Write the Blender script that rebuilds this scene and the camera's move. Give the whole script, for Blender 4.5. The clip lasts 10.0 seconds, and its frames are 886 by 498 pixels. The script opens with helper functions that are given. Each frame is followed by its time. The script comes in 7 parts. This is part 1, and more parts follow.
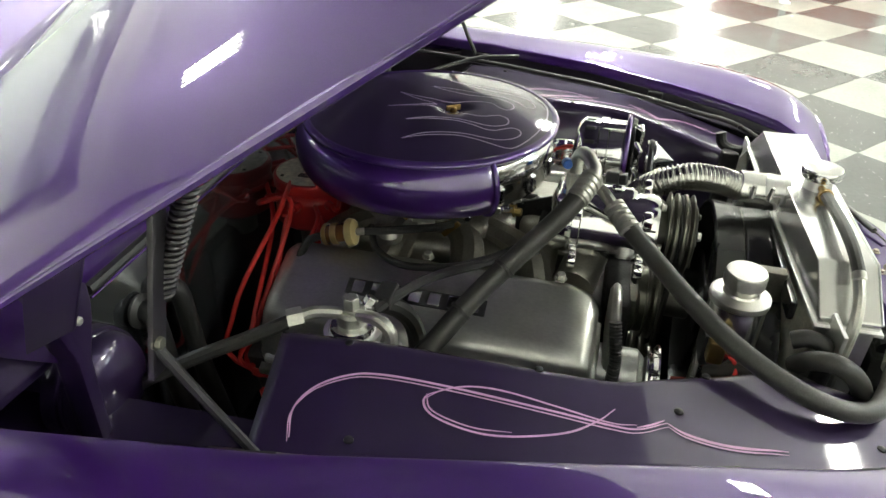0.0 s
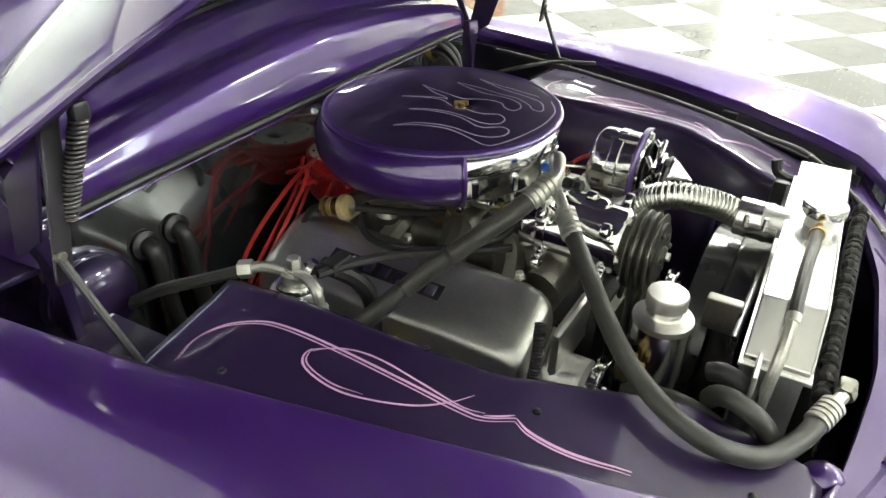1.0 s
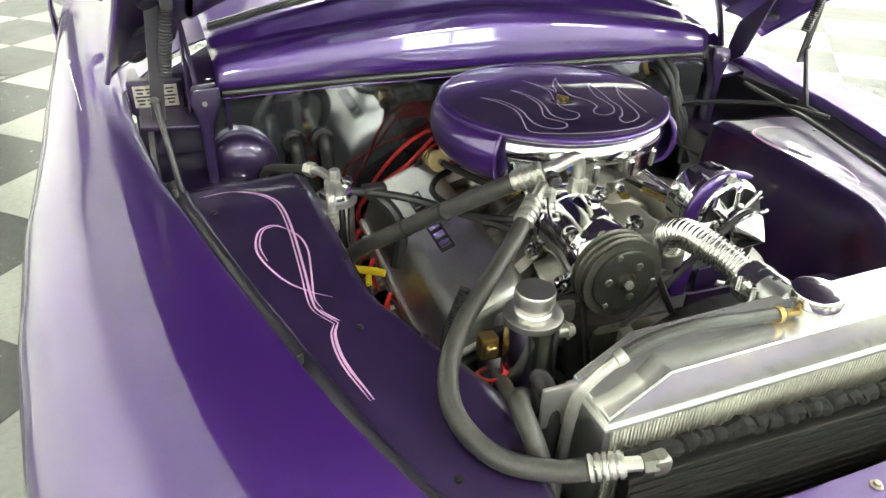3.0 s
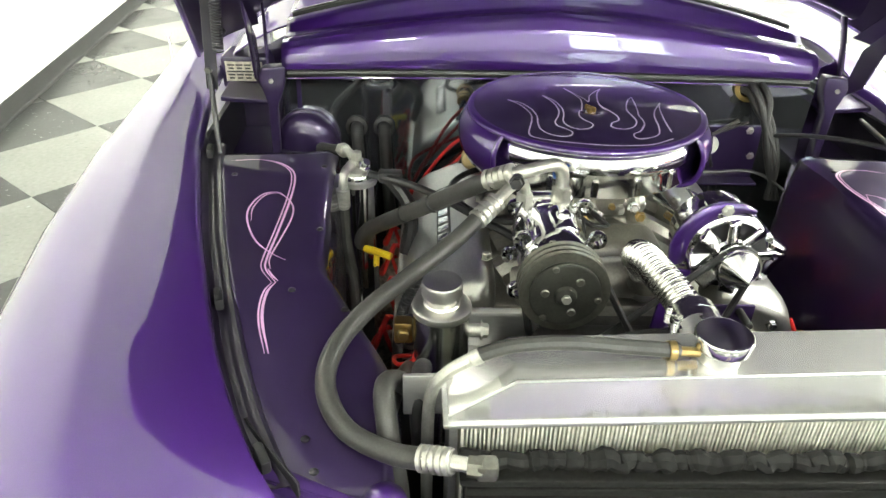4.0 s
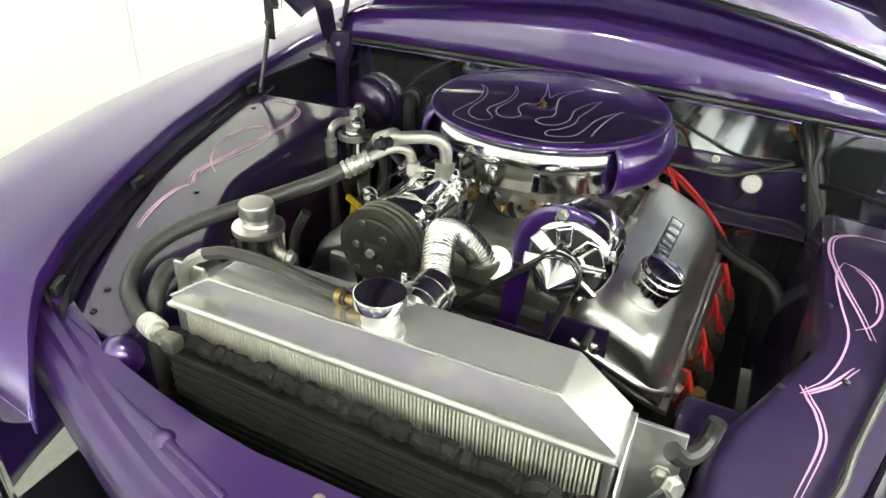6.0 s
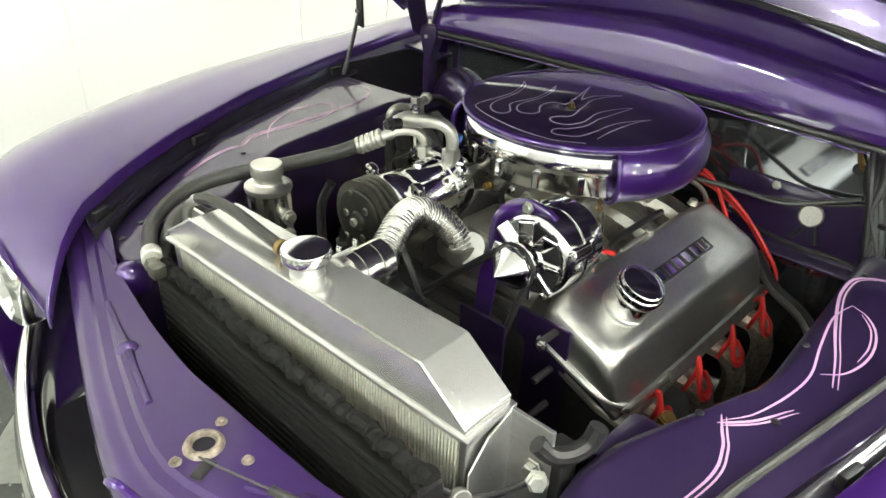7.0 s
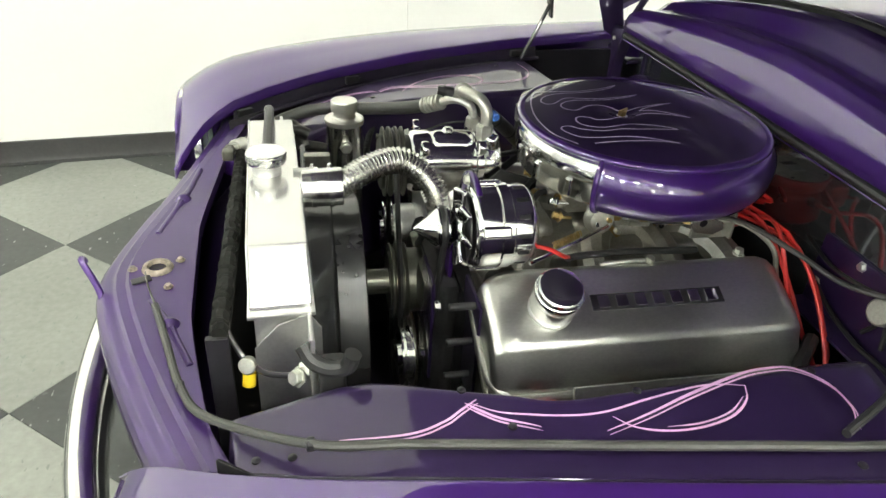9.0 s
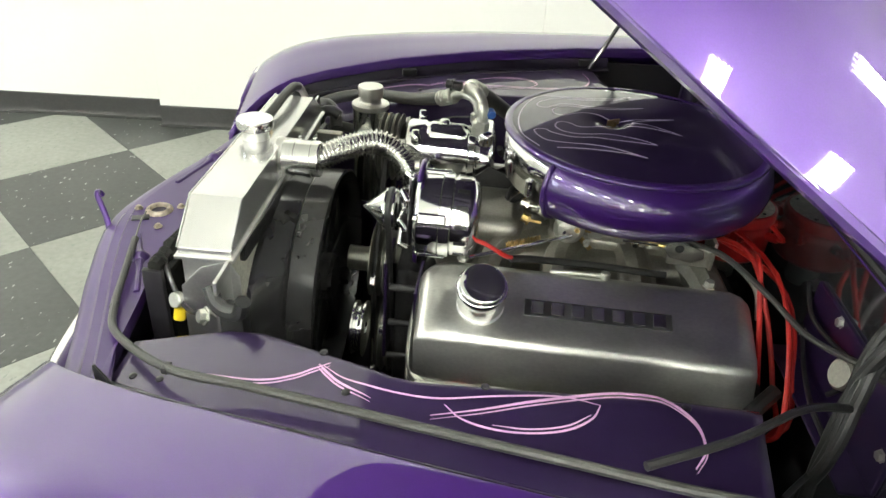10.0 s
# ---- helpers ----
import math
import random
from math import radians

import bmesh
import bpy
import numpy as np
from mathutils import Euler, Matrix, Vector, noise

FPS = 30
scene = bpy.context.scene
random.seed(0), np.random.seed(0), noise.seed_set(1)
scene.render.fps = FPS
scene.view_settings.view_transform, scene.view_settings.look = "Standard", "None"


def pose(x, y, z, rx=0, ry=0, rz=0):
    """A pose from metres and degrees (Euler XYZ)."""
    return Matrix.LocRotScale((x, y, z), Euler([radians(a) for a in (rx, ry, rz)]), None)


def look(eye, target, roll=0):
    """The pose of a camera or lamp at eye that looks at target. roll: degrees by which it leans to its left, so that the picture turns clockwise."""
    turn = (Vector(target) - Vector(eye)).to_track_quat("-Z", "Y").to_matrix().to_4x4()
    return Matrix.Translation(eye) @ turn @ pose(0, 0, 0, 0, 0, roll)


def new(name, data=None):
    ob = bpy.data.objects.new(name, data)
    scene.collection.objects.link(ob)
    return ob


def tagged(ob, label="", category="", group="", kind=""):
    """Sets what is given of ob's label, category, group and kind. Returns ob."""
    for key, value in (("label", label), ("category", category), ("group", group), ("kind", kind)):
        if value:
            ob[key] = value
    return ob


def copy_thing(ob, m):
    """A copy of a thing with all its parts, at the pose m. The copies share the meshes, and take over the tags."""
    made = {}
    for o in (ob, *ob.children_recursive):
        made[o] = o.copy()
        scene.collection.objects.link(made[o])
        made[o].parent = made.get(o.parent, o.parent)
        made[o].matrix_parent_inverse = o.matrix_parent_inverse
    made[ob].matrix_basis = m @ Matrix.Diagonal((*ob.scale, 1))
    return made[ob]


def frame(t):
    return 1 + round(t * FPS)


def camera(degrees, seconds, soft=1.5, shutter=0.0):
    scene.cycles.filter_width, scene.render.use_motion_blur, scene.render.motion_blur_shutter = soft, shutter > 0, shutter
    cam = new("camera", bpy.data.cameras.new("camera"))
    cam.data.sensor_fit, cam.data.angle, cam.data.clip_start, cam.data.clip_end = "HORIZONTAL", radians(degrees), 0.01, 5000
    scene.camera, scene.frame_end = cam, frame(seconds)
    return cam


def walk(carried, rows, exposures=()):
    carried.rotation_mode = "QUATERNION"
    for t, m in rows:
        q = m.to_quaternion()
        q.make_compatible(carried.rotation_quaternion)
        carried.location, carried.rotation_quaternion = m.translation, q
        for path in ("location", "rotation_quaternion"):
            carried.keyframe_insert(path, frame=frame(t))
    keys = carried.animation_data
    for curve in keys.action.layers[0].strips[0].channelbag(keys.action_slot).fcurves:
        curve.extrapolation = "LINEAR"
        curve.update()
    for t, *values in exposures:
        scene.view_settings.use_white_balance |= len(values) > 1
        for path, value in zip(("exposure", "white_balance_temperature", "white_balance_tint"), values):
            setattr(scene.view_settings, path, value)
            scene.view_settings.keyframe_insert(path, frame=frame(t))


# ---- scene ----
cam = camera(64.8, 10.0)
PATH = [
    (0, (0.251, -1.095, 1.45), (-0.137, 0.551, 0.382), 1.8),
    (0.5, (0.403, -1.077, 1.466), (-0.185, 0.5, 0.386), 2.8),
    (1, (0.585, -1.029, 1.469), (-0.281, 0.42, 0.395), 0.8),
    (1.5, (0.733, -0.968, 1.476), (-0.402, 0.285, 0.406), 0.7),
    (2, (0.871, -0.884, 1.462), (-0.506, 0.122, 0.417), 0.1),
    (2.5, (1.004, -0.771, 1.451), (-0.497, 0.048, 0.414), 1.1),
    (4, (1.204, -0.282, 1.44), (-0.515, -0.247, 0.419), 1.2),
    (4.5, (1.212, -0.109, 1.424), (-0.507, -0.27, 0.414), 1.8),
    (5, (1.21, 0.073, 1.418), (-0.486, -0.279, 0.419), 1.4),
    (5.5, (1.193, 0.242, 1.425), (-0.438, -0.325, 0.416), 1.9),
    (7, (1.025, 0.664, 1.416), (-0.234, -0.519, 0.407), 2.3),
    (7.5, (0.941, 0.787, 1.416), (-0.11, -0.576, 0.397), 2.8),
    (8, (0.834, 0.886, 1.42), (-0.003, -0.613, 0.395), 3.3),
    (8.5, (0.708, 0.988, 1.422), (0.096, -0.613, 0.392), 3.6),
    (9, (0.547, 1.067, 1.432), (0.168, -0.597, 0.388), 3.8),
    (9.5, (0.375, 1.103, 1.435), (0.25, -0.598, 0.389), 4.2),
    (10, (0.197, 1.128, 1.431), (0.307, -0.575, 0.388), 4.4),
]
walk(cam, [(t, look(eye, target, roll)) for t, eye, target, roll in PATH],
     exposures=[(0, -0.36), (1, 0.0), (2.5, 0.48), (4.0, 0.46), (4.5, 0.34), (5.5, 0.10), (7, -0.08), (10, -0.28)])

# ---------- light ----------
def world_light():
    w = bpy.data.worlds.new("showroom_world")
    scene.world = w
    w.use_nodes = True
    bg = w.node_tree.nodes["Background"]
    bg.inputs[0].default_value = (0.80, 0.88, 1.0, 1)
    bg.inputs[1].default_value = 0.015


world_light()


# ---------- materials ----------
def mat(name, color, rough=0.5, metal=0.0, coat=0.0, coat_rough=0.03, coat_ior=1.5, grain=0.0, grain_scale=60.0, vary=0.0, vary_scale=4.0,
        bump=0.0, bump_scale=80.0, rough_vary=0.0, stretch=(1, 1, 1), spec=0.5, emit=0.0, random_shade=0.0, trans=0.0):
    """Principled surface with two scales of tone (broad vary, fine grain), uneven gloss and fine relief."""
    m = bpy.data.materials.new(name)
    m.use_nodes = True
    nt = m.node_tree
    b = nt.nodes["Principled BSDF"]
    b.inputs["Base Color"].default_value = (*color, 1)
    b.inputs["Roughness"].default_value = rough
    b.inputs["Metallic"].default_value = metal
    b.inputs["Coat Weight"].default_value = coat
    b.inputs["Coat Roughness"].default_value = coat_rough
    b.inputs["Coat IOR"].default_value = coat_ior
    b.inputs["Specular IOR Level"].default_value = spec
    b.inputs["Transmission Weight"].default_value = trans
    if emit:
        b.inputs["Emission Color"].default_value = (*color, 1)
        b.inputs["Emission Strength"].default_value = emit
    geo = nt.nodes.new("ShaderNodeNewGeometry")
    mp = nt.nodes.new("ShaderNodeMapping")
    mp.inputs["Scale"].default_value = stretch
    nt.links.new(geo.outputs["Position"], mp.inputs[0])

    def noise_node(scale, detail=4.0):
        n = nt.nodes.new("ShaderNodeTexNoise")
        n.inputs["Scale"].default_value = scale
        n.inputs["Detail"].default_value = detail
        nt.links.new(mp.outputs[0], n.inputs["Vector"])
        return n

    def ramp(src, lo, hi):
        r = nt.nodes.new("ShaderNodeMapRange")
        r.inputs["From Min"].default_value = 0.25
        r.inputs["From Max"].default_value = 0.75
        r.inputs["To Min"].default_value = lo
        r.inputs["To Max"].default_value = hi
        nt.links.new(src, r.inputs["Value"])
        return r.outputs[0]

    last = None
    for amount, scale in ((vary, vary_scale), (grain, grain_scale)):
        if amount:
            f = ramp(noise_node(scale).outputs["Fac"], 1 - amount, 1 + amount)
            if last is None:
                last = f
            else:
                mul = nt.nodes.new("ShaderNodeMath")
                mul.operation = "MULTIPLY"
                nt.links.new(last, mul.inputs[0])
                nt.links.new(f, mul.inputs[1])
                last = mul.outputs[0]
    if random_shade:
        info = nt.nodes.new("ShaderNodeObjectInfo")
        r = nt.nodes.new("ShaderNodeMapRange")
        r.inputs["To Min"].default_value = 1 - random_shade
        r.inputs["To Max"].default_value = 1 + random_shade
        nt.links.new(info.outputs["Random"], r.inputs["Value"])
        if last is None:
            last = r.outputs[0]
        else:
            mul = nt.nodes.new("ShaderNodeMath")
            mul.operation = "MULTIPLY"
            nt.links.new(last, mul.inputs[0])
            nt.links.new(r.outputs[0], mul.inputs[1])
            last = mul.outputs[0]
    if last is not None:
        vm = nt.nodes.new("ShaderNodeVectorMath")
        vm.operation = "SCALE"
        vm.inputs[0].default_value = color
        nt.links.new(last, vm.inputs["Scale"])
        nt.links.new(vm.outputs[0], b.inputs["Base Color"])
    if rough_vary:
        nt.links.new(ramp(noise_node(vary_scale * 3).outputs["Fac"], max(0.02, rough - rough_vary), rough + rough_vary), b.inputs["Roughness"])
    if bump:
        bp = nt.nodes.new("ShaderNodeBump")
        bp.inputs["Strength"].default_value = bump
        bp.inputs["Distance"].default_value = 0.002
        nt.links.new(noise_node(bump_scale, 6.0).outputs["Fac"], bp.inputs["Height"])
        nt.links.new(bp.outputs[0], b.inputs["Normal"])
    return m


M_PURPLE = mat("purple_pearl_paint", (0.056, 0.0125, 0.165), rough=0.36, metal=0.45, coat=1.0, coat_ior=1.95, coat_rough=0.02, grain=0.10, grain_scale=900, vary=0.05)
# body purple repeated darker and duller, dimming the front panel through its colour
M_PURPLE_DIMMED = mat("dimmed_thin_gloss_purple", (0.042, 0.014, 0.105), rough=0.45, metal=0.3, coat=0.8, coat_ior=1.45, coat_rough=0.12, grain=0.14, grain_scale=700, vary=0.10)
# lid's dark paint; elsewhere body purple darkened in colour for the bay's shade
M_PURPLE_DARK_SHADED = mat("dark_and_shaded_purple", (0.026, 0.012, 0.058), rough=0.42, metal=0.4, coat=1.0, coat_ior=1.6, coat_rough=0.04, grain=0.12, grain_scale=700, vary=0.10)
M_RIBBED = mat("ribbed_stainless", (0.76, 0.76, 0.72), rough=0.22, metal=1.0, vary=0.06, vary_scale=20, rough_vary=0.05)
M_PINK = mat("pink_pinstripe_enamel", (0.72, 0.42, 0.68), rough=0.35, coat=0.6, vary=0.10, vary_scale=30)
M_SILVER_LINE = mat("pale_flame_line_enamel", (0.52, 0.44, 0.60), rough=0.35, coat=0.6, vary=0.1, vary_scale=30)
M_CHROME = mat("chrome_plate", (0.91, 0.91, 0.90), rough=0.115, metal=1.0, rough_vary=0.035, bump=0.02, bump_scale=25)
M_POLISHED = mat("polished_aluminium", (0.82, 0.82, 0.80), rough=0.39, metal=1.0, grain=0.06, grain_scale=200, vary=0.07, vary_scale=9, rough_vary=0.07, bump=0.06, bump_scale=160, stretch=(1, 0.25, 1))
M_TANK = mat("semi_bright_tank_aluminium", (0.78, 0.78, 0.75), rough=0.19, metal=0.74, grain=0.05, grain_scale=200, vary=0.10, vary_scale=14, rough_vary=0.0)
M_SATIN = mat("satin_turned_aluminium", (0.74, 0.73, 0.69), rough=0.34, metal=1.0, vary=0.05, vary_scale=20, grain=0.05, grain_scale=300)
M_BRIGHT = mat("bright_stainless", (0.82, 0.82, 0.79), rough=0.20, metal=1.0, vary=0.06, vary_scale=20, rough_vary=0.05)
M_CASTALU = mat("cast_aluminium", (0.40, 0.39, 0.35), rough=0.40, metal=0.9, grain=0.12, grain_scale=260, vary=0.12, vary_scale=12, rough_vary=0.04, bump=0.05, bump_scale=260)
M_COVER = mat("brushed_valve_cover_aluminium", (0.66, 0.66, 0.62), rough=0.35, metal=1.0, grain=0.08, grain_scale=300, vary=0.14, vary_scale=16, rough_vary=0.04, bump=0.015, bump_scale=120, stretch=(0.5, 1, 1))
M_STAINLESS = mat("mirror_polished_stainless", (0.37, 0.39, 0.42), rough=0.07, metal=0.94, vary=0.12, vary_scale=3, rough_vary=0.02, bump=0.015, bump_scale=5)
# purple taken nearly black: the gutter's dark reflection is put into the colour
M_CHANNEL_SHADE = mat("shaded_purple_channel", (0.012, 0.009, 0.018), rough=0.35, coat=0.5, coat_rough=0.08, grain=0.2, grain_scale=200, vary=0.25, vary_scale=10)
# grey picked to cut the light thrown back onto the car's front
M_WALL_GREY = mat("light_cutting_wall_grey", (0.36, 0.36, 0.36), rough=0.6, vary=0.05, vary_scale=1.2)
M_RUBBER = mat("black_rubber", (0.017, 0.017, 0.017), rough=0.45, grain=0.2, grain_scale=300, vary=0.2, vary_scale=20, bump=0.15, bump_scale=400)
M_HOSE = mat("dusty_black_hose_rubber", (0.042, 0.042, 0.038), rough=0.42, grain=0.2, grain_scale=350, vary=0.25, vary_scale=25, bump=0.2, bump_scale=500)
M_BLACK = mat("black_painted_steel", (0.016, 0.015, 0.018), rough=0.35, coat=0.3, grain=0.2, grain_scale=200, vary=0.2, vary_scale=10)
M_SHROUD = mat("glossy_black_plastic", (0.020, 0.020, 0.020), rough=0.26, coat=0.3, vary=0.2, vary_scale=8, grain=0.1)
M_ENGINE = mat("grimy_dark_iron", (0.030, 0.029, 0.030), rough=0.6, metal=0.3, grain=0.3, grain_scale=120, vary=0.3, vary_scale=12, bump=0.4, bump_scale=150)
M_RED = mat("red_plastic", (0.40, 0.014, 0.014), rough=0.35, coat=0.2, vary=0.12, vary_scale=30, grain=0.05)
M_REDWIRE = mat("red_silicone_lead", (0.55, 0.022, 0.018), rough=0.42, vary=0.15, vary_scale=30)
M_YELLOW = mat("yellow_plastic", (0.72, 0.52, 0.02), rough=0.4, vary=0.1, vary_scale=40)
M_BLUE = mat("blue_plastic", (0.03, 0.12, 0.45), rough=0.4, vary=0.1, vary_scale=40)
M_BRASS = mat("aged_brass", (0.42, 0.30, 0.12), rough=0.35, metal=1.0, vary=0.2, vary_scale=40, grain=0.1)
M_DULLRED = mat("dull_red_enamel", (0.30, 0.045, 0.035), rough=0.45, vary=0.1, vary_scale=6)
M_ORANGE = mat("orange_poster_print", (0.80, 0.22, 0.02), rough=0.5, vary=0.2, vary_scale=8)
M_DAYLIGHT = mat("bright_daylight_backdrop", (1.0, 0.98, 0.92), emit=9.0)
M_SKYLIGHT = mat("bluish_daylight_backdrop", (0.80, 0.90, 1.0), emit=4.5)
M_AMBER = mat("amber_filter_glass", (0.13, 0.055, 0.014), rough=0.12, coat=1.0, vary=0.15, vary_scale=60)
M_CREAM = mat("cream_filter_plastic", (0.55, 0.43, 0.20), rough=0.35, coat=0.3, vary=0.15, vary_scale=60)
# cast aluminium with oily mottling, darkened for the shade under the air cleaner
M_CASTDARK = mat("shaded_oily_cast_aluminium", (0.34, 0.33, 0.29), rough=0.40, metal=0.9, grain=0.12, grain_scale=260, vary=0.20, vary_scale=22, rough_vary=0.04, bump=0.06, bump_scale=260)
M_FITTING = mat("dull_hose_fitting_alloy", (0.55, 0.55, 0.50), rough=0.36, metal=0.85, vary=0.15, vary_scale=40, grain=0.1, grain_scale=300)
M_FINS = mat("pale_radiator_fins", (0.70, 0.70, 0.60), rough=0.45, metal=0.15, vary=0.18, vary_scale=25, grain=0.15, grain_scale=200)
M_CONDENSER = mat("black_condenser_fins", (0.009, 0.009, 0.008), rough=0.8, spec=0.2, vary=0.3, vary_scale=20, grain=0.3, grain_scale=200, bump=0.4)
M_RUST = mat("bare_rusty_steel", (0.32, 0.27, 0.22), rough=0.5, metal=0.5, vary=0.6, vary_scale=90, grain=0.2, grain_scale=250)
M_PULLEY = mat("worn_pulley_steel", (0.150, 0.150, 0.125), rough=0.38, metal=0.8, vary=0.2, vary_scale=30, grain=0.15, grain_scale=200)
M_CLUTCH = mat("dark_clutch_steel", (0.060, 0.061, 0.052), rough=0.40, metal=0.7, vary=0.25, vary_scale=40, grain=0.15, grain_scale=250)
M_WHITEPLATE = mat("worn_paper_sticker", (0.62, 0.58, 0.48), rough=0.6, vary=0.3, vary_scale=90, grain=0.2, grain_scale=300)
M_DARKPRINT = mat("dark_print", (0.03, 0.03, 0.03), rough=0.6)
M_WALL = mat("white_wall_paint", (0.83, 0.83, 0.79), rough=0.6, vary=0.02, vary_scale=1.2, grain=0.01, grain_scale=60, bump=0.08, bump_scale=120)
M_BASE = mat("black_vinyl_cove_base", (0.030, 0.030, 0.030), rough=0.42, vary=0.25, vary_scale=6, grain=0.2, grain_scale=80)
M_CEIL = mat("white_ceiling_tile", (0.82, 0.82, 0.80), rough=0.9, vary=0.05, vary_scale=3, bump=0.2, bump_scale=60)
M_TUBE = mat("lit_tube", (0.985, 1.0, 0.91), emit=185.0)
M_HOUSING = mat("white_lamp_housing", (0.8, 0.8, 0.8), rough=0.4, vary=0.04)
M_GLASS = mat("windscreen_glass", (0.85, 0.93, 0.90), rough=0.02, trans=1.0)
M_LENS = mat("headlight_glass", (0.80, 0.85, 0.86), rough=0.08, trans=0.6, coat=0.5)


def tile_material(name, base, fleck, amount):
    """Vinyl tile: marbled ground with scattered chips of another colour, waxed."""
    m = mat(name, base, rough=0.22, spec=0.22, coat=0.03, coat_rough=0.06, vary=0.10, vary_scale=2.2, grain=0.10, grain_scale=45, rough_vary=0.06, bump=0.05, bump_scale=30, random_shade=0.06)
    nt = m.node_tree
    b = nt.nodes["Principled BSDF"]
    src = b.inputs["Base Color"].links[0].from_socket
    geo = nt.nodes.new("ShaderNodeNewGeometry")
    mp = nt.nodes.new("ShaderNodeMapping")
    mp.inputs["Scale"].default_value = (1.0, 0.45, 1.0)
    mp.inputs["Rotation"].default_value = (0, 0, 0.9)
    nt.links.new(geo.outputs["Position"], mp.inputs[0])
    vo = nt.nodes.new("ShaderNodeTexNoise")
    vo.inputs["Scale"].default_value = 60
    vo.inputs["Detail"].default_value = 2
    nt.links.new(mp.outputs[0], vo.inputs["Vector"])
    r = nt.nodes.new("ShaderNodeMapRange")
    r.inputs["From Min"].default_value = amount
    r.inputs["From Max"].default_value = amount + 0.03
    nt.links.new(vo.outputs["Fac"], r.inputs["Value"])
    mix = nt.nodes.new("ShaderNodeMix")
    mix.data_type = "RGBA"
    nt.links.new(r.outputs[0], mix.inputs["Factor"])
    nt.links.new(src, mix.inputs["A"])
    mix.inputs["B"].default_value = (*fleck, 1)
    nt.links.new(mix.outputs["Result"], b.inputs["Base Color"])
    return m


M_TILE_L = tile_material("pale_grey_vinyl_tile", (0.29, 0.30, 0.27), (0.23, 0.245, 0.225), 0.66)
M_TILE_D = tile_material("charcoal_vinyl_tile", (0.078, 0.082, 0.078), (0.34, 0.35, 0.33), 0.685)


# ---------- mesh helpers ----------
ORIGIN = {}


def thing(name, at, label, category, group="", kind=""):
    e = new(name)
    e.empty_display_size = 0.02
    e.location = at
    ORIGIN[e.name] = Vector(at)
    return tagged(e, label, category, group, kind)


def part(name, bm, material, parent=None, label="", smooth=35, thick=0.0):
    """Links a bmesh, given in world coordinates, as one mesh object under a thing or a part."""
    base = ORIGIN[parent.name] if parent else Vector((0, 0, 0))
    bmesh.ops.transform(bm, matrix=Matrix.Translation(-base), verts=bm.verts)
    bmesh.ops.recalc_face_normals(bm, faces=bm.faces)
    me = bpy.data.meshes.new(name)
    bm.to_mesh(me)
    bm.free()
    if smooth:
        me.shade_smooth()
        me.set_sharp_from_angle(angle=radians(smooth))
    if material:
        me.materials.append(material)
    ob = new(name, me)
    if parent:
        ob.parent = parent
    ORIGIN[ob.name] = base.copy()
    if label:
        ob["label"] = label
    if thick:
        s = ob.modifiers.new("thickness", "SOLIDIFY")
        s.thickness = thick
    if smooth and len(me.polygons) < 1200:
        # flat faces stay flat beside their eased edges
        w = ob.modifiers.new("even_normals", "WEIGHTED_NORMAL")
        w.keep_sharp = True
    return ob


def box(size, at=(0, 0, 0), bevel=0.0, segs=2, turn=None):
    bm = bmesh.new()
    bmesh.ops.create_cube(bm, size=1)
    bmesh.ops.scale(bm, vec=size, verts=bm.verts)
    if bevel:
        bmesh.ops.bevel(bm, geom=bm.edges[:], offset=bevel, segments=segs, profile=0.5, affect="EDGES")
    m = Matrix.Translation(at)
    if turn:
        m = m @ pose(0, 0, 0, *turn)
    bmesh.ops.transform(bm, matrix=m, verts=bm.verts)
    return bm


def join(*bms):
    out = bmesh.new()
    for b in bms:
        me = bpy.data.meshes.new("tmp")
        b.to_mesh(me)
        b.free()
        out.from_mesh(me)
        bpy.data.meshes.remove(me)
    return out


def axis_matrix(at, direction):
    d = Vector(direction).normalized()
    if d.z > 0.9999:
        return Matrix.Translation(at)
    return Matrix.Translation(at) @ d.to_track_quat("Z", "Y").to_matrix().to_4x4()


def lathe(profile, at=(0, 0, 0), direction=(0, 0, 1), segs=40, a0=0.0, a1=360.0):
    """Turns (radius, height) pairs round the direction at the place given; a0..a1 leaves a sector open."""
    bm = bmesh.new()
    full = abs(a1 - a0) >= 359.9
    n = segs if full else segs + 1
    rings = []
    for k in range(n):
        a = radians(a0 + (a1 - a0) * k / segs)
        rings.append([bm.verts.new((r * math.cos(a), r * math.sin(a), z)) for r, z in profile])
    for k in range(segs):
        p, q = rings[k], rings[(k + 1) % n]
        for i in range(len(profile) - 1):
            bm.faces.new((p[i], q[i], q[i + 1], p[i + 1]))
    bmesh.ops.remove_doubles(bm, verts=bm.verts, dist=1e-5)
    bmesh.ops.transform(bm, matrix=axis_matrix(at, direction), verts=bm.verts)
    return bm


def cyl(r, h, at, direction=(0, 0, 1), bevel=0.0015, segs=28):
    """A round bar with eased rims; at is its base centre."""
    b = min(bevel, r * 0.45, h * 0.45)
    return lathe([(0, 0), (r - b, 0), (r, b), (r, h - b), (r - b, h), (0, h)], at, direction, segs)


def hexbolt(r, h, at, direction=(0, 0, 1)):
    return join(lathe([(0, 0), (r * 1.35, 0), (r * 1.35, h * 0.25), (r, h * 0.25), (r, h * 0.9), (r * 0.85, h), (0, h)], at, direction, 6))


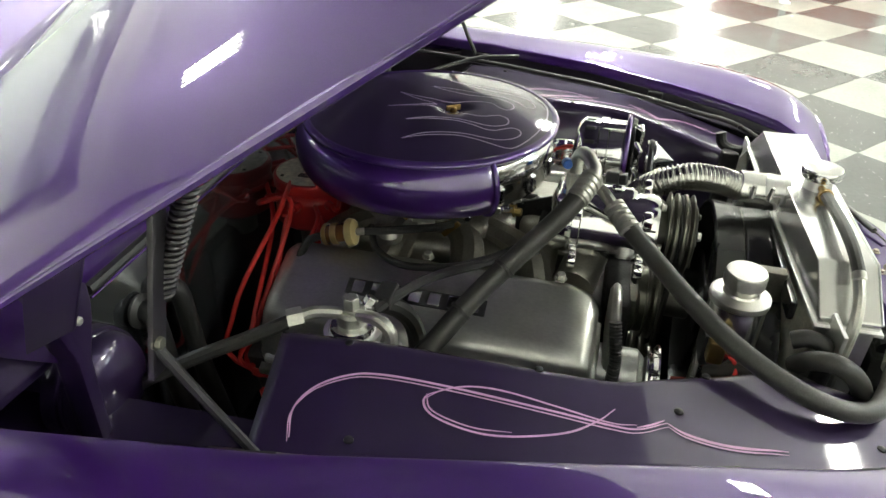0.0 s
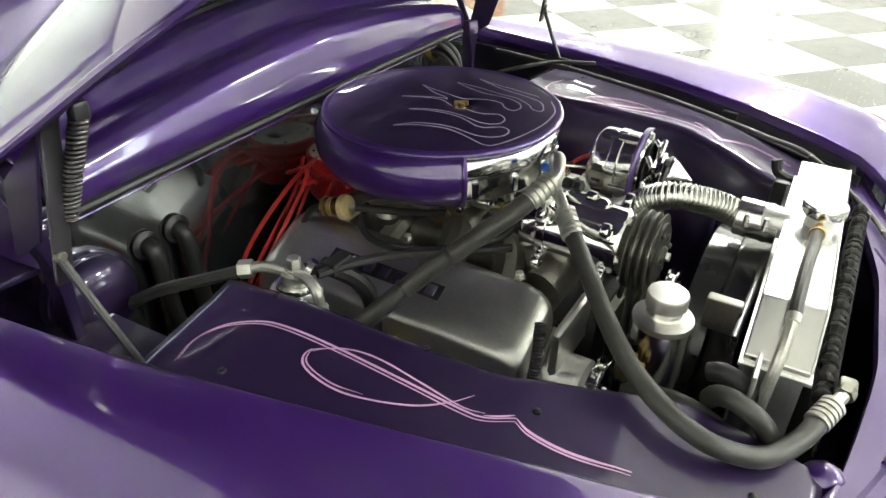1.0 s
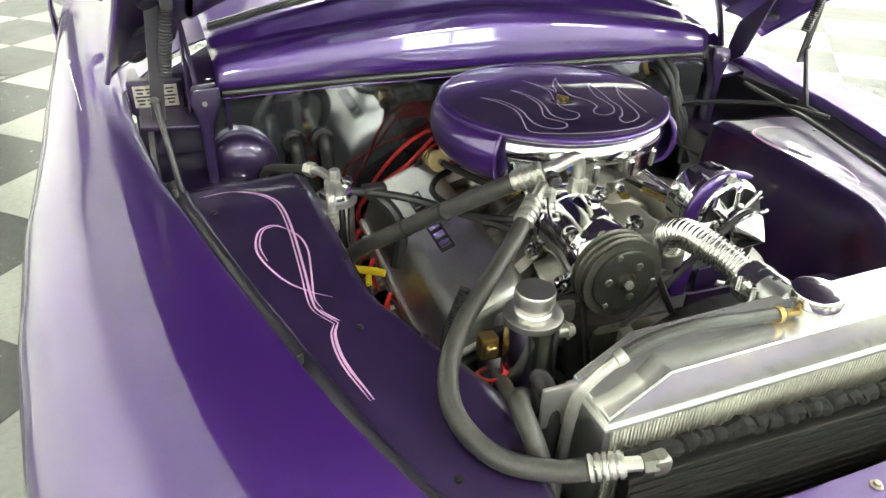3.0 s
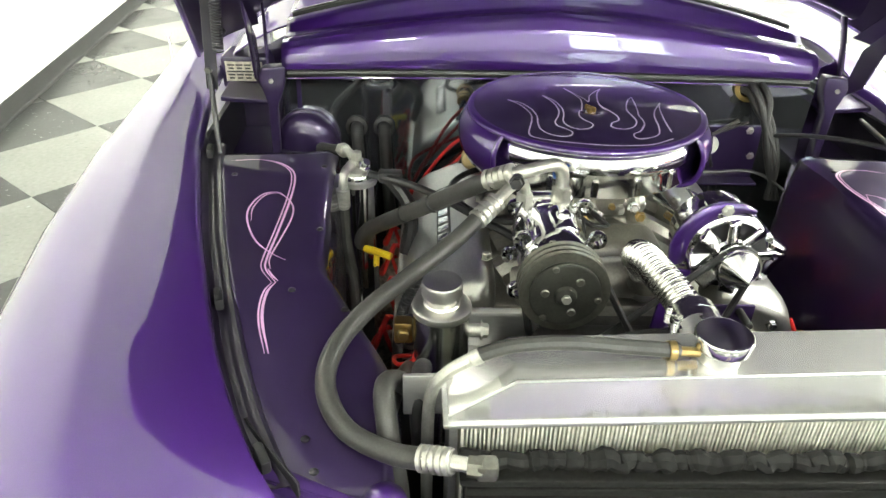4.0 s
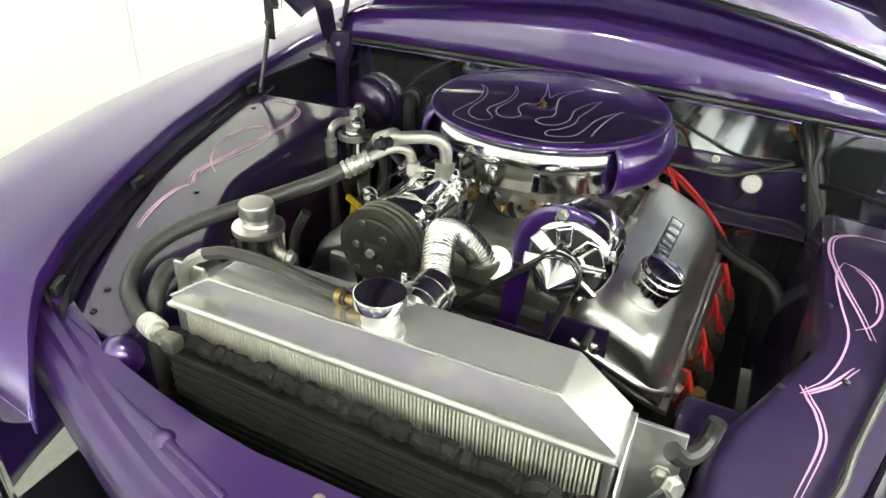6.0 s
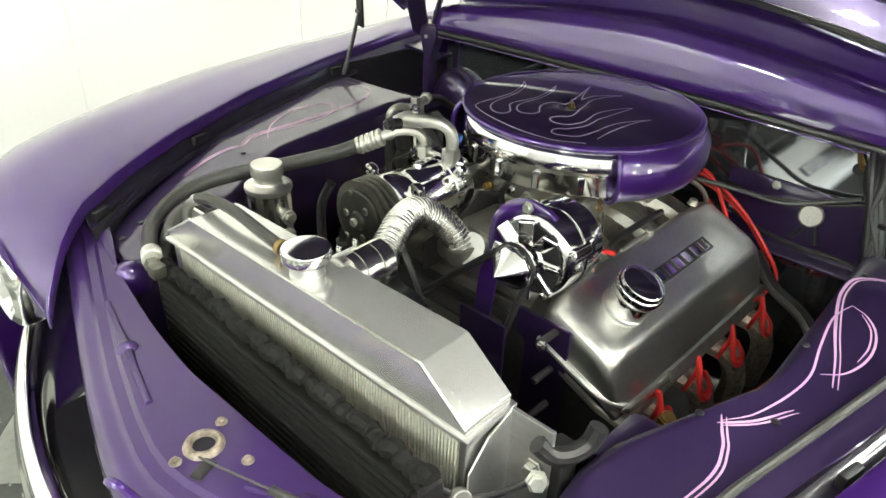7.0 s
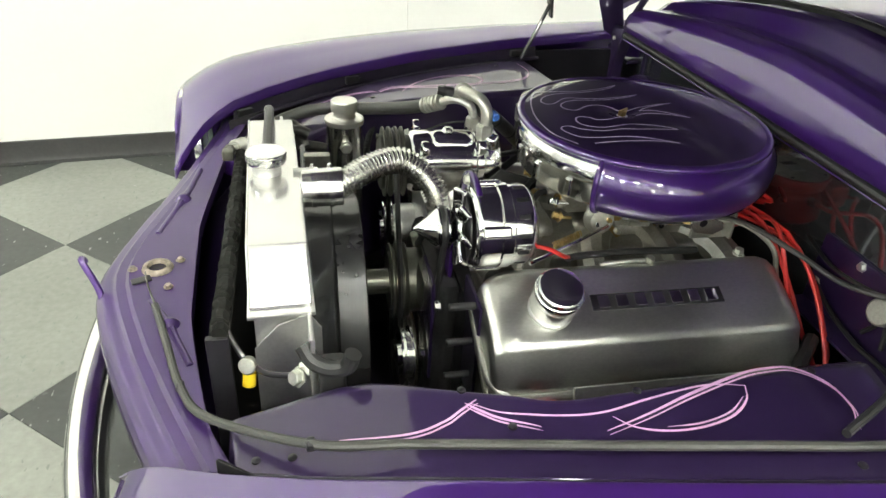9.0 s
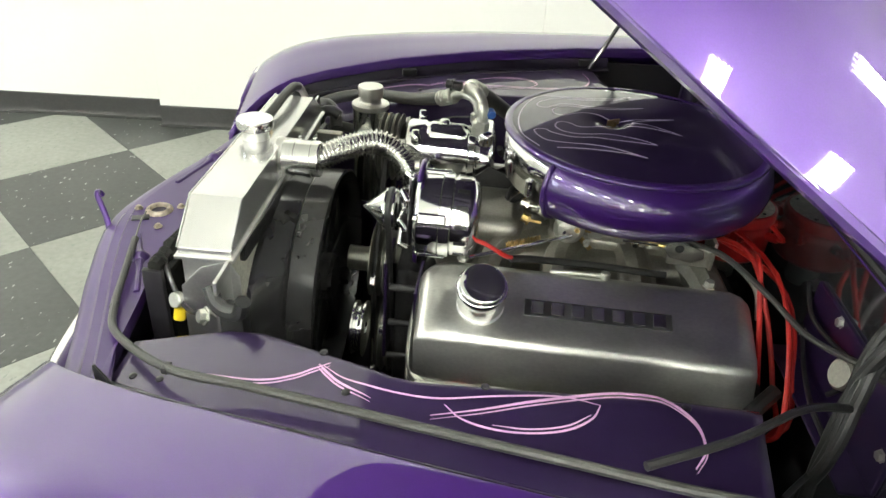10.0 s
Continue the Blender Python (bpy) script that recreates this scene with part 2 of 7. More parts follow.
def spline(pts, per=8):
    """Catmull-Rom through the points."""
    p = [Vector(q) for q in pts]
    p = [2 * p[0] - p[1]] + p + [2 * p[-1] - p[-2]]
    out = []
    for i in range(1, len(p) - 2):
        for k in range(per):
            t = k / per
            a, b, c, d = p[i - 1], p[i], p[i + 1], p[i + 2]
            out.append(0.5 * ((2 * b) + (c - a) * t + (2 * a - 5 * b + 4 * c - d) * t * t + (3 * b - a - 3 * c + d) * t ** 3))
    out.append(p[-2])
    return out


def tube(pts, r, segs=12, per=8, curved=True, ribs=None):
    """A round hose along the points. r: a radius or a function of the way 0..1; ribs: (pitch, height) of a corrugation."""
    path = spline(pts, per) if curved and len(pts) > 2 else [Vector(q) for q in pts]
    if ribs:
        length = [0.0]
        for a, b in zip(path, path[1:]):
            length.append(length[-1] + (b - a).length)
        n = int(length[-1] / ribs[0] * 8)
        fine, j = [], 0
        for k in range(n + 1):
            s = length[-1] * k / n
            while j < len(path) - 2 and length[j + 1] < s:
                j += 1
            f = (s - length[j]) / max(1e-9, length[j + 1] - length[j])
            fine.append(path[j].lerp(path[j + 1], f))
        path = fine
    bm = bmesh.new()
    rings = []
    up = Vector((0, 0, 1))
    n = len(path)
    for i, c in enumerate(path):
        d = (path[min(i + 1, n - 1)] - path[max(i - 1, 0)]).normalized()
        if i == 0:
            side = d.orthogonal().normalized()
        side = (side - d * side.dot(d)).normalized()
        up = d.cross(side)
        rad = r(i / (n - 1)) if callable(r) else r
        if ribs:
            rad += ribs[1] * max(0.0, math.sin(2 * math.pi * (i % 8) / 8 + 0.4)) ** 0.6
        rings.append([bm.verts.new(c + side * rad * math.cos(2 * math.pi * k / segs) + up * rad * math.sin(2 * math.pi * k / segs)) for k in range(segs)])
    for a, b in zip(rings, rings[1:]):
        for k in range(segs):
            bm.faces.new((a[k], a[(k + 1) % segs], b[(k + 1) % segs], b[k]))
    bm.faces.new(rings[0])
    bm.faces.new(rings[-1])
    return bm


def sheet(fn, nu, nv):
    """A surface of nu x nv quads from fn(u, v) with u, v in 0..1."""
    bm = bmesh.new()
    g = [[bm.verts.new(fn(i / nu, j / nv)) for j in range(nv + 1)] for i in range(nu + 1)]
    for i in range(nu):
        for j in range(nv):
            bm.faces.new((g[i][j], g[i + 1][j], g[i + 1][j + 1], g[i][j + 1]))
    return bm


def prism(poly, h, m=None, bevel=0.0):
    """A flat outline, extruded along z by h, then laid by the matrix m."""
    bm = bmesh.new()
    f = bm.faces.new([bm.verts.new((x, y, 0)) for x, y in poly])
    ext = bmesh.ops.extrude_face_region(bm, geom=[f])
    bmesh.ops.translate(bm, vec=(0, 0, h), verts=[v for v in ext["geom"] if isinstance(v, bmesh.types.BMVert)])
    if bevel:
        bmesh.ops.recalc_face_normals(bm, faces=bm.faces)
        bmesh.ops.bevel(bm, geom=bm.edges[:], offset=bevel, segments=2, profile=0.5, affect="EDGES")
    if m is not None:
        bmesh.ops.transform(bm, matrix=m, verts=bm.verts)
    return bm


def ribbon(pts, width, height_of, per=8, lift=0.0012, taper=True):
    """A painted line: a thin raised band that follows a surface z = height_of(x, y)."""
    path = spline([(x, y, 0) for x, y in pts], per)
    bm = bmesh.new()
    n = len(path)
    rows = []
    for i, c in enumerate(path):
        d = (path[min(i + 1, n - 1)] - path[max(i - 1, 0)]).normalized()
        s = Vector((-d.y, d.x, 0))
        f = i / (n - 1)
        w = width * (0.35 + 0.65 * min(1, 4 * f, 4 * (1 - f)) if taper else 1) / 2
        row = []
        for k in (-1, 1):
            q = c + s * w * k
            row.append(bm.verts.new((q.x, q.y, height_of(q.x, q.y) + lift)))
        rows.append(row)
    for a, b in zip(rows, rows[1:]):
        bm.faces.new((a[0], a[1], b[1], b[0]))
    return bm


def lerp_table(table, x):
    """Smooth look-up in rows of (x, values...)."""
    if x <= table[0][0]:
        return table[0][1:]
    for a, b in zip(table, table[1:]):
        if x <= b[0]:
            t = (x - a[0]) / (b[0] - a[0])
            return tuple(p + (q - p) * t for p, q in zip(a[1:], b[1:]))
    return table[-1][1:]


# ---------- the showroom ----------
TILE, TILE_TURN, TILE_AT = 0.632, 49.7, (1.920, -1.793)
WALL_TURN = 7.13


def wall_y(x):
    return -2.37 + 0.125 * x


def build_floor():
    floor = part("floor", box((16.0, 13.2, 0.10), (-1.0, 3.75, -0.056)), M_BASE, None, smooth=0)
    tagged(floor, "waxed vinyl floor of large pale grey and charcoal checks", "floor", kind="structure")
    c = TILE / 2 - 0.0008
    mesh = {}
    for k, m in ((0, M_TILE_D), (1, M_TILE_L)):
        me = bpy.data.meshes.new("tile")
        v = [(-c, -c, -0.006), (c, -c, -0.006), (c, c, -0.006), (-c, c, -0.006)]
        d = c - 0.0012
        v += [(-c, -c, -0.001), (c, -c, -0.001), (c, c, -0.001), (-c, c, -0.001), (-d, -d, 0), (d, -d, 0), (d, d, 0), (-d, d, 0)]
        f = [(8, 9, 10, 11)]
        for i in range(4):
            j = (i + 1) % 4
            f += [(i, j, j + 4, i + 4), (i + 4, j + 4, j + 8, i + 8)]
        me.from_pydata(v, [], f)
        me.materials.append(m)
        mesh[k] = me
    a = radians(TILE_TURN)
    ux, uy = Vector((math.cos(a + math.pi / 2), math.sin(a + math.pi / 2))), Vector((math.cos(a), math.sin(a)))
    spots = []
    for i in range(-20, 22):
        for j in range(-20, 22):
            p = Vector(TILE_AT) + ux * TILE * (i + 0.5) + uy * TILE * (j + 0.5)
            if -7.6 < p.x < 5.8 and p.y < 9.3 and p.y > wall_y(p.x) - 0.35:
                spots.append((abs(p.x) + abs(p.y - 1.0) * 0.9, i, j, p))
    spots.sort(key=lambda s: s[0])
    rest = {0: [], 1: []}
    for n, (_, i, j, p) in enumerate(spots):
        if n < 290:
            ob = new("tile", mesh[(i + j) % 2])
            ob.location = (p.x, p.y, 0)
            ob.rotation_euler = (0, 0, a)
            ob.parent = floor
        else:
            rest[(i + j) % 2].append(p)
    for k, pts in rest.items():
        bm = bmesh.new()
        for p in pts:
            bmesh.ops.create_grid(bm, x_segments=1, y_segments=1, size=c, matrix=Matrix.Translation((p.x, p.y, -0.001)) @ pose(0, 0, 0, 0, 0, TILE_TURN))
        tagged(part("far_tiles", bm, (M_TILE_D, M_TILE_L)[k], floor, smooth=0), kind="stuff")


def build_walls():
    turn = Matrix.Translation((0, wall_y(0), 0)) @ pose(0, 0, 0, 0, 0, WALL_TURN)
    # painted boards, each a few millimetres proud or shy of the next
    cuts = [-8.5, -6.0, -3.6, -1.2, 0.02, 1.92, 3.25, 4.45, 7.5]
    w = join(*[box((b - a - 0.0012, 0.10, 4.6), ((a + b) / 2, -0.05 + (0.0015 * (k % 3) if b < 2.0 else -0.085), 2.30), 0.002, 1) for k, (a, b) in enumerate(zip(cuts, cuts[1:]))])
    bmesh.ops.transform(w, matrix=turn, verts=w.verts)
    wall = tagged(part("wall_south", w, M_WALL, None, smooth=0), "plain white painted wall of wide boards", "wall", kind="structure")
    base = thing("baseboard", (0, 0, 0), "black vinyl cove base along the white wall", "baseboard", kind="structure")
    for a, b, d, back in ((-8.4, 1.92, 0.006, 0.0), (1.921, 7.4, 0.006, -0.085)):
        prof = [(0.0, 0.105), (d, 0.105), (d + 0.004, 0.098), (d + 0.005, 0.03), (d + 0.014, 0.010), (d + 0.028, 0.004), (d + 0.028, 0.0), (0, 0)]
        bm = sheet(lambda u, v: (a + (b - a) * v, back + prof[min(7, int(round(u * 7)))][0], prof[min(7, int(round(u * 7)))][1]), 7, 1)
        bmesh.ops.transform(bm, matrix=turn, verts=bm.verts)
        part("cove_strip", bm, M_BASE, base)
    # unseen wall closing the room; its grey holds back light from the front
    east = join(*[box((0.12, b - a, 4.6), (6.9, (a + b) / 2, 2.30)) for a, b in ((-3.1, 2.2), (4.0, 10.9))], box((0.12, 1.8, 1.5), (6.9, 3.1, 0.75)), box((0.12, 1.8, 1.3), (6.9, 3.1, 3.95)))
    tagged(part("wall_east", east, M_WALL_GREY, None, smooth=0), "unseen wall with a daylight window, grey to hold back light", "wall", kind="structure")
    w = thing("window_3", (6.9, 3.1, 1.5), "wide white-framed window full of bluish daylight", "window", kind="structure")
    for y in (2.225, 3.1, 3.975):
        part("window_frame", box((0.10, 0.05, 1.80), (6.89, y, 2.40), 0.006), M_HOUSING, w)
    for z in (1.525, 3.275):
        part("window_bar", box((0.08, 1.70, 0.05), (6.89, 3.1, z), 0.006), M_HOUSING, w)
    part("daylight_backdrop", box((0.01, 1.82, 1.82), (6.97, 3.1, 2.40)), M_SKYLIGHT, w, "bluish daylight outside")
    for name, size, at in (("wall_west", (0.12, 14, 4.6), (-8.9, 3.9, 2.30)),):
        tagged(part(name, box(size, at), M_WALL, None, smooth=0), "plain white painted showroom wall", "wall", kind="structure")
    # far wall with two tall bright window openings
    spans = [(-9.0, -1.35), (-0.70, 1.15), (1.80, 7.0)]
    north = join(*[box((b - a, 0.12, 4.6), ((a + b) / 2, 10.3, 2.30)) for a, b in spans], *[box((0.65, 0.12, h), (x, 10.3, z)) for x in (-1.025, 1.475) for h, z in ((0.45, 0.225), (2.45, 3.375))])
    tagged(part("wall_north", north, M_WALL, None, smooth=0), "plain white painted wall with two tall windows", "wall", kind="structure")
    for k, x in ((1, -1.025), (2, 1.475)):
        w = thing("window_%d" % k, (x, 10.3, 0.45), "tall white-framed window full of bright daylight", "window", kind="structure")
        for dx in (-0.30, 0.30):
            part("window_frame", box((0.05, 0.10, 1.70), (x + dx, 10.29, 1.30), 0.006), M_HOUSING, w)
        for z in (0.475, 1.30, 2.125):
            part("window_bar", box((0.55, 0.08, 0.05), (x, 10.29, z), 0.006), M_HOUSING, w)
        part("daylight_backdrop", box((0.66, 0.01, 1.70), (x, 10.37, 1.30)), M_DAYLIGHT, w, "bright daylight outside")
    tagged(part("ceiling", box((16, 14, 0.1), (-1, 3.9, 4.65)), M_CEIL, None, smooth=0), "white ceiling over the showroom", "ceiling", kind="structure")


def build_lamp():
    """A short four-tube high-bay lamp, built once at the origin and copied."""
    lamp = thing("strip_lamp", (0, 0, 0), "white high-bay ceiling lamp with four lit tubes", "ceiling lamp", "high-bay lamps under the ceiling")
    part("housing", box((0.46, 1.26, 0.05), (0, 0, 0.055), 0.010), M_HOUSING, lamp)
    for y in (-0.45, 0.45):
        part("hanger", cyl(0.006, 0.37, (0, y, 0.08), (0, 0, 1), 0.001, 10), M_HOUSING, lamp)
    for x in (-0.165, -0.055, 0.055, 0.165):
        part("tube", tube([(x, -0.58, 0), (x, 0.58, 0)], 0.019, 10, curved=False), M_TUBE, lamp, "lit fluorescent tube")
        for e in (-0.592, 0.592):
            part("lamp_holder", box((0.05, 0.022, 0.06), (x, e, 0.005), 0.003), M_HOUSING, lamp)
    spots = [(-5.2, -0.2, 90), (5.4, -0.7, 97)] + [(x, y, 0) for x, y in ((-5.2, 2.2), (-2.4, 2.2), (0.3, 2.2), (5.4, 2.2), (-5.2, 4.6), (-2.4, 4.6), (0.3, 4.6), (5.2, 5.4), (-5.2, 7.4), (-2.4, 7.4), (0.3, 7.4), (2.9, 7.4), (5.2, 8.2))]
    where = [Matrix.Translation((x, y, 4.15)) @ pose(0, 0, 0, 0, 0, a) for x, y, a in spots]
    lamp.matrix_basis = where[0]
    for m in where[1:]:
        copy_thing(lamp, m)


def build_far_things():
    p = thing("poster_stand", (-2.9, 5.5, 0), "white-framed floor poster stand with an orange print", "poster stand")
    m = Matrix.Translation((-2.9, 5.5, 0)) @ pose(0, 0, 0, -8, 0, 62)
    for size, at, ma, n in (((0.62, 0.02, 0.90), (0, 0.0, 0.50), M_ORANGE, "print"), ((0.05, 0.04, 1.0), (-0.33, 0, 0.50), M_HOUSING, "frame_side"), ((0.05, 0.04, 1.0), (0.33, 0, 0.50), M_HOUSING, "frame_side"),
                            ((0.61, 0.04, 0.05), (0, 0, 0.975), M_HOUSING, "frame_rail"), ((0.61, 0.04, 0.05), (0, 0, 0.045), M_HOUSING, "frame_rail")):
        bm = box(size, at, 0.004)
        bmesh.ops.transform(bm, matrix=m, verts=bm.verts)
        part(n, bm, ma, p)
    for k in range(4):
        bm = box((0.40 - 0.05 * (k % 2), 0.004, 0.05), (0, -0.013, 0.30 + 0.13 * k), 0.001)
        bmesh.ops.transform(bm, matrix=m, verts=bm.verts)
        part("plain_bar", bm, M_YELLOW, p, "plain yellow printed bar")
    w = thing("white_post", (1.72, 6.2, 0), "slim white post standing on the checked floor", "post")
    part("post", box((0.055, 0.055, 1.15), (1.72, 6.2, 0.58), 0.005), M_HOUSING, w)
    part("foot", box((0.09, 0.09, 0.012), (1.72, 6.2, 0.006), 0.003), M_HOUSING, w)
    # cabinet shape is made up; only a red reflection in the floor is known
    r = thing("red_cabinet", (2.4, 9.2, 0), "low dull red cabinet shape standing in for an unseen red object", "cabinet")
    part("plinth", box((1.90, 0.50, 0.08), (2.4, 9.2, 0.04), 0.004), M_BLACK, r)
    part("body", box((2.0, 0.56, 0.82), (2.4, 9.2, 0.49), 0.015), M_DULLRED, r)
    for k in range(4):
        d = part("cabinet_door", box((0.47, 0.018, 0.72), (1.675 + 0.483 * k, 8.912, 0.49), 0.006), M_DULLRED, r)
        part("handle", box((0.014, 0.02, 0.12), (1.87 + 0.483 * k - 0.36 * (k % 2), 8.893, 0.55), 0.004), M_CHROME, d)


build_floor()
build_walls()
build_far_things()
build_lamp()


# ---------- the car's body ----------
# x: lip y, lip z, crown y, crown z, shoulder y, shoulder z
FENDER = [
    (-1.627, 0.785, 0.974, 0.885, 0.982, 0.970, 0.847),
    (-0.628, 0.765, 0.954, 0.855, 0.967, 0.953, 0.847),
    (-0.327, 0.750, 0.950, 0.840, 0.957, 0.945, 0.847),
    (-0.026, 0.709, 0.940, 0.828, 0.949, 0.945, 0.842),
    (0.227, 0.652, 0.929, 0.797, 0.941, 0.930, 0.837),
    (0.429, 0.596, 0.911, 0.757, 0.932, 0.907, 0.825),
    (0.581, 0.549, 0.890, 0.719, 0.922, 0.881, 0.809),
    (0.682, 0.506, 0.871, 0.694, 0.906, 0.856, 0.793),
    (0.735, 0.462, 0.841, 0.672, 0.886, 0.834, 0.778),
    (0.775, 0.424, 0.802, 0.655, 0.862, 0.818, 0.764),
    (0.805, 0.392, 0.752, 0.643, 0.832, 0.805, 0.750),
]


def lip(x, s=1):
    y, z = lerp_table(FENDER, x)[:2]
    return y + (0.015 * min(1.0, max(0.0, (0.70 - x) / 0.2)) if s < 0 else 0.0), z


def panel_z(x, y):
    """Height of the flat inner-fender covers."""
    return lerp_table([(-0.14, 0.884), (0.0, 0.890), (0.34, 0.876), (0.46, 0.858), (0.58, 0.832), (0.68, 0.808)], x)[0] + 0.05 * max(0.0, abs(y) - 0.55)


INNER = [(-0.14, 0.480), (0.10, 0.478), (0.28, 0.474), (0.315, 0.466), (0.41, 0.420), (0.495, 0.376), (0.54, 0.366), (0.68, 0.372)]


def inner_y(x):
    return lerp_table(INNER, x)[0]


car = thing("car", (0, 0, 0), "purple custom nineteen-fifties car with its hood raised", "car")
car.rotation_euler = (radians(-1.1), 0, radians(2.8))
BODY = Euler((radians(-1.1), 0, radians(2.8))).to_matrix().to_4x4()


def front_edge(y):
    return lerp_table([(0.0, 0.886), (0.04, 0.882), (0.10, 0.868), (0.20, 0.838), (0.30, 0.802), (0.40, 0.764), (0.55, 0.705)], abs(y - 0.01))[0]


def build_fender(s):
    def fn(u, v):
        xs = -1.6 + 2.395 * (1 - (1 - u) ** 1.35)
        yl, zl, yc, zc, yo, zo = lerp_table(FENDER, xs)
        yl = lip(xs, s)[0]
        pts = [(yl - 0.004, zl - 0.022), (yl, zl - 0.004), (yl + 0.012, zl + 0.003), ((yl + yc) / 2, (zl + zc) / 2 + 0.004), (yc, zc), ((yc + yo) / 2 + 0.012, (zc + zo) / 2 + 0.030), (yo, zo), (yo + 0.016, zo - 0.16), (yo + 0.004, zo - 0.36), (yo - 0.02, zo - 0.56)]
        f = v * (len(pts) - 1)
        i = min(int(f), len(pts) - 2)
        p = [Vector((0, *pts[max(0, min(k, len(pts) - 1))])) for k in (i - 1, i, i + 1, i + 2)]
        t = f - i
        a, b, c, d = p
        q = 0.5 * ((2 * b) + (c - a) * t + (2 * a - 5 * b + 4 * c - d) * t * t + (3 * b - a - 3 * c + d) * t ** 3)
        return (xs, s * q.y, q.z)
    part("fender", sheet(fn, 44, 45), M_PURPLE, car, "purple pearl front fender", smooth=60, thick=0.004)

    # gutter along the hood opening, with its rolled inner edge
    def gut(u, v):
        x = -0.11 + 0.78 * u
        yl, zl = lip(x, s)
        prof = [(0.003, -0.014), (-0.003, -0.036), (-0.010, -0.047), (-0.020, -0.048), (-0.028, -0.045), (-0.033, -0.044), (-0.038, -0.048)]
        f = v * 6
        i = min(int(f), 5)
        w = f - i
        return (x, s * (yl + prof[i][0] * (1 - w) + prof[i + 1][0] * w), zl + prof[i][1] * (1 - w) + prof[i + 1][1] * w)
    # near-black colour carries the gutter's shade
    part("hood_gutter", sheet(gut, 40, 12), M_CHANNEL_SHADE, car, "purple gutter along the hood opening, shaded nearly black in colour", smooth=50, thick=0.003)
    for x in (-0.05, 0.395, 0.645)[:3 if s < 0 else 2]:
        yl, zl = lip(x, s)
        a = math.degrees(math.atan2(lip(x + 0.05)[0] - lip(x - 0.05)[0], 0.1))
        part("rubber_buffer", box((0.036, 0.012, 0.018), (x, s * (yl - 0.015), zl - 0.031), 0.004, turn=(0, 0, s * a)), M_RUBBER, car, "small ribbed rubber hood buffer")
    # nose of the fender round the headlight
    c = Vector((0.772, s * 0.652, 0.738))

    def nose(u, v):
        k = 0.10 + 0.62 * v
        a = Vector(fn(1.0, k))
        t = radians(200 - 250 * v)
        b = c + Vector((-0.004, s * -0.116 * math.cos(t) * -1, 0.116 * math.sin(t)))
        q = a.lerp(b, u)
        q.x += 0.012 * math.sin(math.pi * u)
        return q
    part("fender_nose", sheet(nose, 8, 36), M_PURPLE, car, "purple fender nose", smooth=70, thick=0.003)
    part("headlight_rim", lathe([(0.088, -0.03), (0.116, -0.03), (0.118, 0.0), (0.112, 0.016), (0.100, 0.022), (0.090, 0.016), (0.086, 0.0)], c, (1, s * 0.06, -0.02), 48), M_CHROME, car, "chrome headlight rim")
    part("headlight", lathe([(0, 0.014), (0.03, 0.013), (0.06, 0.008), (0.088, 0.0), (0.090, -0.02), (0, -0.03)], c, (1, s * 0.06, -0.02), 40), M_LENS, car, "clear glass headlight lens")
    wheel = part("wheel", lathe([(0.0, 0.06), (0.06, 0.06), (0.09, 0.03), (0.17, 0.03), (0.19, 0.07), (0.195, 0.07), (0.195, -0.07), (0, -0.07)], (-0.12, s * 0.80, 0.335), (0, s, 0), 40), M_CHROME, car, "chrome wheel")
    part("tyre", lathe([(0.195, -0.08), (0.26, -0.095), (0.315, -0.09), (0.335, -0.06), (0.335, 0.06), (0.315, 0.09), (0.26, 0.095), (0.195, 0.08)], (-0.12, s * 0.80, 0.335), (0, s, 0), 48), M_RUBBER, wheel, "black tyre")
    # chrome spear along the flank
    part("side_trim", tube([(-1.6, s * 1.005, 0.70), (-0.6, s * 0.988, 0.69), (0.0, s * 0.963, 0.68), (0.12, s * 0.955, 0.678)], 0.009, 8), M_CHROME, car, "chrome spear on the fender's flank")


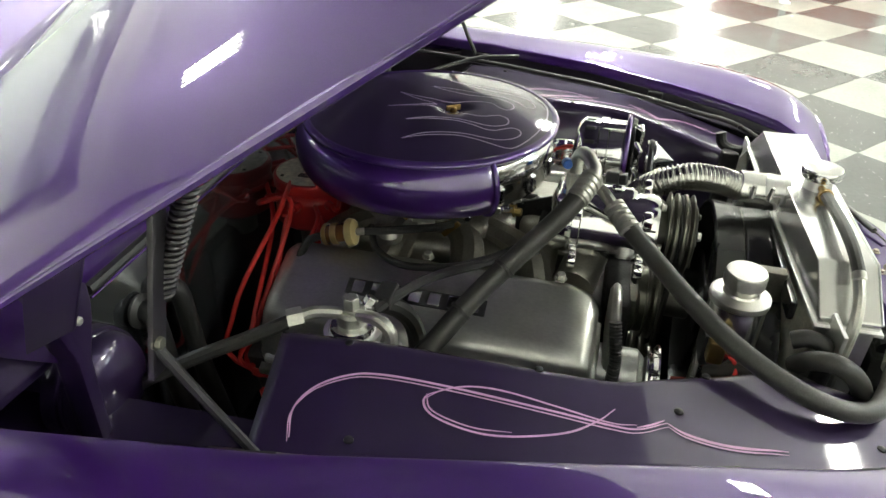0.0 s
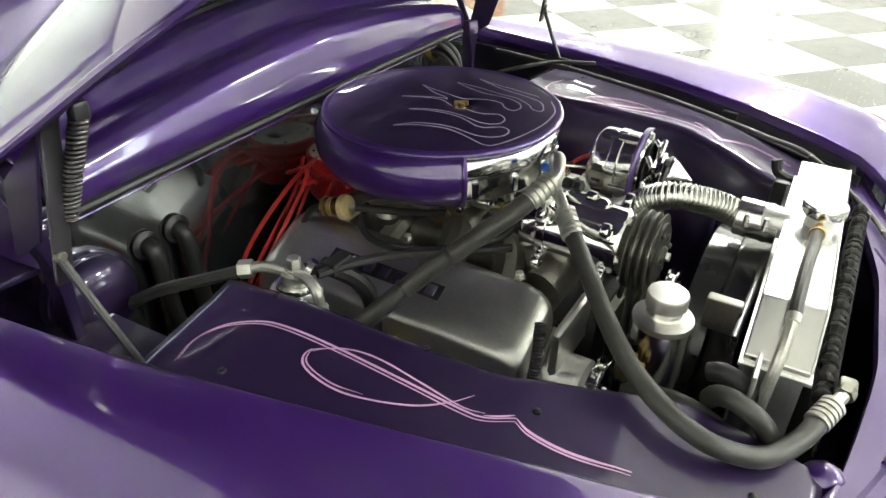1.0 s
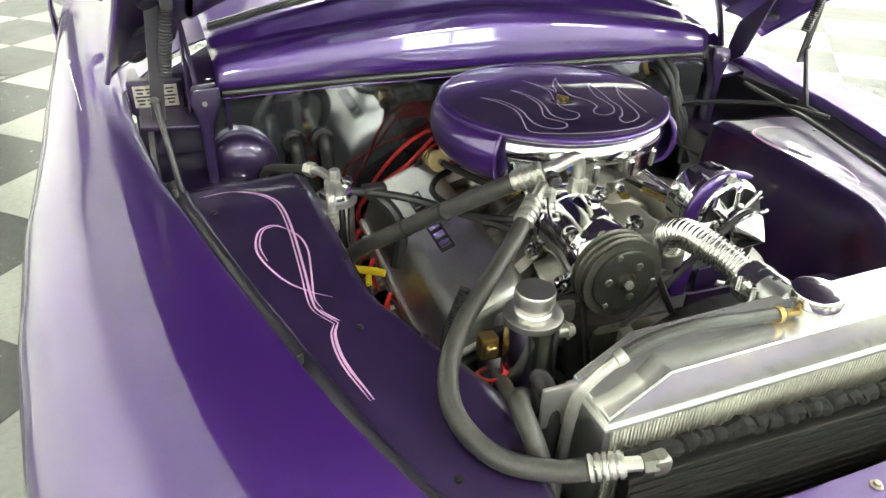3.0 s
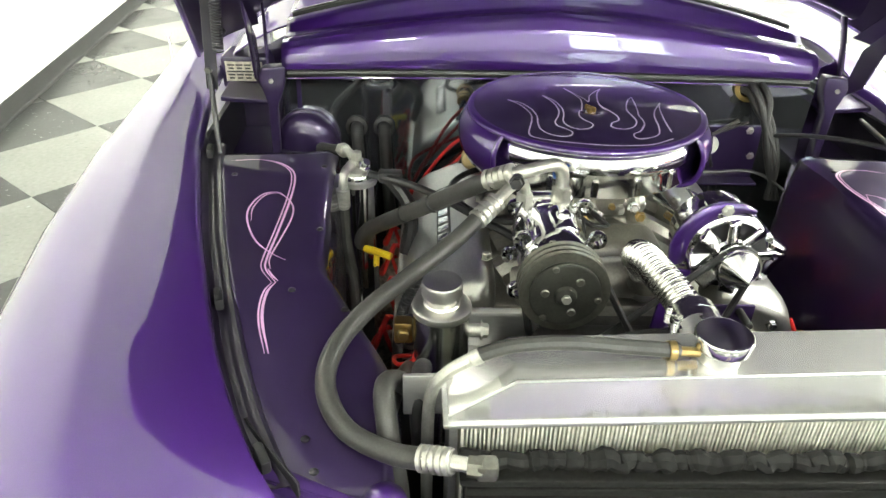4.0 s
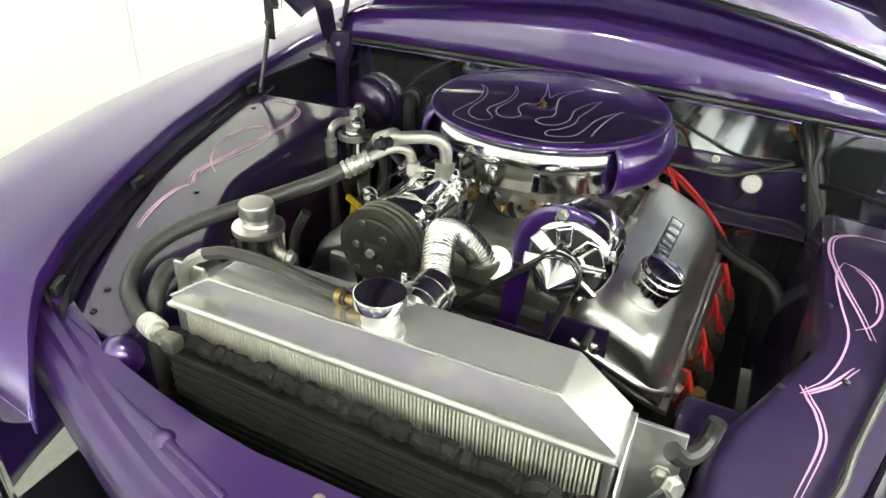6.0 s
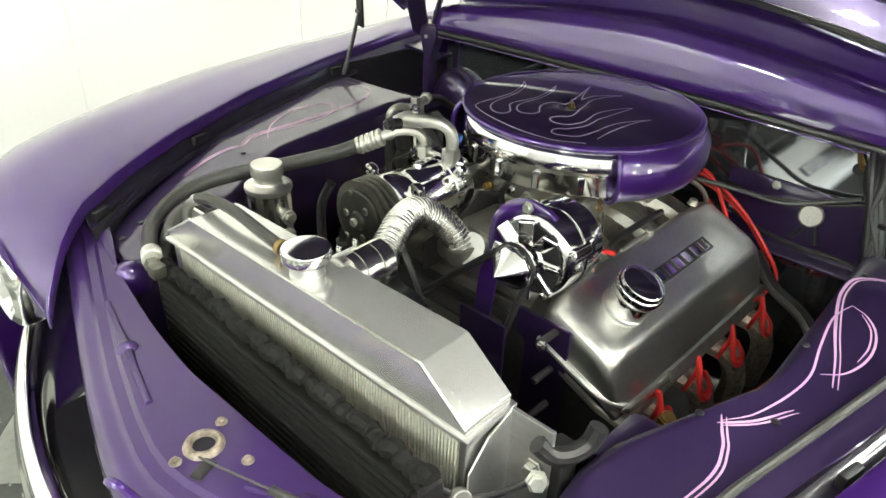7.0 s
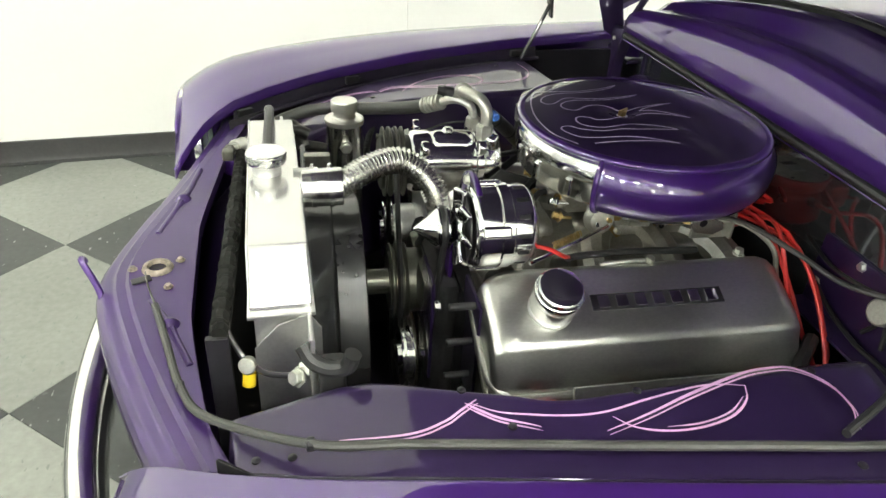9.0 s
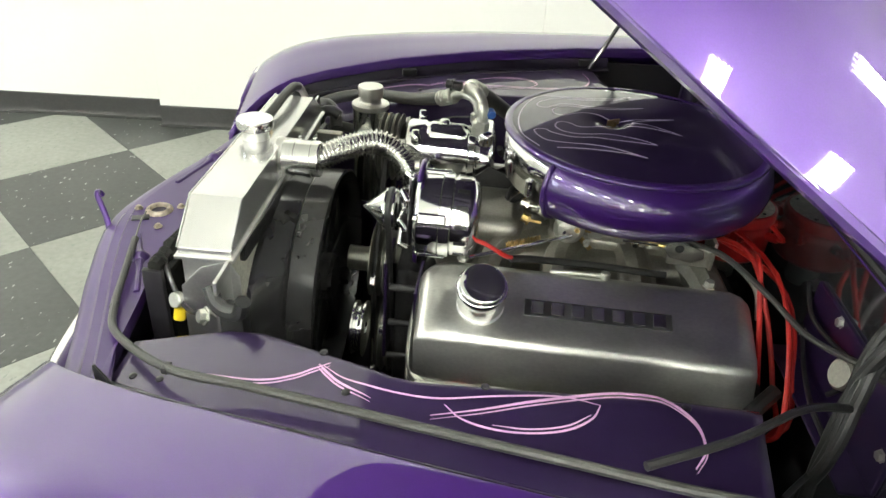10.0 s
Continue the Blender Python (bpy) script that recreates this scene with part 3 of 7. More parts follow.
def build_inner_panel(s):
    def fn(u, v):
        xo = -0.075 + 0.745 * u
        xi = -0.122 + 0.792 * u
        if v <= 0.6:
            w = v / 0.6
            x = xo + (xi - xo) * w
            yo, yi = lip(x, s)[0] - 0.034, inner_y(x)
            y = yo + (yi - yo) * w
            z = panel_z(x, y) - 0.010 * max(0, w - 0.92) / 0.08
        else:
            w = (v - 0.6) / 0.4
            x = xi
            y = inner_y(x) - 0.006 * min(1, w * 8) - 0.02 * w
            z = panel_z(x, y) - 0.010 - 0.008 * min(1, w * 8) - 0.34 * w
        return (x, s * y, z)
    # shade over the cover is put into this darker copy of the purple
    part("inner_fender_panel", sheet(fn, 60, 50), M_PURPLE_DARK_SHADED, car, "flat inner fender cover in shade-darkened purple", smooth=45, thick=0.002)
    for x, f in ((0.36, 0.55), (0.60, 0.30), (0.64, 0.30), (0.20, 0.93), (0.40, 0.93), (-0.03, 0.90), (0.02, 0.12)):
        yo, yi = lip(x, s)[0] - 0.034, inner_y(x)
        y = yo + (yi - yo) * f
        part("panel_screw", lathe([(0.0055, 0), (0.005, 0.002), (0.002, 0.003), (0, 0.003)], (x, s * y, panel_z(x, y)), (0, 0, 1), 12), M_BLACK, car)
    if s < 0:
        part("panel_bulge", lathe([(0, 0.024), (0.012, 0.022), (0.022, 0.014), (0.028, 0.0), (0.030, -0.02)], (0.672, -0.378, 0.798), (0.2, 0.25, 1), 28), M_PURPLE, car, "rounded purple bulge", smooth=60)
    # painted scroll
    H = panel_z
    if s < 0:
        shift = 0.007
        arch = [(-0.017, 0.642), (-0.032, 0.600), (-0.022, 0.560), (0.010, 0.532), (0.053, 0.520), (0.132, 0.516), (0.24, 0.517), (0.316, 0.519), (0.347, 0.515), (0.379, 0.495)]
        inner = [(0.105, 0.543), (0.120, 0.524), (0.150, 0.508), (0.192, 0.503), (0.257, 0.509), (0.316, 0.515), (0.345, 0.509)]
        loop = [(0.131, 0.515), (0.104, 0.541), (0.118, 0.566), (0.165, 0.577), (0.210, 0.571), (0.267, 0.547), (0.3, 0.518), (0.32, 0.491)]
        front = [(0.379, 0.495), (0.400, 0.503), (0.435, 0.503), (0.470, 0.496), (0.518, 0.480)]
        back = [(0.345, 0.513), (0.362, 0.503), (0.376, 0.492)]
        arch, inner, loop, front, back = [[(0.955 * x + 0.008, y + shift) for x, y in line] for line in (arch, inner, loop, front, back)]
        lines = [(arch, 0.0036, 0), (arch, 0.0022, 0.006), (inner, 0.0028, 0), (loop, 0.0030, 0), (loop[1:5], 0.0022, -0.006), (front, 0.0040, 0), (front, 0.0026, 0.005), (back, 0.0026, 0)]
    else:
        arch = [(-0.030, 0.606), (-0.046, 0.574), (-0.042, 0.535), (-0.016, 0.507), (0.020, 0.503), (0.055, 0.509), (0.119, 0.529), (0.177, 0.549), (0.232, 0.568)]
        inner = [(0.050, 0.526), (0.075, 0.519), (0.105, 0.518), (0.167, 0.527), (0.230, 0.541), (0.286, 0.540), (0.334, 0.529), (0.365, 0.508)]
        loop = [(0.050, 0.526), (0.060, 0.548), (0.085, 0.568), (0.124, 0.578), (0.164, 0.577), (0.199, 0.566), (0.219, 0.548)]
        front = [(0.358, 0.503), (0.378, 0.514), (0.400, 0.526), (0.440, 0.533), (0.518, 0.517)]
        back = [(0.372, 0.505), (0.358, 0.520), (0.338, 0.537), (0.300, 0.556)]
        arch, inner, loop, front, back = [[(x - 0.018 * min(1.0, max(0.0, (0.10 - x) / 0.14)) + 0.006 * min(1.0, max(0.0, (x - 0.2) / 0.15)), y - 0.013 * min(1.0, max(0.0, (x - 0.2) / 0.15))) for x, y in line] for line in (arch, inner, loop, front, back)]
        lines = [(arch, 0.0042, 0), (arch, 0.0024, 0.006), (inner, 0.0030, 0), (loop, 0.0032, 0), (loop[1:5], 0.0024, -0.006), (front, 0.0034, 0), (front, 0.0026, 0.006), (back, 0.0034, 0), (back, 0.0026, 0.006)]
    for line, w, off in lines:
        line = [(0.9988 * x + s * 0.0488 * y, y - s * 0.0488 * x - s * 0.0172 + off) for x, y in line]
        part("pinstripe", ribbon([(x, s * y) for x, y in line], w, H), M_PINK, car, "hand-painted pink pinstripe")


def build_front_panel():
    def inner_x(y):
        d = abs(y - 0.02)
        return 0.727 - 0.22 * max(0, d - 0.12) ** 1.3

    def fn(u, v):
        y = -0.55 + 1.12 * u
        xi, xo = inner_x(y), front_edge(y)
        side = max(0.0, abs(y - 0.02) - 0.25)
        z0 = 0.7975 + 0.24 * side ** 1.5
        # flat, two pressed steps, rolled nose
        prof = [(xi, -0.020), (xi + 0.002, 0.0), (xo - 0.080, 0.0), (xo - 0.056, 0.0), (xo - 0.050, -0.007), (xo - 0.036, -0.009), (xo - 0.030, -0.016), (xo - 0.014, -0.021), (xo - 0.004, -0.032), (xo, -0.046), (xo + 0.002, -0.075), (xo - 0.010, -0.15), (xo - 0.035, -0.24)]
        f = v * (len(prof) - 1)
        i = min(int(f), len(prof) - 2)
        w = f - i
        return (prof[i][0] * (1 - w) + prof[i + 1][0] * w, y, z0 + prof[i][1] * (1 - w) + prof[i + 1][1] * w)
    part("front_panel", sheet(fn, 60, 48), M_PURPLE_DIMMED, car, "purple panel between radiator and grille", smooth=40, thick=0.003)
    z = 0.7985
    # pressed ribs, each with a round boss halfway
    for pts in ([(0.789, 0.099), (0.758, 0.165), (0.724, 0.257)], [(0.796, -0.094), (0.763, -0.214), (0.736, -0.320)]):
        bm = tube([(x, y, z - 0.003 + 0.1 * max(0, abs(y - 0.02) - 0.25)) for x, y in pts], lambda f: 0.0055 + 0.004 * math.exp(-((f - 0.5) / 0.10) ** 2), 10)
        part("embossed_rib", join(bm, lathe([(0, 0.010), (0.006, 0.009), (0.012, 0.004), (0.016, -0.002)], (*pts[1], z), (0, 0, 1), 20)), M_PURPLE_DIMMED, car)
    part("latch_ring", lathe([(0.0125, -0.010), (0.0135, 0.002), (0.0155, 0.005), (0.019, 0.0055), (0.0225, 0.003), (0.0245, -0.001), (0.0245, -0.004)], (0.787, 0.014, z), (0, 0, 1), 28), M_RUST, car, "worn bare-metal hood latch ring")
    part("latch_hole", lathe([(0, -0.001), (0.0135, -0.001)], (0.787, 0.014, z), (0, 0, 1), 20), M_BLACK, car)
    for x, y in ((0.766, 0.071), (0.753, -0.002), (0.824, 0.015)):
        part("bolt", join(hexbolt(0.0048, 0.005, (x, y, z + 0.001)), cyl(0.0075, 0.0016, (x, y, z), (0, 0, 1), 0.0005, 20)), M_RUST, car)
    part("latch_slot", box((0.030, 0.016, 0.004), (0.808, 0.046, z), 0.002, turn=(0, 0, 20)), M_BLACK, car)
    # upright safety catch at the nose
    part("safety_catch", tube([(0.868, 0.048, 0.765), (0.876, 0.036, 0.79), (0.890, 0.024, 0.822), (0.894, 0.012, 0.824), (0.892, 0.006, 0.815)], 0.0055, 8), M_PURPLE, car, "purple upright safety catch")
    # inner nose cavity, its shade put into a darker purple, and bumper
    part("grille_shell", sheet(lambda u, v: (front_edge(-0.46 + 0.95 * u) - 0.05 - 0.10 * v, -0.46 + 0.95 * u, 0.70 - 0.40 * v), 24, 4), M_PURPLE_DARK_SHADED, car, "grille shell in shade-darkened purple", thick=0.004)
    bars = [tube([(0.80 - 0.5 * y * y, y, zz) for y in (-0.40, -0.2, 0.0, 0.2, 0.42)], 0.011, 8) for zz in (0.60, 0.54, 0.48)]
    for b in bars:
        part("grille_bar", b, M_CHROME, car, "chrome grille bar")

    def bump(u, v):
        y = -0.80 + 1.62 * u
        a = 2 * math.pi * v
        x = 0.940 - 0.42 * abs(y) ** 2.1
        return (x - 0.015 + 0.03 * math.cos(a), y, 0.545 + 0.075 * math.sin(a))
    part("bumper", sheet(bump, 40, 18), M_CHROME, car, "chrome front bumper", smooth=60)


def build_cowl():
    def edge(y):
        return max(0.0, 1 - (abs(y + 0.02) / 0.60) ** 2.2)

    def fn(u, v):
        y = -0.605 + 1.17 * u
        e = edge(y)
        prof = [(-0.330, 1.000), (-0.298, 1.000), (-0.290, 1.006), (-0.288, 1.018), (-0.290, 1.045), (-0.298, 1.075), (-0.312, 1.093), (-0.330, 1.100), (-0.348, 1.098), (-0.362, 1.096), (-0.376, 1.102), (-0.388, 1.118), (-0.398, 1.134), (-0.412, 1.143), (-0.432, 1.146), (-0.436, 1.141), (-0.452, 1.141), (-0.456, 1.150), (-0.52, 1.166), (-0.66, 1.190), (-0.86, 1.205)]
        f = v * (len(prof) - 1)
        i = min(int(f), len(prof) - 2)
        w = f - i
        x, z = prof[i][0] * (1 - w) + prof[i + 1][0] * w, prof[i][1] * (1 - w) + prof[i + 1][1] * w
        k = max(0, z - 1.02)
        return (x + 0.012 * e, y, z - k * 0.55 * (1 - e) + 0.02 * e * min(1, k * 12) * (1 - min(1, abs(y + 0.02) / 0.5)) + 0.012 * e - 0.010)
    part("cowl", sheet(fn, 56, 80), M_PURPLE, car, "rolled purple cowl panel", smooth=50, thick=0.003)
    ys = (-0.595, -0.45, -0.3, -0.15, 0, 0.15, 0.3, 0.45, 0.555)

    def lift(y, k):
        e = edge(y)
        return 0.012 * e - 0.010 - k * 0.55 * (1 - e) + 0.02 * e * min(1, k * 12) * (1 - min(1, abs(y + 0.02) / 0.5))
    part("cowl_seal", tube([(-0.293 + 0.012 * edge(y), y, 0.996 + lift(y, 0)) for y in ys], 0.0075, 8), M_RUBBER, car, "black rubber strip under the cowl")
    part("seal_strip", tube([(-0.290 + 0.012 * edge(y), y, 0.986 + lift(y, 0)) for y in ys], 0.0016, 8), M_PURPLE, car, "thin bright strip along the seal")
    part("hood_seal", tube([(-0.444 + 0.012 * edge(y), y, 1.146 + lift(y, 0.126)) for y in ys], 0.008, 8), M_RUBBER, car, "black rubber hood seal")
    part("seal_strip", tube([(-0.452 + 0.012 * edge(y), y, 1.154 + lift(y, 0.126)) for y in ys], 0.0018, 8), M_BRIGHT, car, "thin bright strip along the seal")
    for s in (-1, 1):
        # painted hinge pocket between cowl and fender
        flare = [(0.556, 1.004), (0.628, 1.000), (0.640, 0.975), (0.628, 0.948), (0.618, 0.925), (0.616, 0.800), (0.588, 0.800), (0.586, 0.915), (0.566, 0.950), (0.556, 0.975)]
        # pillar's purple is darkened to carry the hood's shadow
        pillar = part("hinge_pillar", prism([(s * (0.626 + (y - 0.6) * 0.72) - 0.004, z) for y, z in flare], 0.034, Matrix(((0, 0, 1, -0.318), (1, 0, 0, 0), (0, 1, 0, 0), (0, 0, 0, 1))), 0.007), M_PURPLE_DARK_SHADED, car, "hinge pillar beside the firewall in shade-darkened purple")
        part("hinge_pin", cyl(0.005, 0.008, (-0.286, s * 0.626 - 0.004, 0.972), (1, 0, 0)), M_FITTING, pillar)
        # black side sheet stands in for the unlit void behind the inner panel
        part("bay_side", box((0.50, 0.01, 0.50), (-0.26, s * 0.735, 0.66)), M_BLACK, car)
        # skirt added to block floor light leaking in under the inner panel
        part("wheel_housing", sheet(lambda u, v: (-0.02 + 0.70 * u, s * (0.730 - 0.26 * u ** 2.2), 0.845 - 0.54 * v), 16, 6), M_ENGINE, car, "added dark skirt keeping floor light out of the bay", thick=0.004)
        # well behind the hinge, closed towards the cabin; its shade is in the purple
        part("well_floor", box((0.38, 0.17, 0.010), (-0.285, s * 0.655, 0.800)), M_PURPLE_DARK_SHADED, car)
        part("well_back", sheet(lambda u, v: (-0.462, s * (0.56 + 0.20 * u), (1.058 - 0.11 * u) * (1 - v) + 0.80 * v), 8, 8), M_PURPLE_DARK_SHADED, car, thick=0.004)
        part("well_side", box((0.13, 0.010, 0.26), (-0.415, s * 0.582, 0.900)), M_PURPLE_DARK_SHADED, car)
        part("hinge_shelf", box((0.13, 0.125, 0.012), (-0.395, s * 0.690, 0.914), 0.004, 2, (s * 4, 3, 0)), M_PURPLE_DARK_SHADED, car, "hinge shelf in shade-darkened purple")
        part("hinge_plate", prism([(-0.06, -0.05), (0.05, -0.04), (0.06, 0.03), (0.0, 0.06), (-0.05, 0.03)], 0.005, Matrix(((1, 0, 0, -0.36), (0, 0, 1, s * 0.645), (0, 1, 0, 0.960), (0, 0, 0, 1))), 0.002), M_PURPLE, car, "purple hinge plate")

        def shoulder(u, v):
            x = -0.452 - 1.15 * u
            yo, zo = lip(x, s)
            yi, zi = 0.56, 1.062 + 0.07 * min(1.0, u * 2.2)
            w = v
            return (x, s * (yi + (yo + 0.006 - yi) * w), zi + (zo - zi) * w + 0.022 * math.sin(math.pi * w))
        part("cowl_side", sheet(shoulder, 20, 12), M_PURPLE, car, "purple cowl side above the fender", smooth=60, thick=0.004)
    part("firewall", box((0.012, 1.20, 0.62), (-0.334, -0.02, 0.685), turn=(0, 0, -2.8)), M_STAINLESS, car, "mirror-polished stainless firewall")
    # black sheet added as the deep shade below the engine
    part("bay_floor", box((1.20, 1.5, 0.01), (0.22, 0, 0.30)), M_BLACK, car, "black sheet for the deep shade under the engine")
    for s in (-1, 1):
        part("frame_rail", box((1.15, 0.09, 0.12), (0.20, s * 0.40, 0.40), 0.01), M_ENGINE, car, "dark chassis rail")
    # windscreen
    part("windscreen", sheet(lambda u, v: (-0.86 - 0.22 * abs(2 * u - 1) ** 2.2 - 0.42 * v, -0.70 + 1.40 * u, 1.165 + 0.38 * v), 20, 6), M_GLASS, car, "curved glass windscreen", thick=0.005)
    part("windscreen_trim", tube([(-0.855 - 0.22 * abs(y / 0.70) ** 2.2, y, 1.165) for y in (-0.70, -0.5, -0.25, 0, 0.25, 0.5, 0.70)], 0.010, 8), M_CHROME, car, "chrome trim at the windscreen's foot")
    part("dash_top", box((0.5, 1.3, 0.02), (-1.30, 0, 1.13), 0.005), M_BLACK, car)
    part("cabin_shell", sheet(lambda u, v: (-1.28 - 0.9 * v, -0.80 + 1.6 * u, 1.545 + 0.06 * math.sin(math.pi * u) + 0.02 * v), 16, 6), M_PURPLE, car, "purple roof panel", thick=0.01)
    for s in (-1, 1):
        part("door", sheet(lambda u, v: (-1.45 - 0.95 * u, s * (0.985 - 0.10 * max(0, v - 0.8)), 0.42 + 0.62 * v), 8, 10), M_PURPLE, car, "purple front door", thick=0.01)
        part("windscreen_pillar", tube([(-1.05, s * 0.72, 1.15), (-1.26, s * 0.70, 1.38), (-1.42, s * 0.66, 1.55)], 0.024, 8), M_PURPLE, car, "purple windscreen pillar")
    # door mirror
    part("door_mirror", join(tube([(-0.95, -0.80, 1.04), (-0.97, -0.84, 1.09), (-0.99, -0.87, 1.12)], 0.012, 8), lathe([(0, -0.03), (0.03, -0.025), (0.05, 0.0), (0.05, 0.012), (0, 0.014)], (-0.99, -0.87, 1.15), (-1, 0, 0), 20)), M_PURPLE, car, "small purple round door mirror")


HOOD_AT = Vector((-0.42, 0.012, 0.969))
HOOD_ANGLE = 33.9
HOOD_CROWN = 0.222


def build_hood():
    def width(d):
        return lerp_table([(0.0, 0.822), (0.65, 0.730), (0.85, 0.665), (1.00, 0.585), (1.12, 0.480), (1.20, 0.36), (1.25, 0.20), (1.265, 0.05)], d)[0]

    def surf(d, q):
        f = min(1.0, max(0.0, (1.27 - d) / 0.5))
        z = 0.036 * (1 - abs(q) ** 11) + HOOD_CROWN * (1 - abs(q) ** 2.3) * (0.35 + 0.65 * f)
        return Vector((d, width(d) * q, z))
    turn = Matrix.Translation(HOOD_AT) @ pose(0, 0, 0, 0, -HOOD_ANGLE, 0)

    def spread(v):
        return math.sin((2 * v - 1) * math.pi / 2)

    def fn(u, v):
        return turn @ surf(0.055 + 1.205 * (1 - (1 - u) ** 1.2), spread(v))
    hood = part("hood", sheet(fn, 40, 80), M_PURPLE, car, "raised purple pearl hood", smooth=60, thick=0.006)
    # underside shade is put into the darker purple of liner, flanges and braces
    part("hood_liner", sheet(lambda u, v: turn @ (surf(0.075 + 1.12 * u, 0.97 * spread(v)) + Vector((0, 0, -0.014))), 30, 50), M_PURPLE_DARK_SHADED, hood, "inner skin of the hood, darkened for underside shade", smooth=60)
    for s in (-1, 1):
        part("hood_edge", tube([turn @ (surf(d, s) + Vector((0, -s * 0.006, -0.002))) for d in (0.06, 0.2, 0.4, 0.6, 0.8, 1.0, 1.12, 1.19, 1.25)], 0.0055, 8), M_PURPLE, hood, "rolled hood edge")
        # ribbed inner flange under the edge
        part("hood_flange", sheet(lambda u, v: turn @ (surf(0.08 + 1.0 * u, s * (0.995 - 0.16 * v)) * 1.0 + Vector((0, 0, -0.006 - 0.035 * v))), 24, 8), M_PURPLE_DARK_SHADED, hood, "dark purple inner hood flange", thick=0.003)
        for k in range(5):
            part("drain_hole", lathe([(0.0, 0.004), (0.014, 0.004), (0.018, 0.0), (0.018, -0.004)], turn @ (surf(0.16 + 0.12 * k, s * 0.93) + Vector((0, 0, -0.045))), turn.to_3x3() @ Vector((0, -s * 0.4, -1)), 16), M_BLACK, hood)
        part("hood_brace", sheet(lambda u, v: turn @ (surf(0.10 + 0.95 * u, s * 0.62 * (1 - 0.15 * u) + (v - 0.5) * 0.18) + Vector((0, 0, -0.010 - 0.030 * math.sin(math.pi * v)))), 24, 8), M_PURPLE_DARK_SHADED, hood, "dark purple hood stiffener", thick=0.003)
    part("hood_crossbrace", sheet(lambda u, v: turn @ (surf(0.09 + 0.12 * v, -0.80 + 1.6 * u) + Vector((0, 0, -0.008 - 0.03 * math.sin(math.pi * v)))), 30, 8), M_PURPLE_DARK_SHADED, hood, "dark purple hood stiffener", thick=0.003)
    for s in (-1, 1):
        part("prop_rod", tube([(-0.060, s * 0.698, 0.900), (-0.095, s * 0.706, 0.965), (-0.132, s * 0.716, 1.040)], 0.0052, 8, curved=False), M_BLACK, car, "dark steel hood prop rod")
        part("prop_strap", box((0.006, 0.022, 0.20), (-0.121, s * 0.706, 1.100), 0.002, turn=(s * 5, 8, 0)), M_BLACK, car, "grimy black hood prop strap")
        part("prop_bolt", hexbolt(0.006, 0.007, (-0.128, s * 0.716, 1.040), (1, 0, 0)), M_PULLEY, car)
        part("spring_cap", box((0.016, 0.020, 0.022), (-0.090, s * 0.676, 1.198), 0.005), M_BLACK, car)
        part("hinge_spring", tube([(-0.128 + 0.040 * f / 132 + 0.009 * math.sin(f * 1.05), s * (0.694 - 0.016 * f / 132) + 0.009 * math.cos(f * 1.05), 1.075 + 0.118 * f / 132) for f in range(133)], 0.0022, 6, 2), M_BLACK, car, "coil spring")
        part("hinge_arm", sheet(lambda u, v: (-0.300 - 0.10 * u, s * (0.640 + 0.018 * u), 0.955 + 0.235 * u - 0.07 * u * u + (v - 0.5) * (0.040 - 0.014 * u)), 12, 2), M_PURPLE_DARK_SHADED, car, "dark purple curved hinge arm", thick=0.007)
        part("hinge_gusset", prism([(-0.20, 1.150), (-0.262, 0.985), (-0.330, 0.940), (-0.300, 1.060)], 0.005, Matrix(((1, 0, 0, 0), (0, 0, 1, s * 0.660), (0, 1, 0, 0), (0, 0, 0, 1))), 0.0015), M_PURPLE_DARK_SHADED, car, "triangular dark purple hinge gusset")


for side in (-1, 1):
    build_fender(side)
    build_inner_panel(side)
build_front_panel()
build_cowl()
build_hood()


# ---------- engine bay ----------
def build_engine_block():
    e = thing("engine_block", (0, 0, 0.35), "dark purple-black V8 engine block and heads", "engine")
    part("block", box((0.56, 0.34, 0.42), (0.02, 0, 0.55), 0.02), M_ENGINE, e)
    for s in (-1, 1):
        head = prism([(0.10, 0.62), (0.165, 0.765), (0.20, 0.775), (0.335, 0.695), (0.30, 0.58)], 0.54, Matrix(((0, 0, 1, -0.25), (s, 0, 0, 0), (0, 1, 0, 0), (0, 0, 0, 1))), 0.006)
        part("cylinder_head", head, M_ENGINE, e, "dark cylinder head")
        for k in range(4):
            x = 0.205 - 0.125 * k
            part("exhaust_port", tube([(x, s * 0.315, 0.655), (x - 0.01, s * 0.36, 0.64), (x - 0.03, s * 0.375, 0.58), (x - 0.06, s * 0.36, 0.48)], 0.021, 10), M_RUST, e, "dull grey exhaust tube")
    part("timing_cover", box((0.05, 0.26, 0.30), (0.32, 0, 0.62), 0.02), M_ENGINE, e, "grimy dark timing cover")
    part("water_pump", join(cyl(0.06, 0.07, (0.335, 0.0, 0.70), (1, 0, 0), 0.008), box((0.05, 0.19, 0.08), (0.335, 0, 0.72), 0.02), cyl(0.024, 0.05, (0.40, 0, 0.70), (1, 0, 0))), M_PULLEY, e, "dull cast water pump")
    part("front_plate", box((0.006, 0.10, 0.20), (0.292, 0.190, 0.700), 0.002), M_PURPLE_DARK_SHADED, e, "purple bracket plate")
    part("front_plate", box((0.006, 0.09, 0.20), (0.352, 0.120, 0.70), 0.002), M_PURPLE_DARK_SHADED, e, "purple bracket plate")
    for z in (0.79, 0.72, 0.65):
        part("spacer", cyl(0.006, 0.050, (0.288, 0.215, z), (1, 0, 0)), M_ENGINE, e)
    for y, z in ((0.245, 0.62), (0.16, 0.64), (0.255, 0.81)):
        part("bolt", hexbolt(0.007, 0.008, (0.357, y - 0.02, z), (1, 0, 0)), M_CHROME, e)
    return e


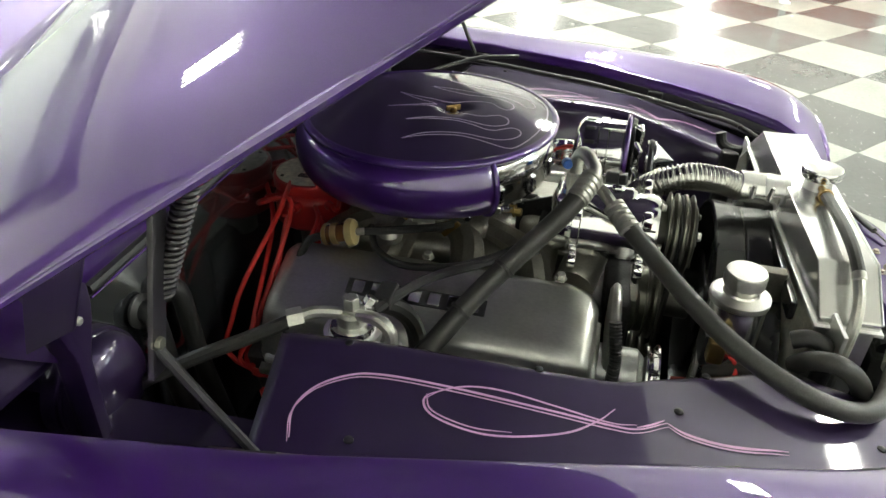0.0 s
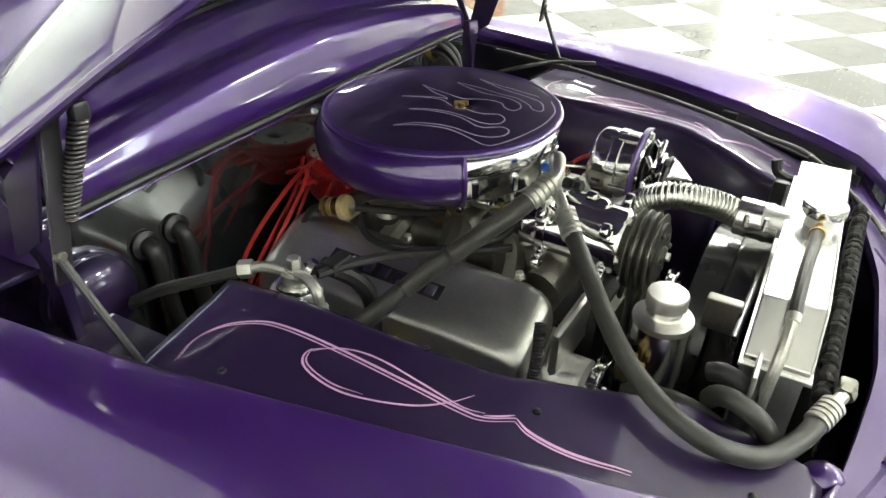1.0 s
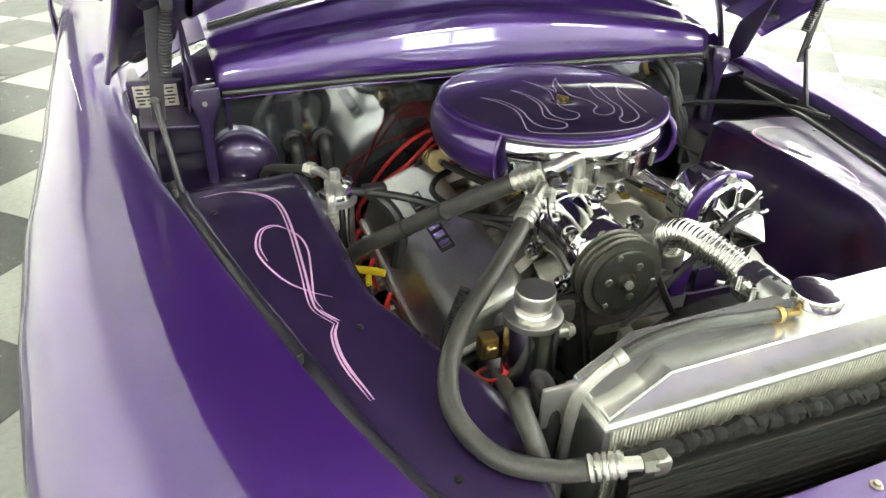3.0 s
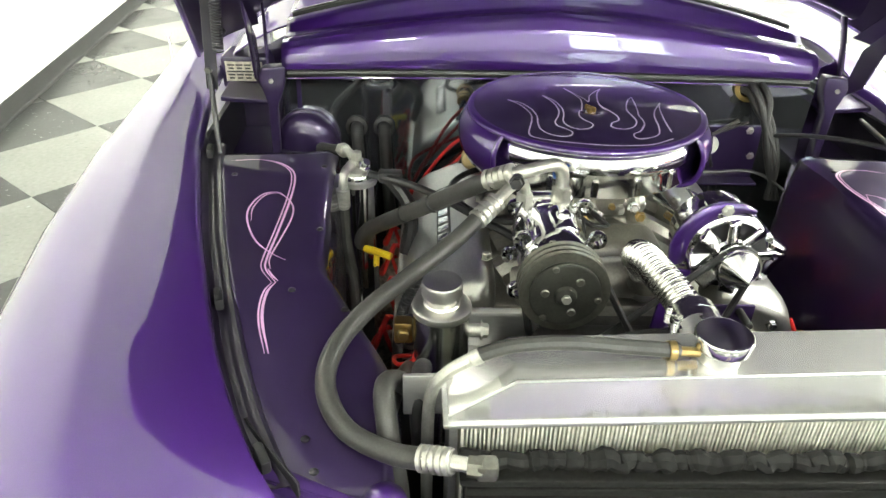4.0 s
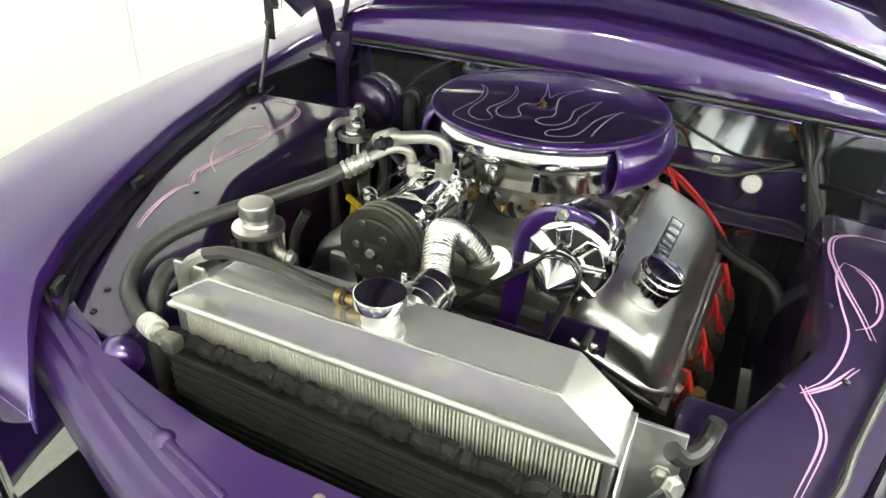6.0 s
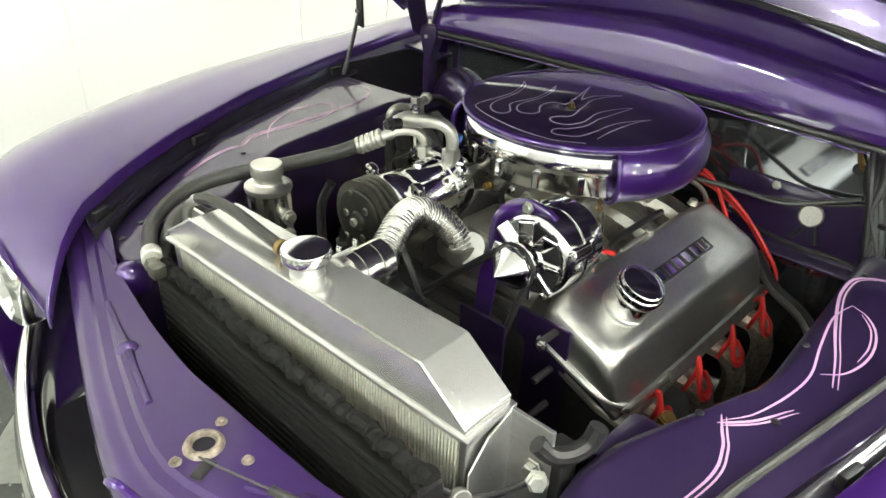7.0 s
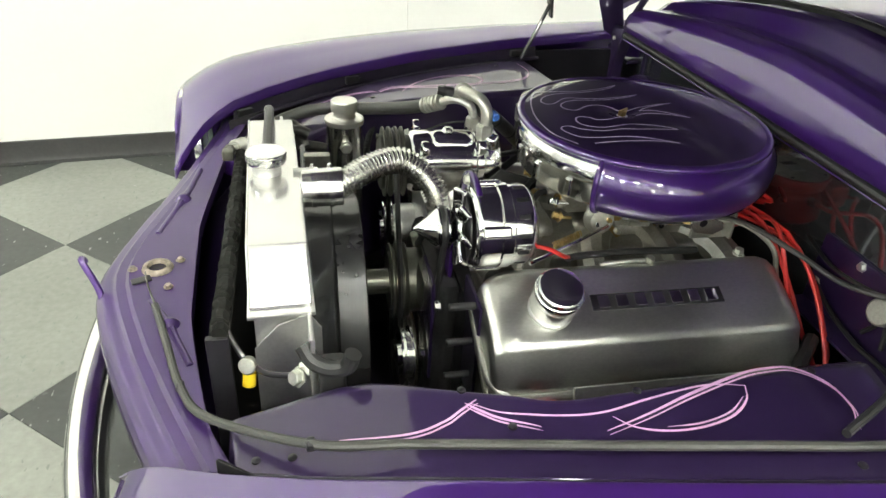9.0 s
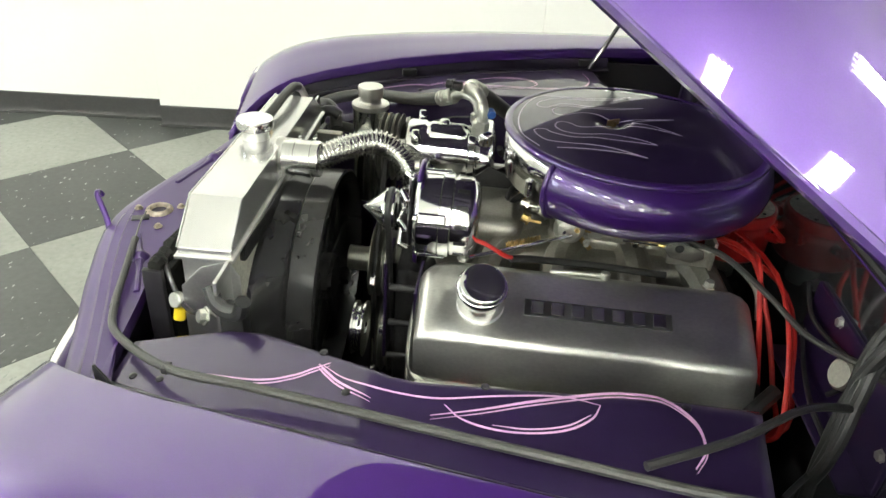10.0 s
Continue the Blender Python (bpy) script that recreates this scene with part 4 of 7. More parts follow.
def build_manifold():
    m = thing("intake_manifold", (0.0, 0, 0.76), "cast aluminium intake manifold between the heads", "manifold")
    part("plenum", box((0.24, 0.16, 0.07), (-0.03, 0, 0.815), 0.02, 3), M_CASTDARK, m)
    for s in (-1, 1):
        for k, x in enumerate((0.19, 0.07, -0.07, -0.19)):
            part("runner", tube([(-0.03 + (x + 0.03) * 0.45, s * 0.03, 0.815), (x * 0.85, s * 0.10, 0.815), (x, s * 0.165, 0.785)], 0.030, 10), M_CASTDARK, m)
    part("casting", box((0.40, 0.23, 0.055), (0.01, 0, 0.796), 0.022, 3), M_CASTDARK, m, "smooth grey casting")
    part("water_neck", box((0.13, 0.15, 0.085), (0.195, 0.03, 0.826), 0.026, 3), M_CASTDARK, m, "smooth grey casting")
    for x in (0.18, 0.06, -0.06, -0.18):
        for s in (-1, 1):
            part("manifold_bolt", hexbolt(0.0075, 0.012, (x, s * 0.128, 0.815), (0, s * 0.3, 1)), M_FITTING, m)
    part("valley_tray", box((0.50, 0.36, 0.03), (0.02, 0, 0.765), 0.008), M_CASTDARK, m)
    part("front_crossover", tube([(0.245, -0.14, 0.80), (0.265, -0.05, 0.832), (0.268, 0.05, 0.834), (0.235, 0.14, 0.80)], 0.034, 12), M_CASTDARK, m)
    part("thermostat_neck", join(tube([(0.275, 0.055, 0.82), (0.30, 0.06, 0.86), (0.325, 0.062, 0.880)], 0.026, 14), cyl(0.036, 0.012, (0.272, 0.053, 0.838), (0.2, 0.05, 1))), M_POLISHED, m, "polished thermostat neck")
    return m


def build_carburettor():
    c = thing("carburettor", (-0.03, 0, 0.85), "polished four-barrel carburettor under the air cleaner", "carburettor")
    part("body", box((0.20, 0.15, 0.055), (-0.035, 0, 0.885), 0.010), M_CASTALU, c)
    part("throttle_base", box((0.17, 0.15, 0.018), (-0.035, 0, 0.852), 0.004), M_CASTALU, c)
    for s in (-1, 1):
        part("float_bowl", box((0.055, 0.12, 0.05), (-0.035 + s * 0.115, 0, 0.882), 0.012), M_CASTALU, c)
        for k in range(3):
            part("brass_screw", cyl(0.006, 0.008, (-0.07 + 0.035 * k, s * 0.076, 0.878 + 0.008 * (k % 2)), (0, s, 0.1)), M_BRASS, c, "brass screw")
        part("linkage_lever", prism([(-0.02, 0), (0.02, -0.006), (0.03, 0.02), (0.0, 0.045), (-0.02, 0.02)], 0.004, Matrix(((1, 0, 0, 0.0), (0, 0, 1, s * 0.088), (0, 1, 0, 0.855), (0, 0, 0, 1)))), M_FITTING, c, "plated linkage lever")
    part("throttle_rod", tube([(0.035, 0.095, 0.868), (-0.05, 0.10, 0.872), (-0.14, 0.105, 0.876)], 0.0028, 6), M_CHROME, c)
    part("vacuum_pod", lathe([(0, 0), (0.020, 0), (0.026, 0.006), (0.026, 0.014), (0.018, 0.024), (0, 0.026)], (0.055, 0.085, 0.865), (0.1, 1, 0.2), 20), M_FITTING, c)
    part("choke_housing", cyl(0.026, 0.03, (-0.07, -0.10, 0.885), (0, 1, 0), 0.005), M_POLISHED, c, "round choke housing")
    part("kickdown_bracket", join(box((0.006, 0.05, 0.05), (-0.17, 0.12, 0.868), 0.002), box((0.07, 0.006, 0.035), (-0.14, 0.125, 0.855), 0.002)), M_FITTING, c, "plated cable bracket")
    rnd = random.Random(21)
    for s in (-1, 1):
        for k in range(9):
            x, z = -0.085 + 0.017 * k + 0.006 * rnd.random(), 0.848 + 0.030 * rnd.random()
            part("jet_screw", hexbolt(0.0035 + 0.003 * rnd.random(), 0.010, (x, s * (0.078 + 0.012 * rnd.random()), z), (0.3 * rnd.random(), s, 0.3 * rnd.random())), (M_BRASS, M_FITTING, M_CHROME)[k % 3], c)
        for k, x in enumerate((-0.065, -0.02, 0.03)):
            part("link_arm", box((0.040, 0.003, 0.009), (x, s * (0.094 + 0.004 * k), 0.862 - 0.007 * k), 0.001, 1, (0, 35 - 40 * k, 0)), (M_BRASS, M_FITTING)[k % 2], c, "plated link arm")
        part("fuel_boss", lathe([(0, 0), (0.012, 0), (0.012, 0.012), (0.009, 0.014), (0.009, 0.024), (0, 0.025)], (0.02, s * 0.076, 0.872), (0.2, s, 0), 6), M_BRASS, c, "brass inlet boss")
    part("cable_rod", tube([(-0.030, 0.120, 0.868), (-0.10, 0.121, 0.866), (-0.135, 0.122, 0.864)], 0.0022, 6), M_CHROME, c, "thin steel cable")
    part("cable_end", lathe([(0, 0), (0.004, 0), (0.009, 0.004), (0.009, 0.020), (0.005, 0.030), (0, 0.031)], (-0.128, 0.122, 0.864), (-1, 0, -0.03), 16), M_CHROME, c, "chrome cable end")
    part("side_can", lathe([(0, 0), (0.020, 0), (0.022, 0.004), (0.022, 0.040), (0.016, 0.048), (0, 0.050)], (-0.070, -0.125, 0.800), (0, -0.1, 1), 24), M_CASTALU, c, "small cast can")
    part("return_spring", tube([(0.105 + 0.055 * f / 46, 0.138 + 0.026 * f / 46 + 0.0065 * math.cos(f * 1.7), 0.864 - 0.004 * f / 46 + 0.0065 * math.sin(f * 1.7)) for f in range(47)], 0.0013, 5, 2), M_BRASS, c, "coil return spring")
    part("spring_rod", tube([(0.055, 0.128, 0.872), (0.13, 0.172, 0.868), (0.215, 0.214, 0.862)], 0.0034, 8, curved=False), M_CHROME, c)
    for k in range(11):
        y = -0.085 + 0.017 * k + 0.004 * rnd.random()
        x, z = 0.100 + 0.030 * rnd.random(), 0.862 + 0.034 * rnd.random()
        part("front_fitting", join(hexbolt(0.005 + 0.003 * rnd.random(), 0.014, (x, y, z), (1, 0.4 * rnd.random() - 0.2, 0.5 * rnd.random())), cyl(0.0032, 0.030, (x - 0.02, y, z - 0.002), (1, 0, 0.1), 0.0005, 8)), (M_CHROME, M_BRASS, M_FITTING)[k % 3], c, "plated fitting")
    for y0, y1, z0 in ((-0.040, 0.020, 0.880), (0.000, 0.060, 0.872)):
        part("vacuum_hose", tube([(0.105, y0, z0), (0.135, y0 + 0.006, z0 + 0.002), (0.158, (y0 + y1) / 2, z0 - 0.010), (0.160, y1, z0 - 0.016), (0.140, y1 + 0.02, z0 - 0.024)], 0.0055, 8), M_RUBBER, c, "black vacuum hose")
    part("side_lever", prism([(-0.030, 0.0), (-0.010, -0.010), (0.024, -0.004), (0.036, 0.012), (0.028, 0.030), (0.012, 0.034), (-0.004, 0.022), (-0.026, 0.014)], 0.004, Matrix(((1, 0, 0, -0.130), (0, 0, 1, 0.132), (0, 1, 0, 0.858), (0, 0, 0, 1))), 0.001), M_BRIGHT, c, "bright steel cable lever")
    part("lever_hole", cyl(0.008, 0.0052, (-0.118, 0.1315, 0.872), (0, 1, 0)), M_BLACK, c)
    part("throttle_shaft", tube([(-0.02, 0.098, 0.862), (-0.06, 0.108, 0.866), (-0.11, 0.130, 0.868)], 0.003, 8), M_BRASS, c, "plated throttle shaft")
    for k in range(8):
        x, z = -0.075 + 0.020 * k, 0.846 + 0.040 * rnd.random()
        part("side_fitting", join(hexbolt(0.0045 + 0.003 * rnd.random(), 0.012, (x, 0.096 + 0.014 * rnd.random(), z), (0.4 * rnd.random() - 0.2, 1, 0.5 * rnd.random()))), (M_BRASS, M_CHROME, M_FITTING)[k % 3], c, "plated fitting")
    part("blue_cap", cyl(0.008, 0.016, (0.205, -0.075, 0.985), (0.3, -1, 0.2)), M_BLUE, c, "blue plastic cap")
    return c


AIR = Vector((-0.035, 0.0, 0.0))


def lid_z(x, y):
    r = math.hypot(x - AIR.x, y - AIR.y)
    return 1.0265 - 0.012 * (r / 0.2) ** 2 - 0.013 * math.exp(-((math.hypot(x - 0.002, y) / 0.022) ** 2))


def build_air_cleaner():
    a = thing("air_cleaner", (AIR.x, 0, 0.90), "purple pinstriped air cleaner scoop with chrome base", "air cleaner")
    at = (AIR.x, 0, 0)
    # outer scoop, open towards the front
    shell = [(0.208, 1.010), (0.216, 1.006), (0.224, 0.998), (0.231, 0.983), (0.233, 0.965), (0.230, 0.945), (0.221, 0.928), (0.206, 0.918), (0.190, 0.914)]
    bm = lathe(shell, at, segs=90, a0=50, a1=310)
    part("scoop", bm, M_PURPLE, a, "purple pearl scoop shell", smooth=60, thick=0.004)
    for s in (-1, 1):
        pts = [(AIR.x + r * math.cos(radians(50)), s * r * math.sin(radians(50)), z) for r, z in shell]
        part("scoop_lip", tube(pts, 0.0045, 8, 4), M_PURPLE, a)
    lid = bmesh.new()
    rings = []
    for k in range(15):
        r = 0.2115 * k / 14
        if k == 0:
            rings.append([lid.verts.new((AIR.x, 0, lid_z(AIR.x, 0)))])
        else:
            rings.append([lid.verts.new((AIR.x + r * math.cos(2 * math.pi * i / 72), r * math.sin(2 * math.pi * i / 72), lid_z(AIR.x + r * math.cos(2 * math.pi * i / 72), r * math.sin(2 * math.pi * i / 72)))) for i in range(72)])
    for i in range(72):
        lid.faces.new((rings[0][0], rings[1][i], rings[1][(i + 1) % 72]))
    for p, q in zip(rings[1:], rings[2:]):
        for i in range(72):
            lid.faces.new((p[i], p[(i + 1) % 72], q[(i + 1) % 72], q[i]))
    top = part("lid", lid, M_PURPLE_DARK_SHADED, a, "dark purple lid", smooth=60)
    part("lid_rim", lathe([(0.205, 1.0145), (0.212, 1.0158), (0.217, 1.0125), (0.218, 1.008), (0.214, 1.003), (0.204, 1.001)], at, segs=90), M_PURPLE, a, "bright purple lid rim", smooth=60)
    # chrome pan and bead seen through the open front
    part("chrome_base", lathe([(0.203, 1.000), (0.2085, 0.996), (0.2120, 0.989), (0.2138, 0.980), (0.2142, 0.972), (0.2130, 0.967), (0.2108, 0.9645), (0.2100, 0.962), (0.2095, 0.930), (0.2075, 0.926), (0.200, 0.922), (0.150, 0.917), (0.06, 0.907), (0.06, 0.88)], at, segs=96), M_CHROME, a, "mirror chrome drop base", smooth=50)
    for k in range(5):
        t = radians(-44 + 20 * k)
        part("snap_clip", box((0.006, 0.012, 0.030), (AIR.x + 0.2105 * math.cos(t), 0.2105 * math.sin(t), 0.945), 0.002, 1, (0, 0, math.degrees(t))), M_CHROME, a, "chrome snap clip")
    part("nut_dish", lathe([(0.030, 0.004), (0.026, 0.001), (0.020, -0.001), (0, -0.002)], (0.003, 0.001, lid_z(0.003, 0) + 0.004), segs=28), M_FITTING, a, "dull metal dish")
    part("wing_nut", join(cyl(0.006, 0.010, (0.003, 0.001, lid_z(0, 0) + 0.002)), box((0.026, 0.004, 0.010), (0.003, 0.001, lid_z(0, 0) + 0.010), 0.0018, 2, (0, 0, 35))), M_BRASS, a, "brass wing nut")
    # flame licks
    R = [(-0.044, -0.143), (-0.01, -0.123), (0.033, -0.11), (0.062, -0.111), (0.09, -0.117), (0.113, -0.121), (0.128, -0.113), (0.143, -0.08), (0.153, -0.043), (0.159, -0.004), (0.159, 0.033), (0.151, 0.076), (0.126, 0.116)]
    F1 = [(-0.044, -0.143), (-0.018, -0.119), (0.016, -0.105), (0.048, -0.1), (0.074, -0.102), (0.099, -0.1), (0.118, -0.088), (0.128, -0.07), (0.125, -0.054), (0.112, -0.05), (0.097, -0.062), (0.087, -0.071), (0.071, -0.072), (0.049, -0.064), (0.021, -0.059), (-0.02, -0.064), (-0.057, -0.077)]
    F2 = [(-0.057, -0.077), (-0.028, -0.061), (0.01, -0.052), (0.04, -0.053), (0.07, -0.058), (0.089, -0.053), (0.102, -0.039), (0.1, -0.02), (0.084, -0.01), (0.065, -0.022), (0.048, -0.027), (0.022, -0.022), (-0.002, -0.013), (-0.03, -0.01), (-0.058, -0.017), (-0.102, -0.031)]
    F3 = [(-0.102, -0.031), (-0.066, -0.016), (-0.032, -0.001), (-0.029, 0.004), (-0.052, 0.009), (-0.073, 0.02), (-0.103, 0.04)]
    F4 = [(-0.103, 0.04), (-0.069, 0.027), (-0.03, 0.02), (-0.01, 0.022), (0.028, 0.033), (0.045, 0.039), (0.064, 0.038), (0.075, 0.026), (0.088, 0.02), (0.097, 0.025), (0.1, 0.041), (0.09, 0.058), (0.068, 0.068), (0.045, 0.067), (0.019, 0.063), (-0.008, 0.068), (-0.038, 0.078), (-0.056, 0.089)]
    F5 = [(-0.056, 0.089), (-0.019, 0.086), (0.013, 0.083), (0.038, 0.079), (0.058, 0.081), (0.079, 0.079), (0.105, 0.066), (0.115, 0.054), (0.127, 0.051), (0.134, 0.058), (0.129, 0.075), (0.113, 0.095), (0.081, 0.103), (0.044, 0.106), (0.011, 0.115), (-0.035, 0.137)]
    F6 = [(-0.035, 0.137), (-0.006, 0.128), (0.04, 0.122), (0.072, 0.12), (0.1, 0.12)]
    for f in (R, F1, F2, F3, F4, F5, F6):
        part("flame_line", ribbon(f, 0.0024, lid_z, lift=0.0010, taper=False), M_SILVER_LINE, top, "fine pale flame line")
    return a


def cover_profile(d=0.0):
    return [(0.172 - d, 0.752), (0.172 - d, 0.770), (0.176 + d, 0.815), (0.186 + d, 0.836 - d), (0.205 + d * 0.5, 0.836 - d), (0.290 - d, 0.797 - d), (0.312 - d, 0.780), (0.326 - d, 0.745), (0.337 - d, 0.705), (0.337, 0.690)]


def build_valve_cover(s):
    v = thing("valve_cover", (0.02, s * 0.25, 0.70), "brushed aluminium valve cover with a raised nameplate" if s > 0 else "brushed aluminium valve cover crossed by black hoses", "valve cover", "valve covers on the engine")
    x0, x1 = -0.228, 0.290

    def ring(x, shrink, lift):
        cx, cz = 0.255, 0.745
        out = []
        for y, z in cover_profile():
            k = 1 - shrink
            zz = 0.700 + (z - 0.700) * (1 - shrink * 1.1)
            out.append((x, s * (cx + (y - cx) * k), zz if z > 0.695 else z))
        return out
    stations = [(x0, 0.16), (x0 + 0.006, 0.085), (x0 + 0.016, 0.035), (x0 + 0.034, 0.0), (x1 - 0.050, 0.0), (x1 - 0.026, 0.035), (x1 - 0.010, 0.09), (x1, 0.20)]
    bm = bmesh.new()
    rows = [[bm.verts.new(p) for p in ring(x, sh, 0)] for x, sh in stations]
    for a, b in zip(rows, rows[1:]):
        for i in range(len(a) - 1):
            bm.faces.new((a[i], a[i + 1], b[i + 1], b[i]))
    for r in (rows[0], rows[-1]):
        bm.faces.new(r)
    bmesh.ops.recalc_face_normals(bm, faces=bm.faces)
    bmesh.ops.bevel(bm, geom=[e for e in bm.edges if e.calc_face_angle(0) > 0.5], offset=0.008, segments=3, profile=0.5, affect="EDGES")
    part("cover", bm, M_COVER, v, smooth=50)
    part("rolled_lip", tube([(x0 + 0.02, s * 0.336, 0.704), (x0 + 0.06, s * 0.340, 0.704), (x1 - 0.06, s * 0.340, 0.704), (x1 - 0.022, s * 0.333, 0.706), (x1 - 0.002, s * 0.305, 0.716), (x1 + 0.003, s * 0.25, 0.738), (x1 + 0.002, s * 0.185, 0.764)], 0.0065, 10), M_COVER, v, "rolled lower lip")
    part("flange", prism([(x0 - 0.004, s * 0.160), (x1 + 0.004, s * 0.160), (x1 + 0.006, s * 0.30), (x1 - 0.004, s * 0.345), (x0 + 0.004, s * 0.345)], 0.012, Matrix.Translation((0, 0, 0.757)) @ Matrix(((1, 0, 0, 0), (0, 1, 0, 0), (0, -0.40 * s, 1, 0.052), (0, 0, 0, 1))), 0.003), M_CASTALU, v, "thin cast flange")
    nrm = Vector((0, s * 0.42, 0.907)).normalized()
    turn = Matrix(((1, 0, 0, 0), (0, s * 0.907, s * 0.42, 0), (0, -0.42, 0.907, 0), (0, 0, 0, 1)))

    def on_face(x, y, lift=0.0):
        z = 0.836 - (y - 0.205) * (0.836 - 0.797) / 0.085
        return Vector((x, s * y, z)) + nrm * lift
    c = on_face(0.012, 0.258)
    place = Matrix.Translation(c) @ turn
    plate = box((0.222, 0.028, 0.003), (0, 0, 0.0008), 0.001)
    bmesh.ops.transform(plate, matrix=place, verts=plate.verts)
    name = part("nameplate", plate, M_BLACK, v, "sunk black nameplate")
    for k in range(7):
        bar = box((0.019, 0.021, 0.003), (-0.0915 + 0.0305 * k, 0, 0.0026), 0.0012)
        bmesh.ops.transform(bar, matrix=place, verts=bar.verts)
        part("plain_bar", bar, M_CHROME, name, "plain bright metal bar")
    for x in ((0.225, -0.16) if s > 0 else (0.225, 0.014, -0.16)):
        p = on_face(x, 0.190)
        part("cover_bolt", hexbolt(0.0075, 0.011, (p.x, p.y, p.z - 0.001), (0, s * 0.1, 1)), M_FITTING, v)
    if s > 0:
        p = on_face(0.190, 0.262)
        neck = part("filler_neck", lathe([(0.036, -0.004), (0.036, 0.006), (0.028, 0.010), (0.027, 0.026), (0, 0.026)], p, nrm, 32), M_POLISHED, v, "polished filler neck")
        cap = part("oil_filler_cap", lathe([(0.024, 0.006), (0.0345, 0.008), (0.0355, 0.012), (0.0355, 0.034), (0.0345, 0.036), (0.0345, 0.038), (0.0375, 0.040), (0.0385, 0.044), (0.0385, 0.052), (0.037, 0.0545), (0.0345, 0.0555), (0.0342, 0.058), (0.034, 0.0625), (0.031, 0.0655), (0.018, 0.067), (0, 0.0672)], p, nrm, 48), M_CHROME, v, "chrome push-in oil filler cap", smooth=40)
        part("cap_ring", lathe([(0.0350, 0.0350), (0.0362, 0.0355), (0.0362, 0.0385), (0.0350, 0.039)], p, nrm, 48), M_BRIGHT, cap)
        # pale hold-down tab along the cover's upper edge
        a, b = Vector((0.086, 0.189, 0.836)), Vector((0.000, 0.191, 0.840))
        tab = part("hold_down_tab", tube([a, a.lerp(b, 0.5) + Vector((0, 0, 0.0015)), b], 0.0042, 10), M_FITTING, v, "pale metal hold-down tab")
        part("tab_nut", cyl(0.0075, 0.011, b - Vector((0, 0, 0.004)), (0, 0.1, 1), 0.0015, 16), M_FITTING, tab)
    return v


def pulley(rs, at, direction, depth=0.022, grooves=1):
    prof = [(0.012, 0)]
    w = depth / grooves
    for g in range(grooves):
        z = g * w
        prof += [(rs, z), (rs, z + w * 0.15), (rs * 0.86, z + w * 0.45), (rs * 0.86, z + w * 0.55), (rs, z + w * 0.85), (rs, z + w)]
    prof += [(rs * 0.80, depth), (rs * 0.72, depth - 0.006), (0.02, depth - 0.006), (0.018, depth + 0.004), (0, depth + 0.004)]
    return lathe(prof, at, direction, 44)


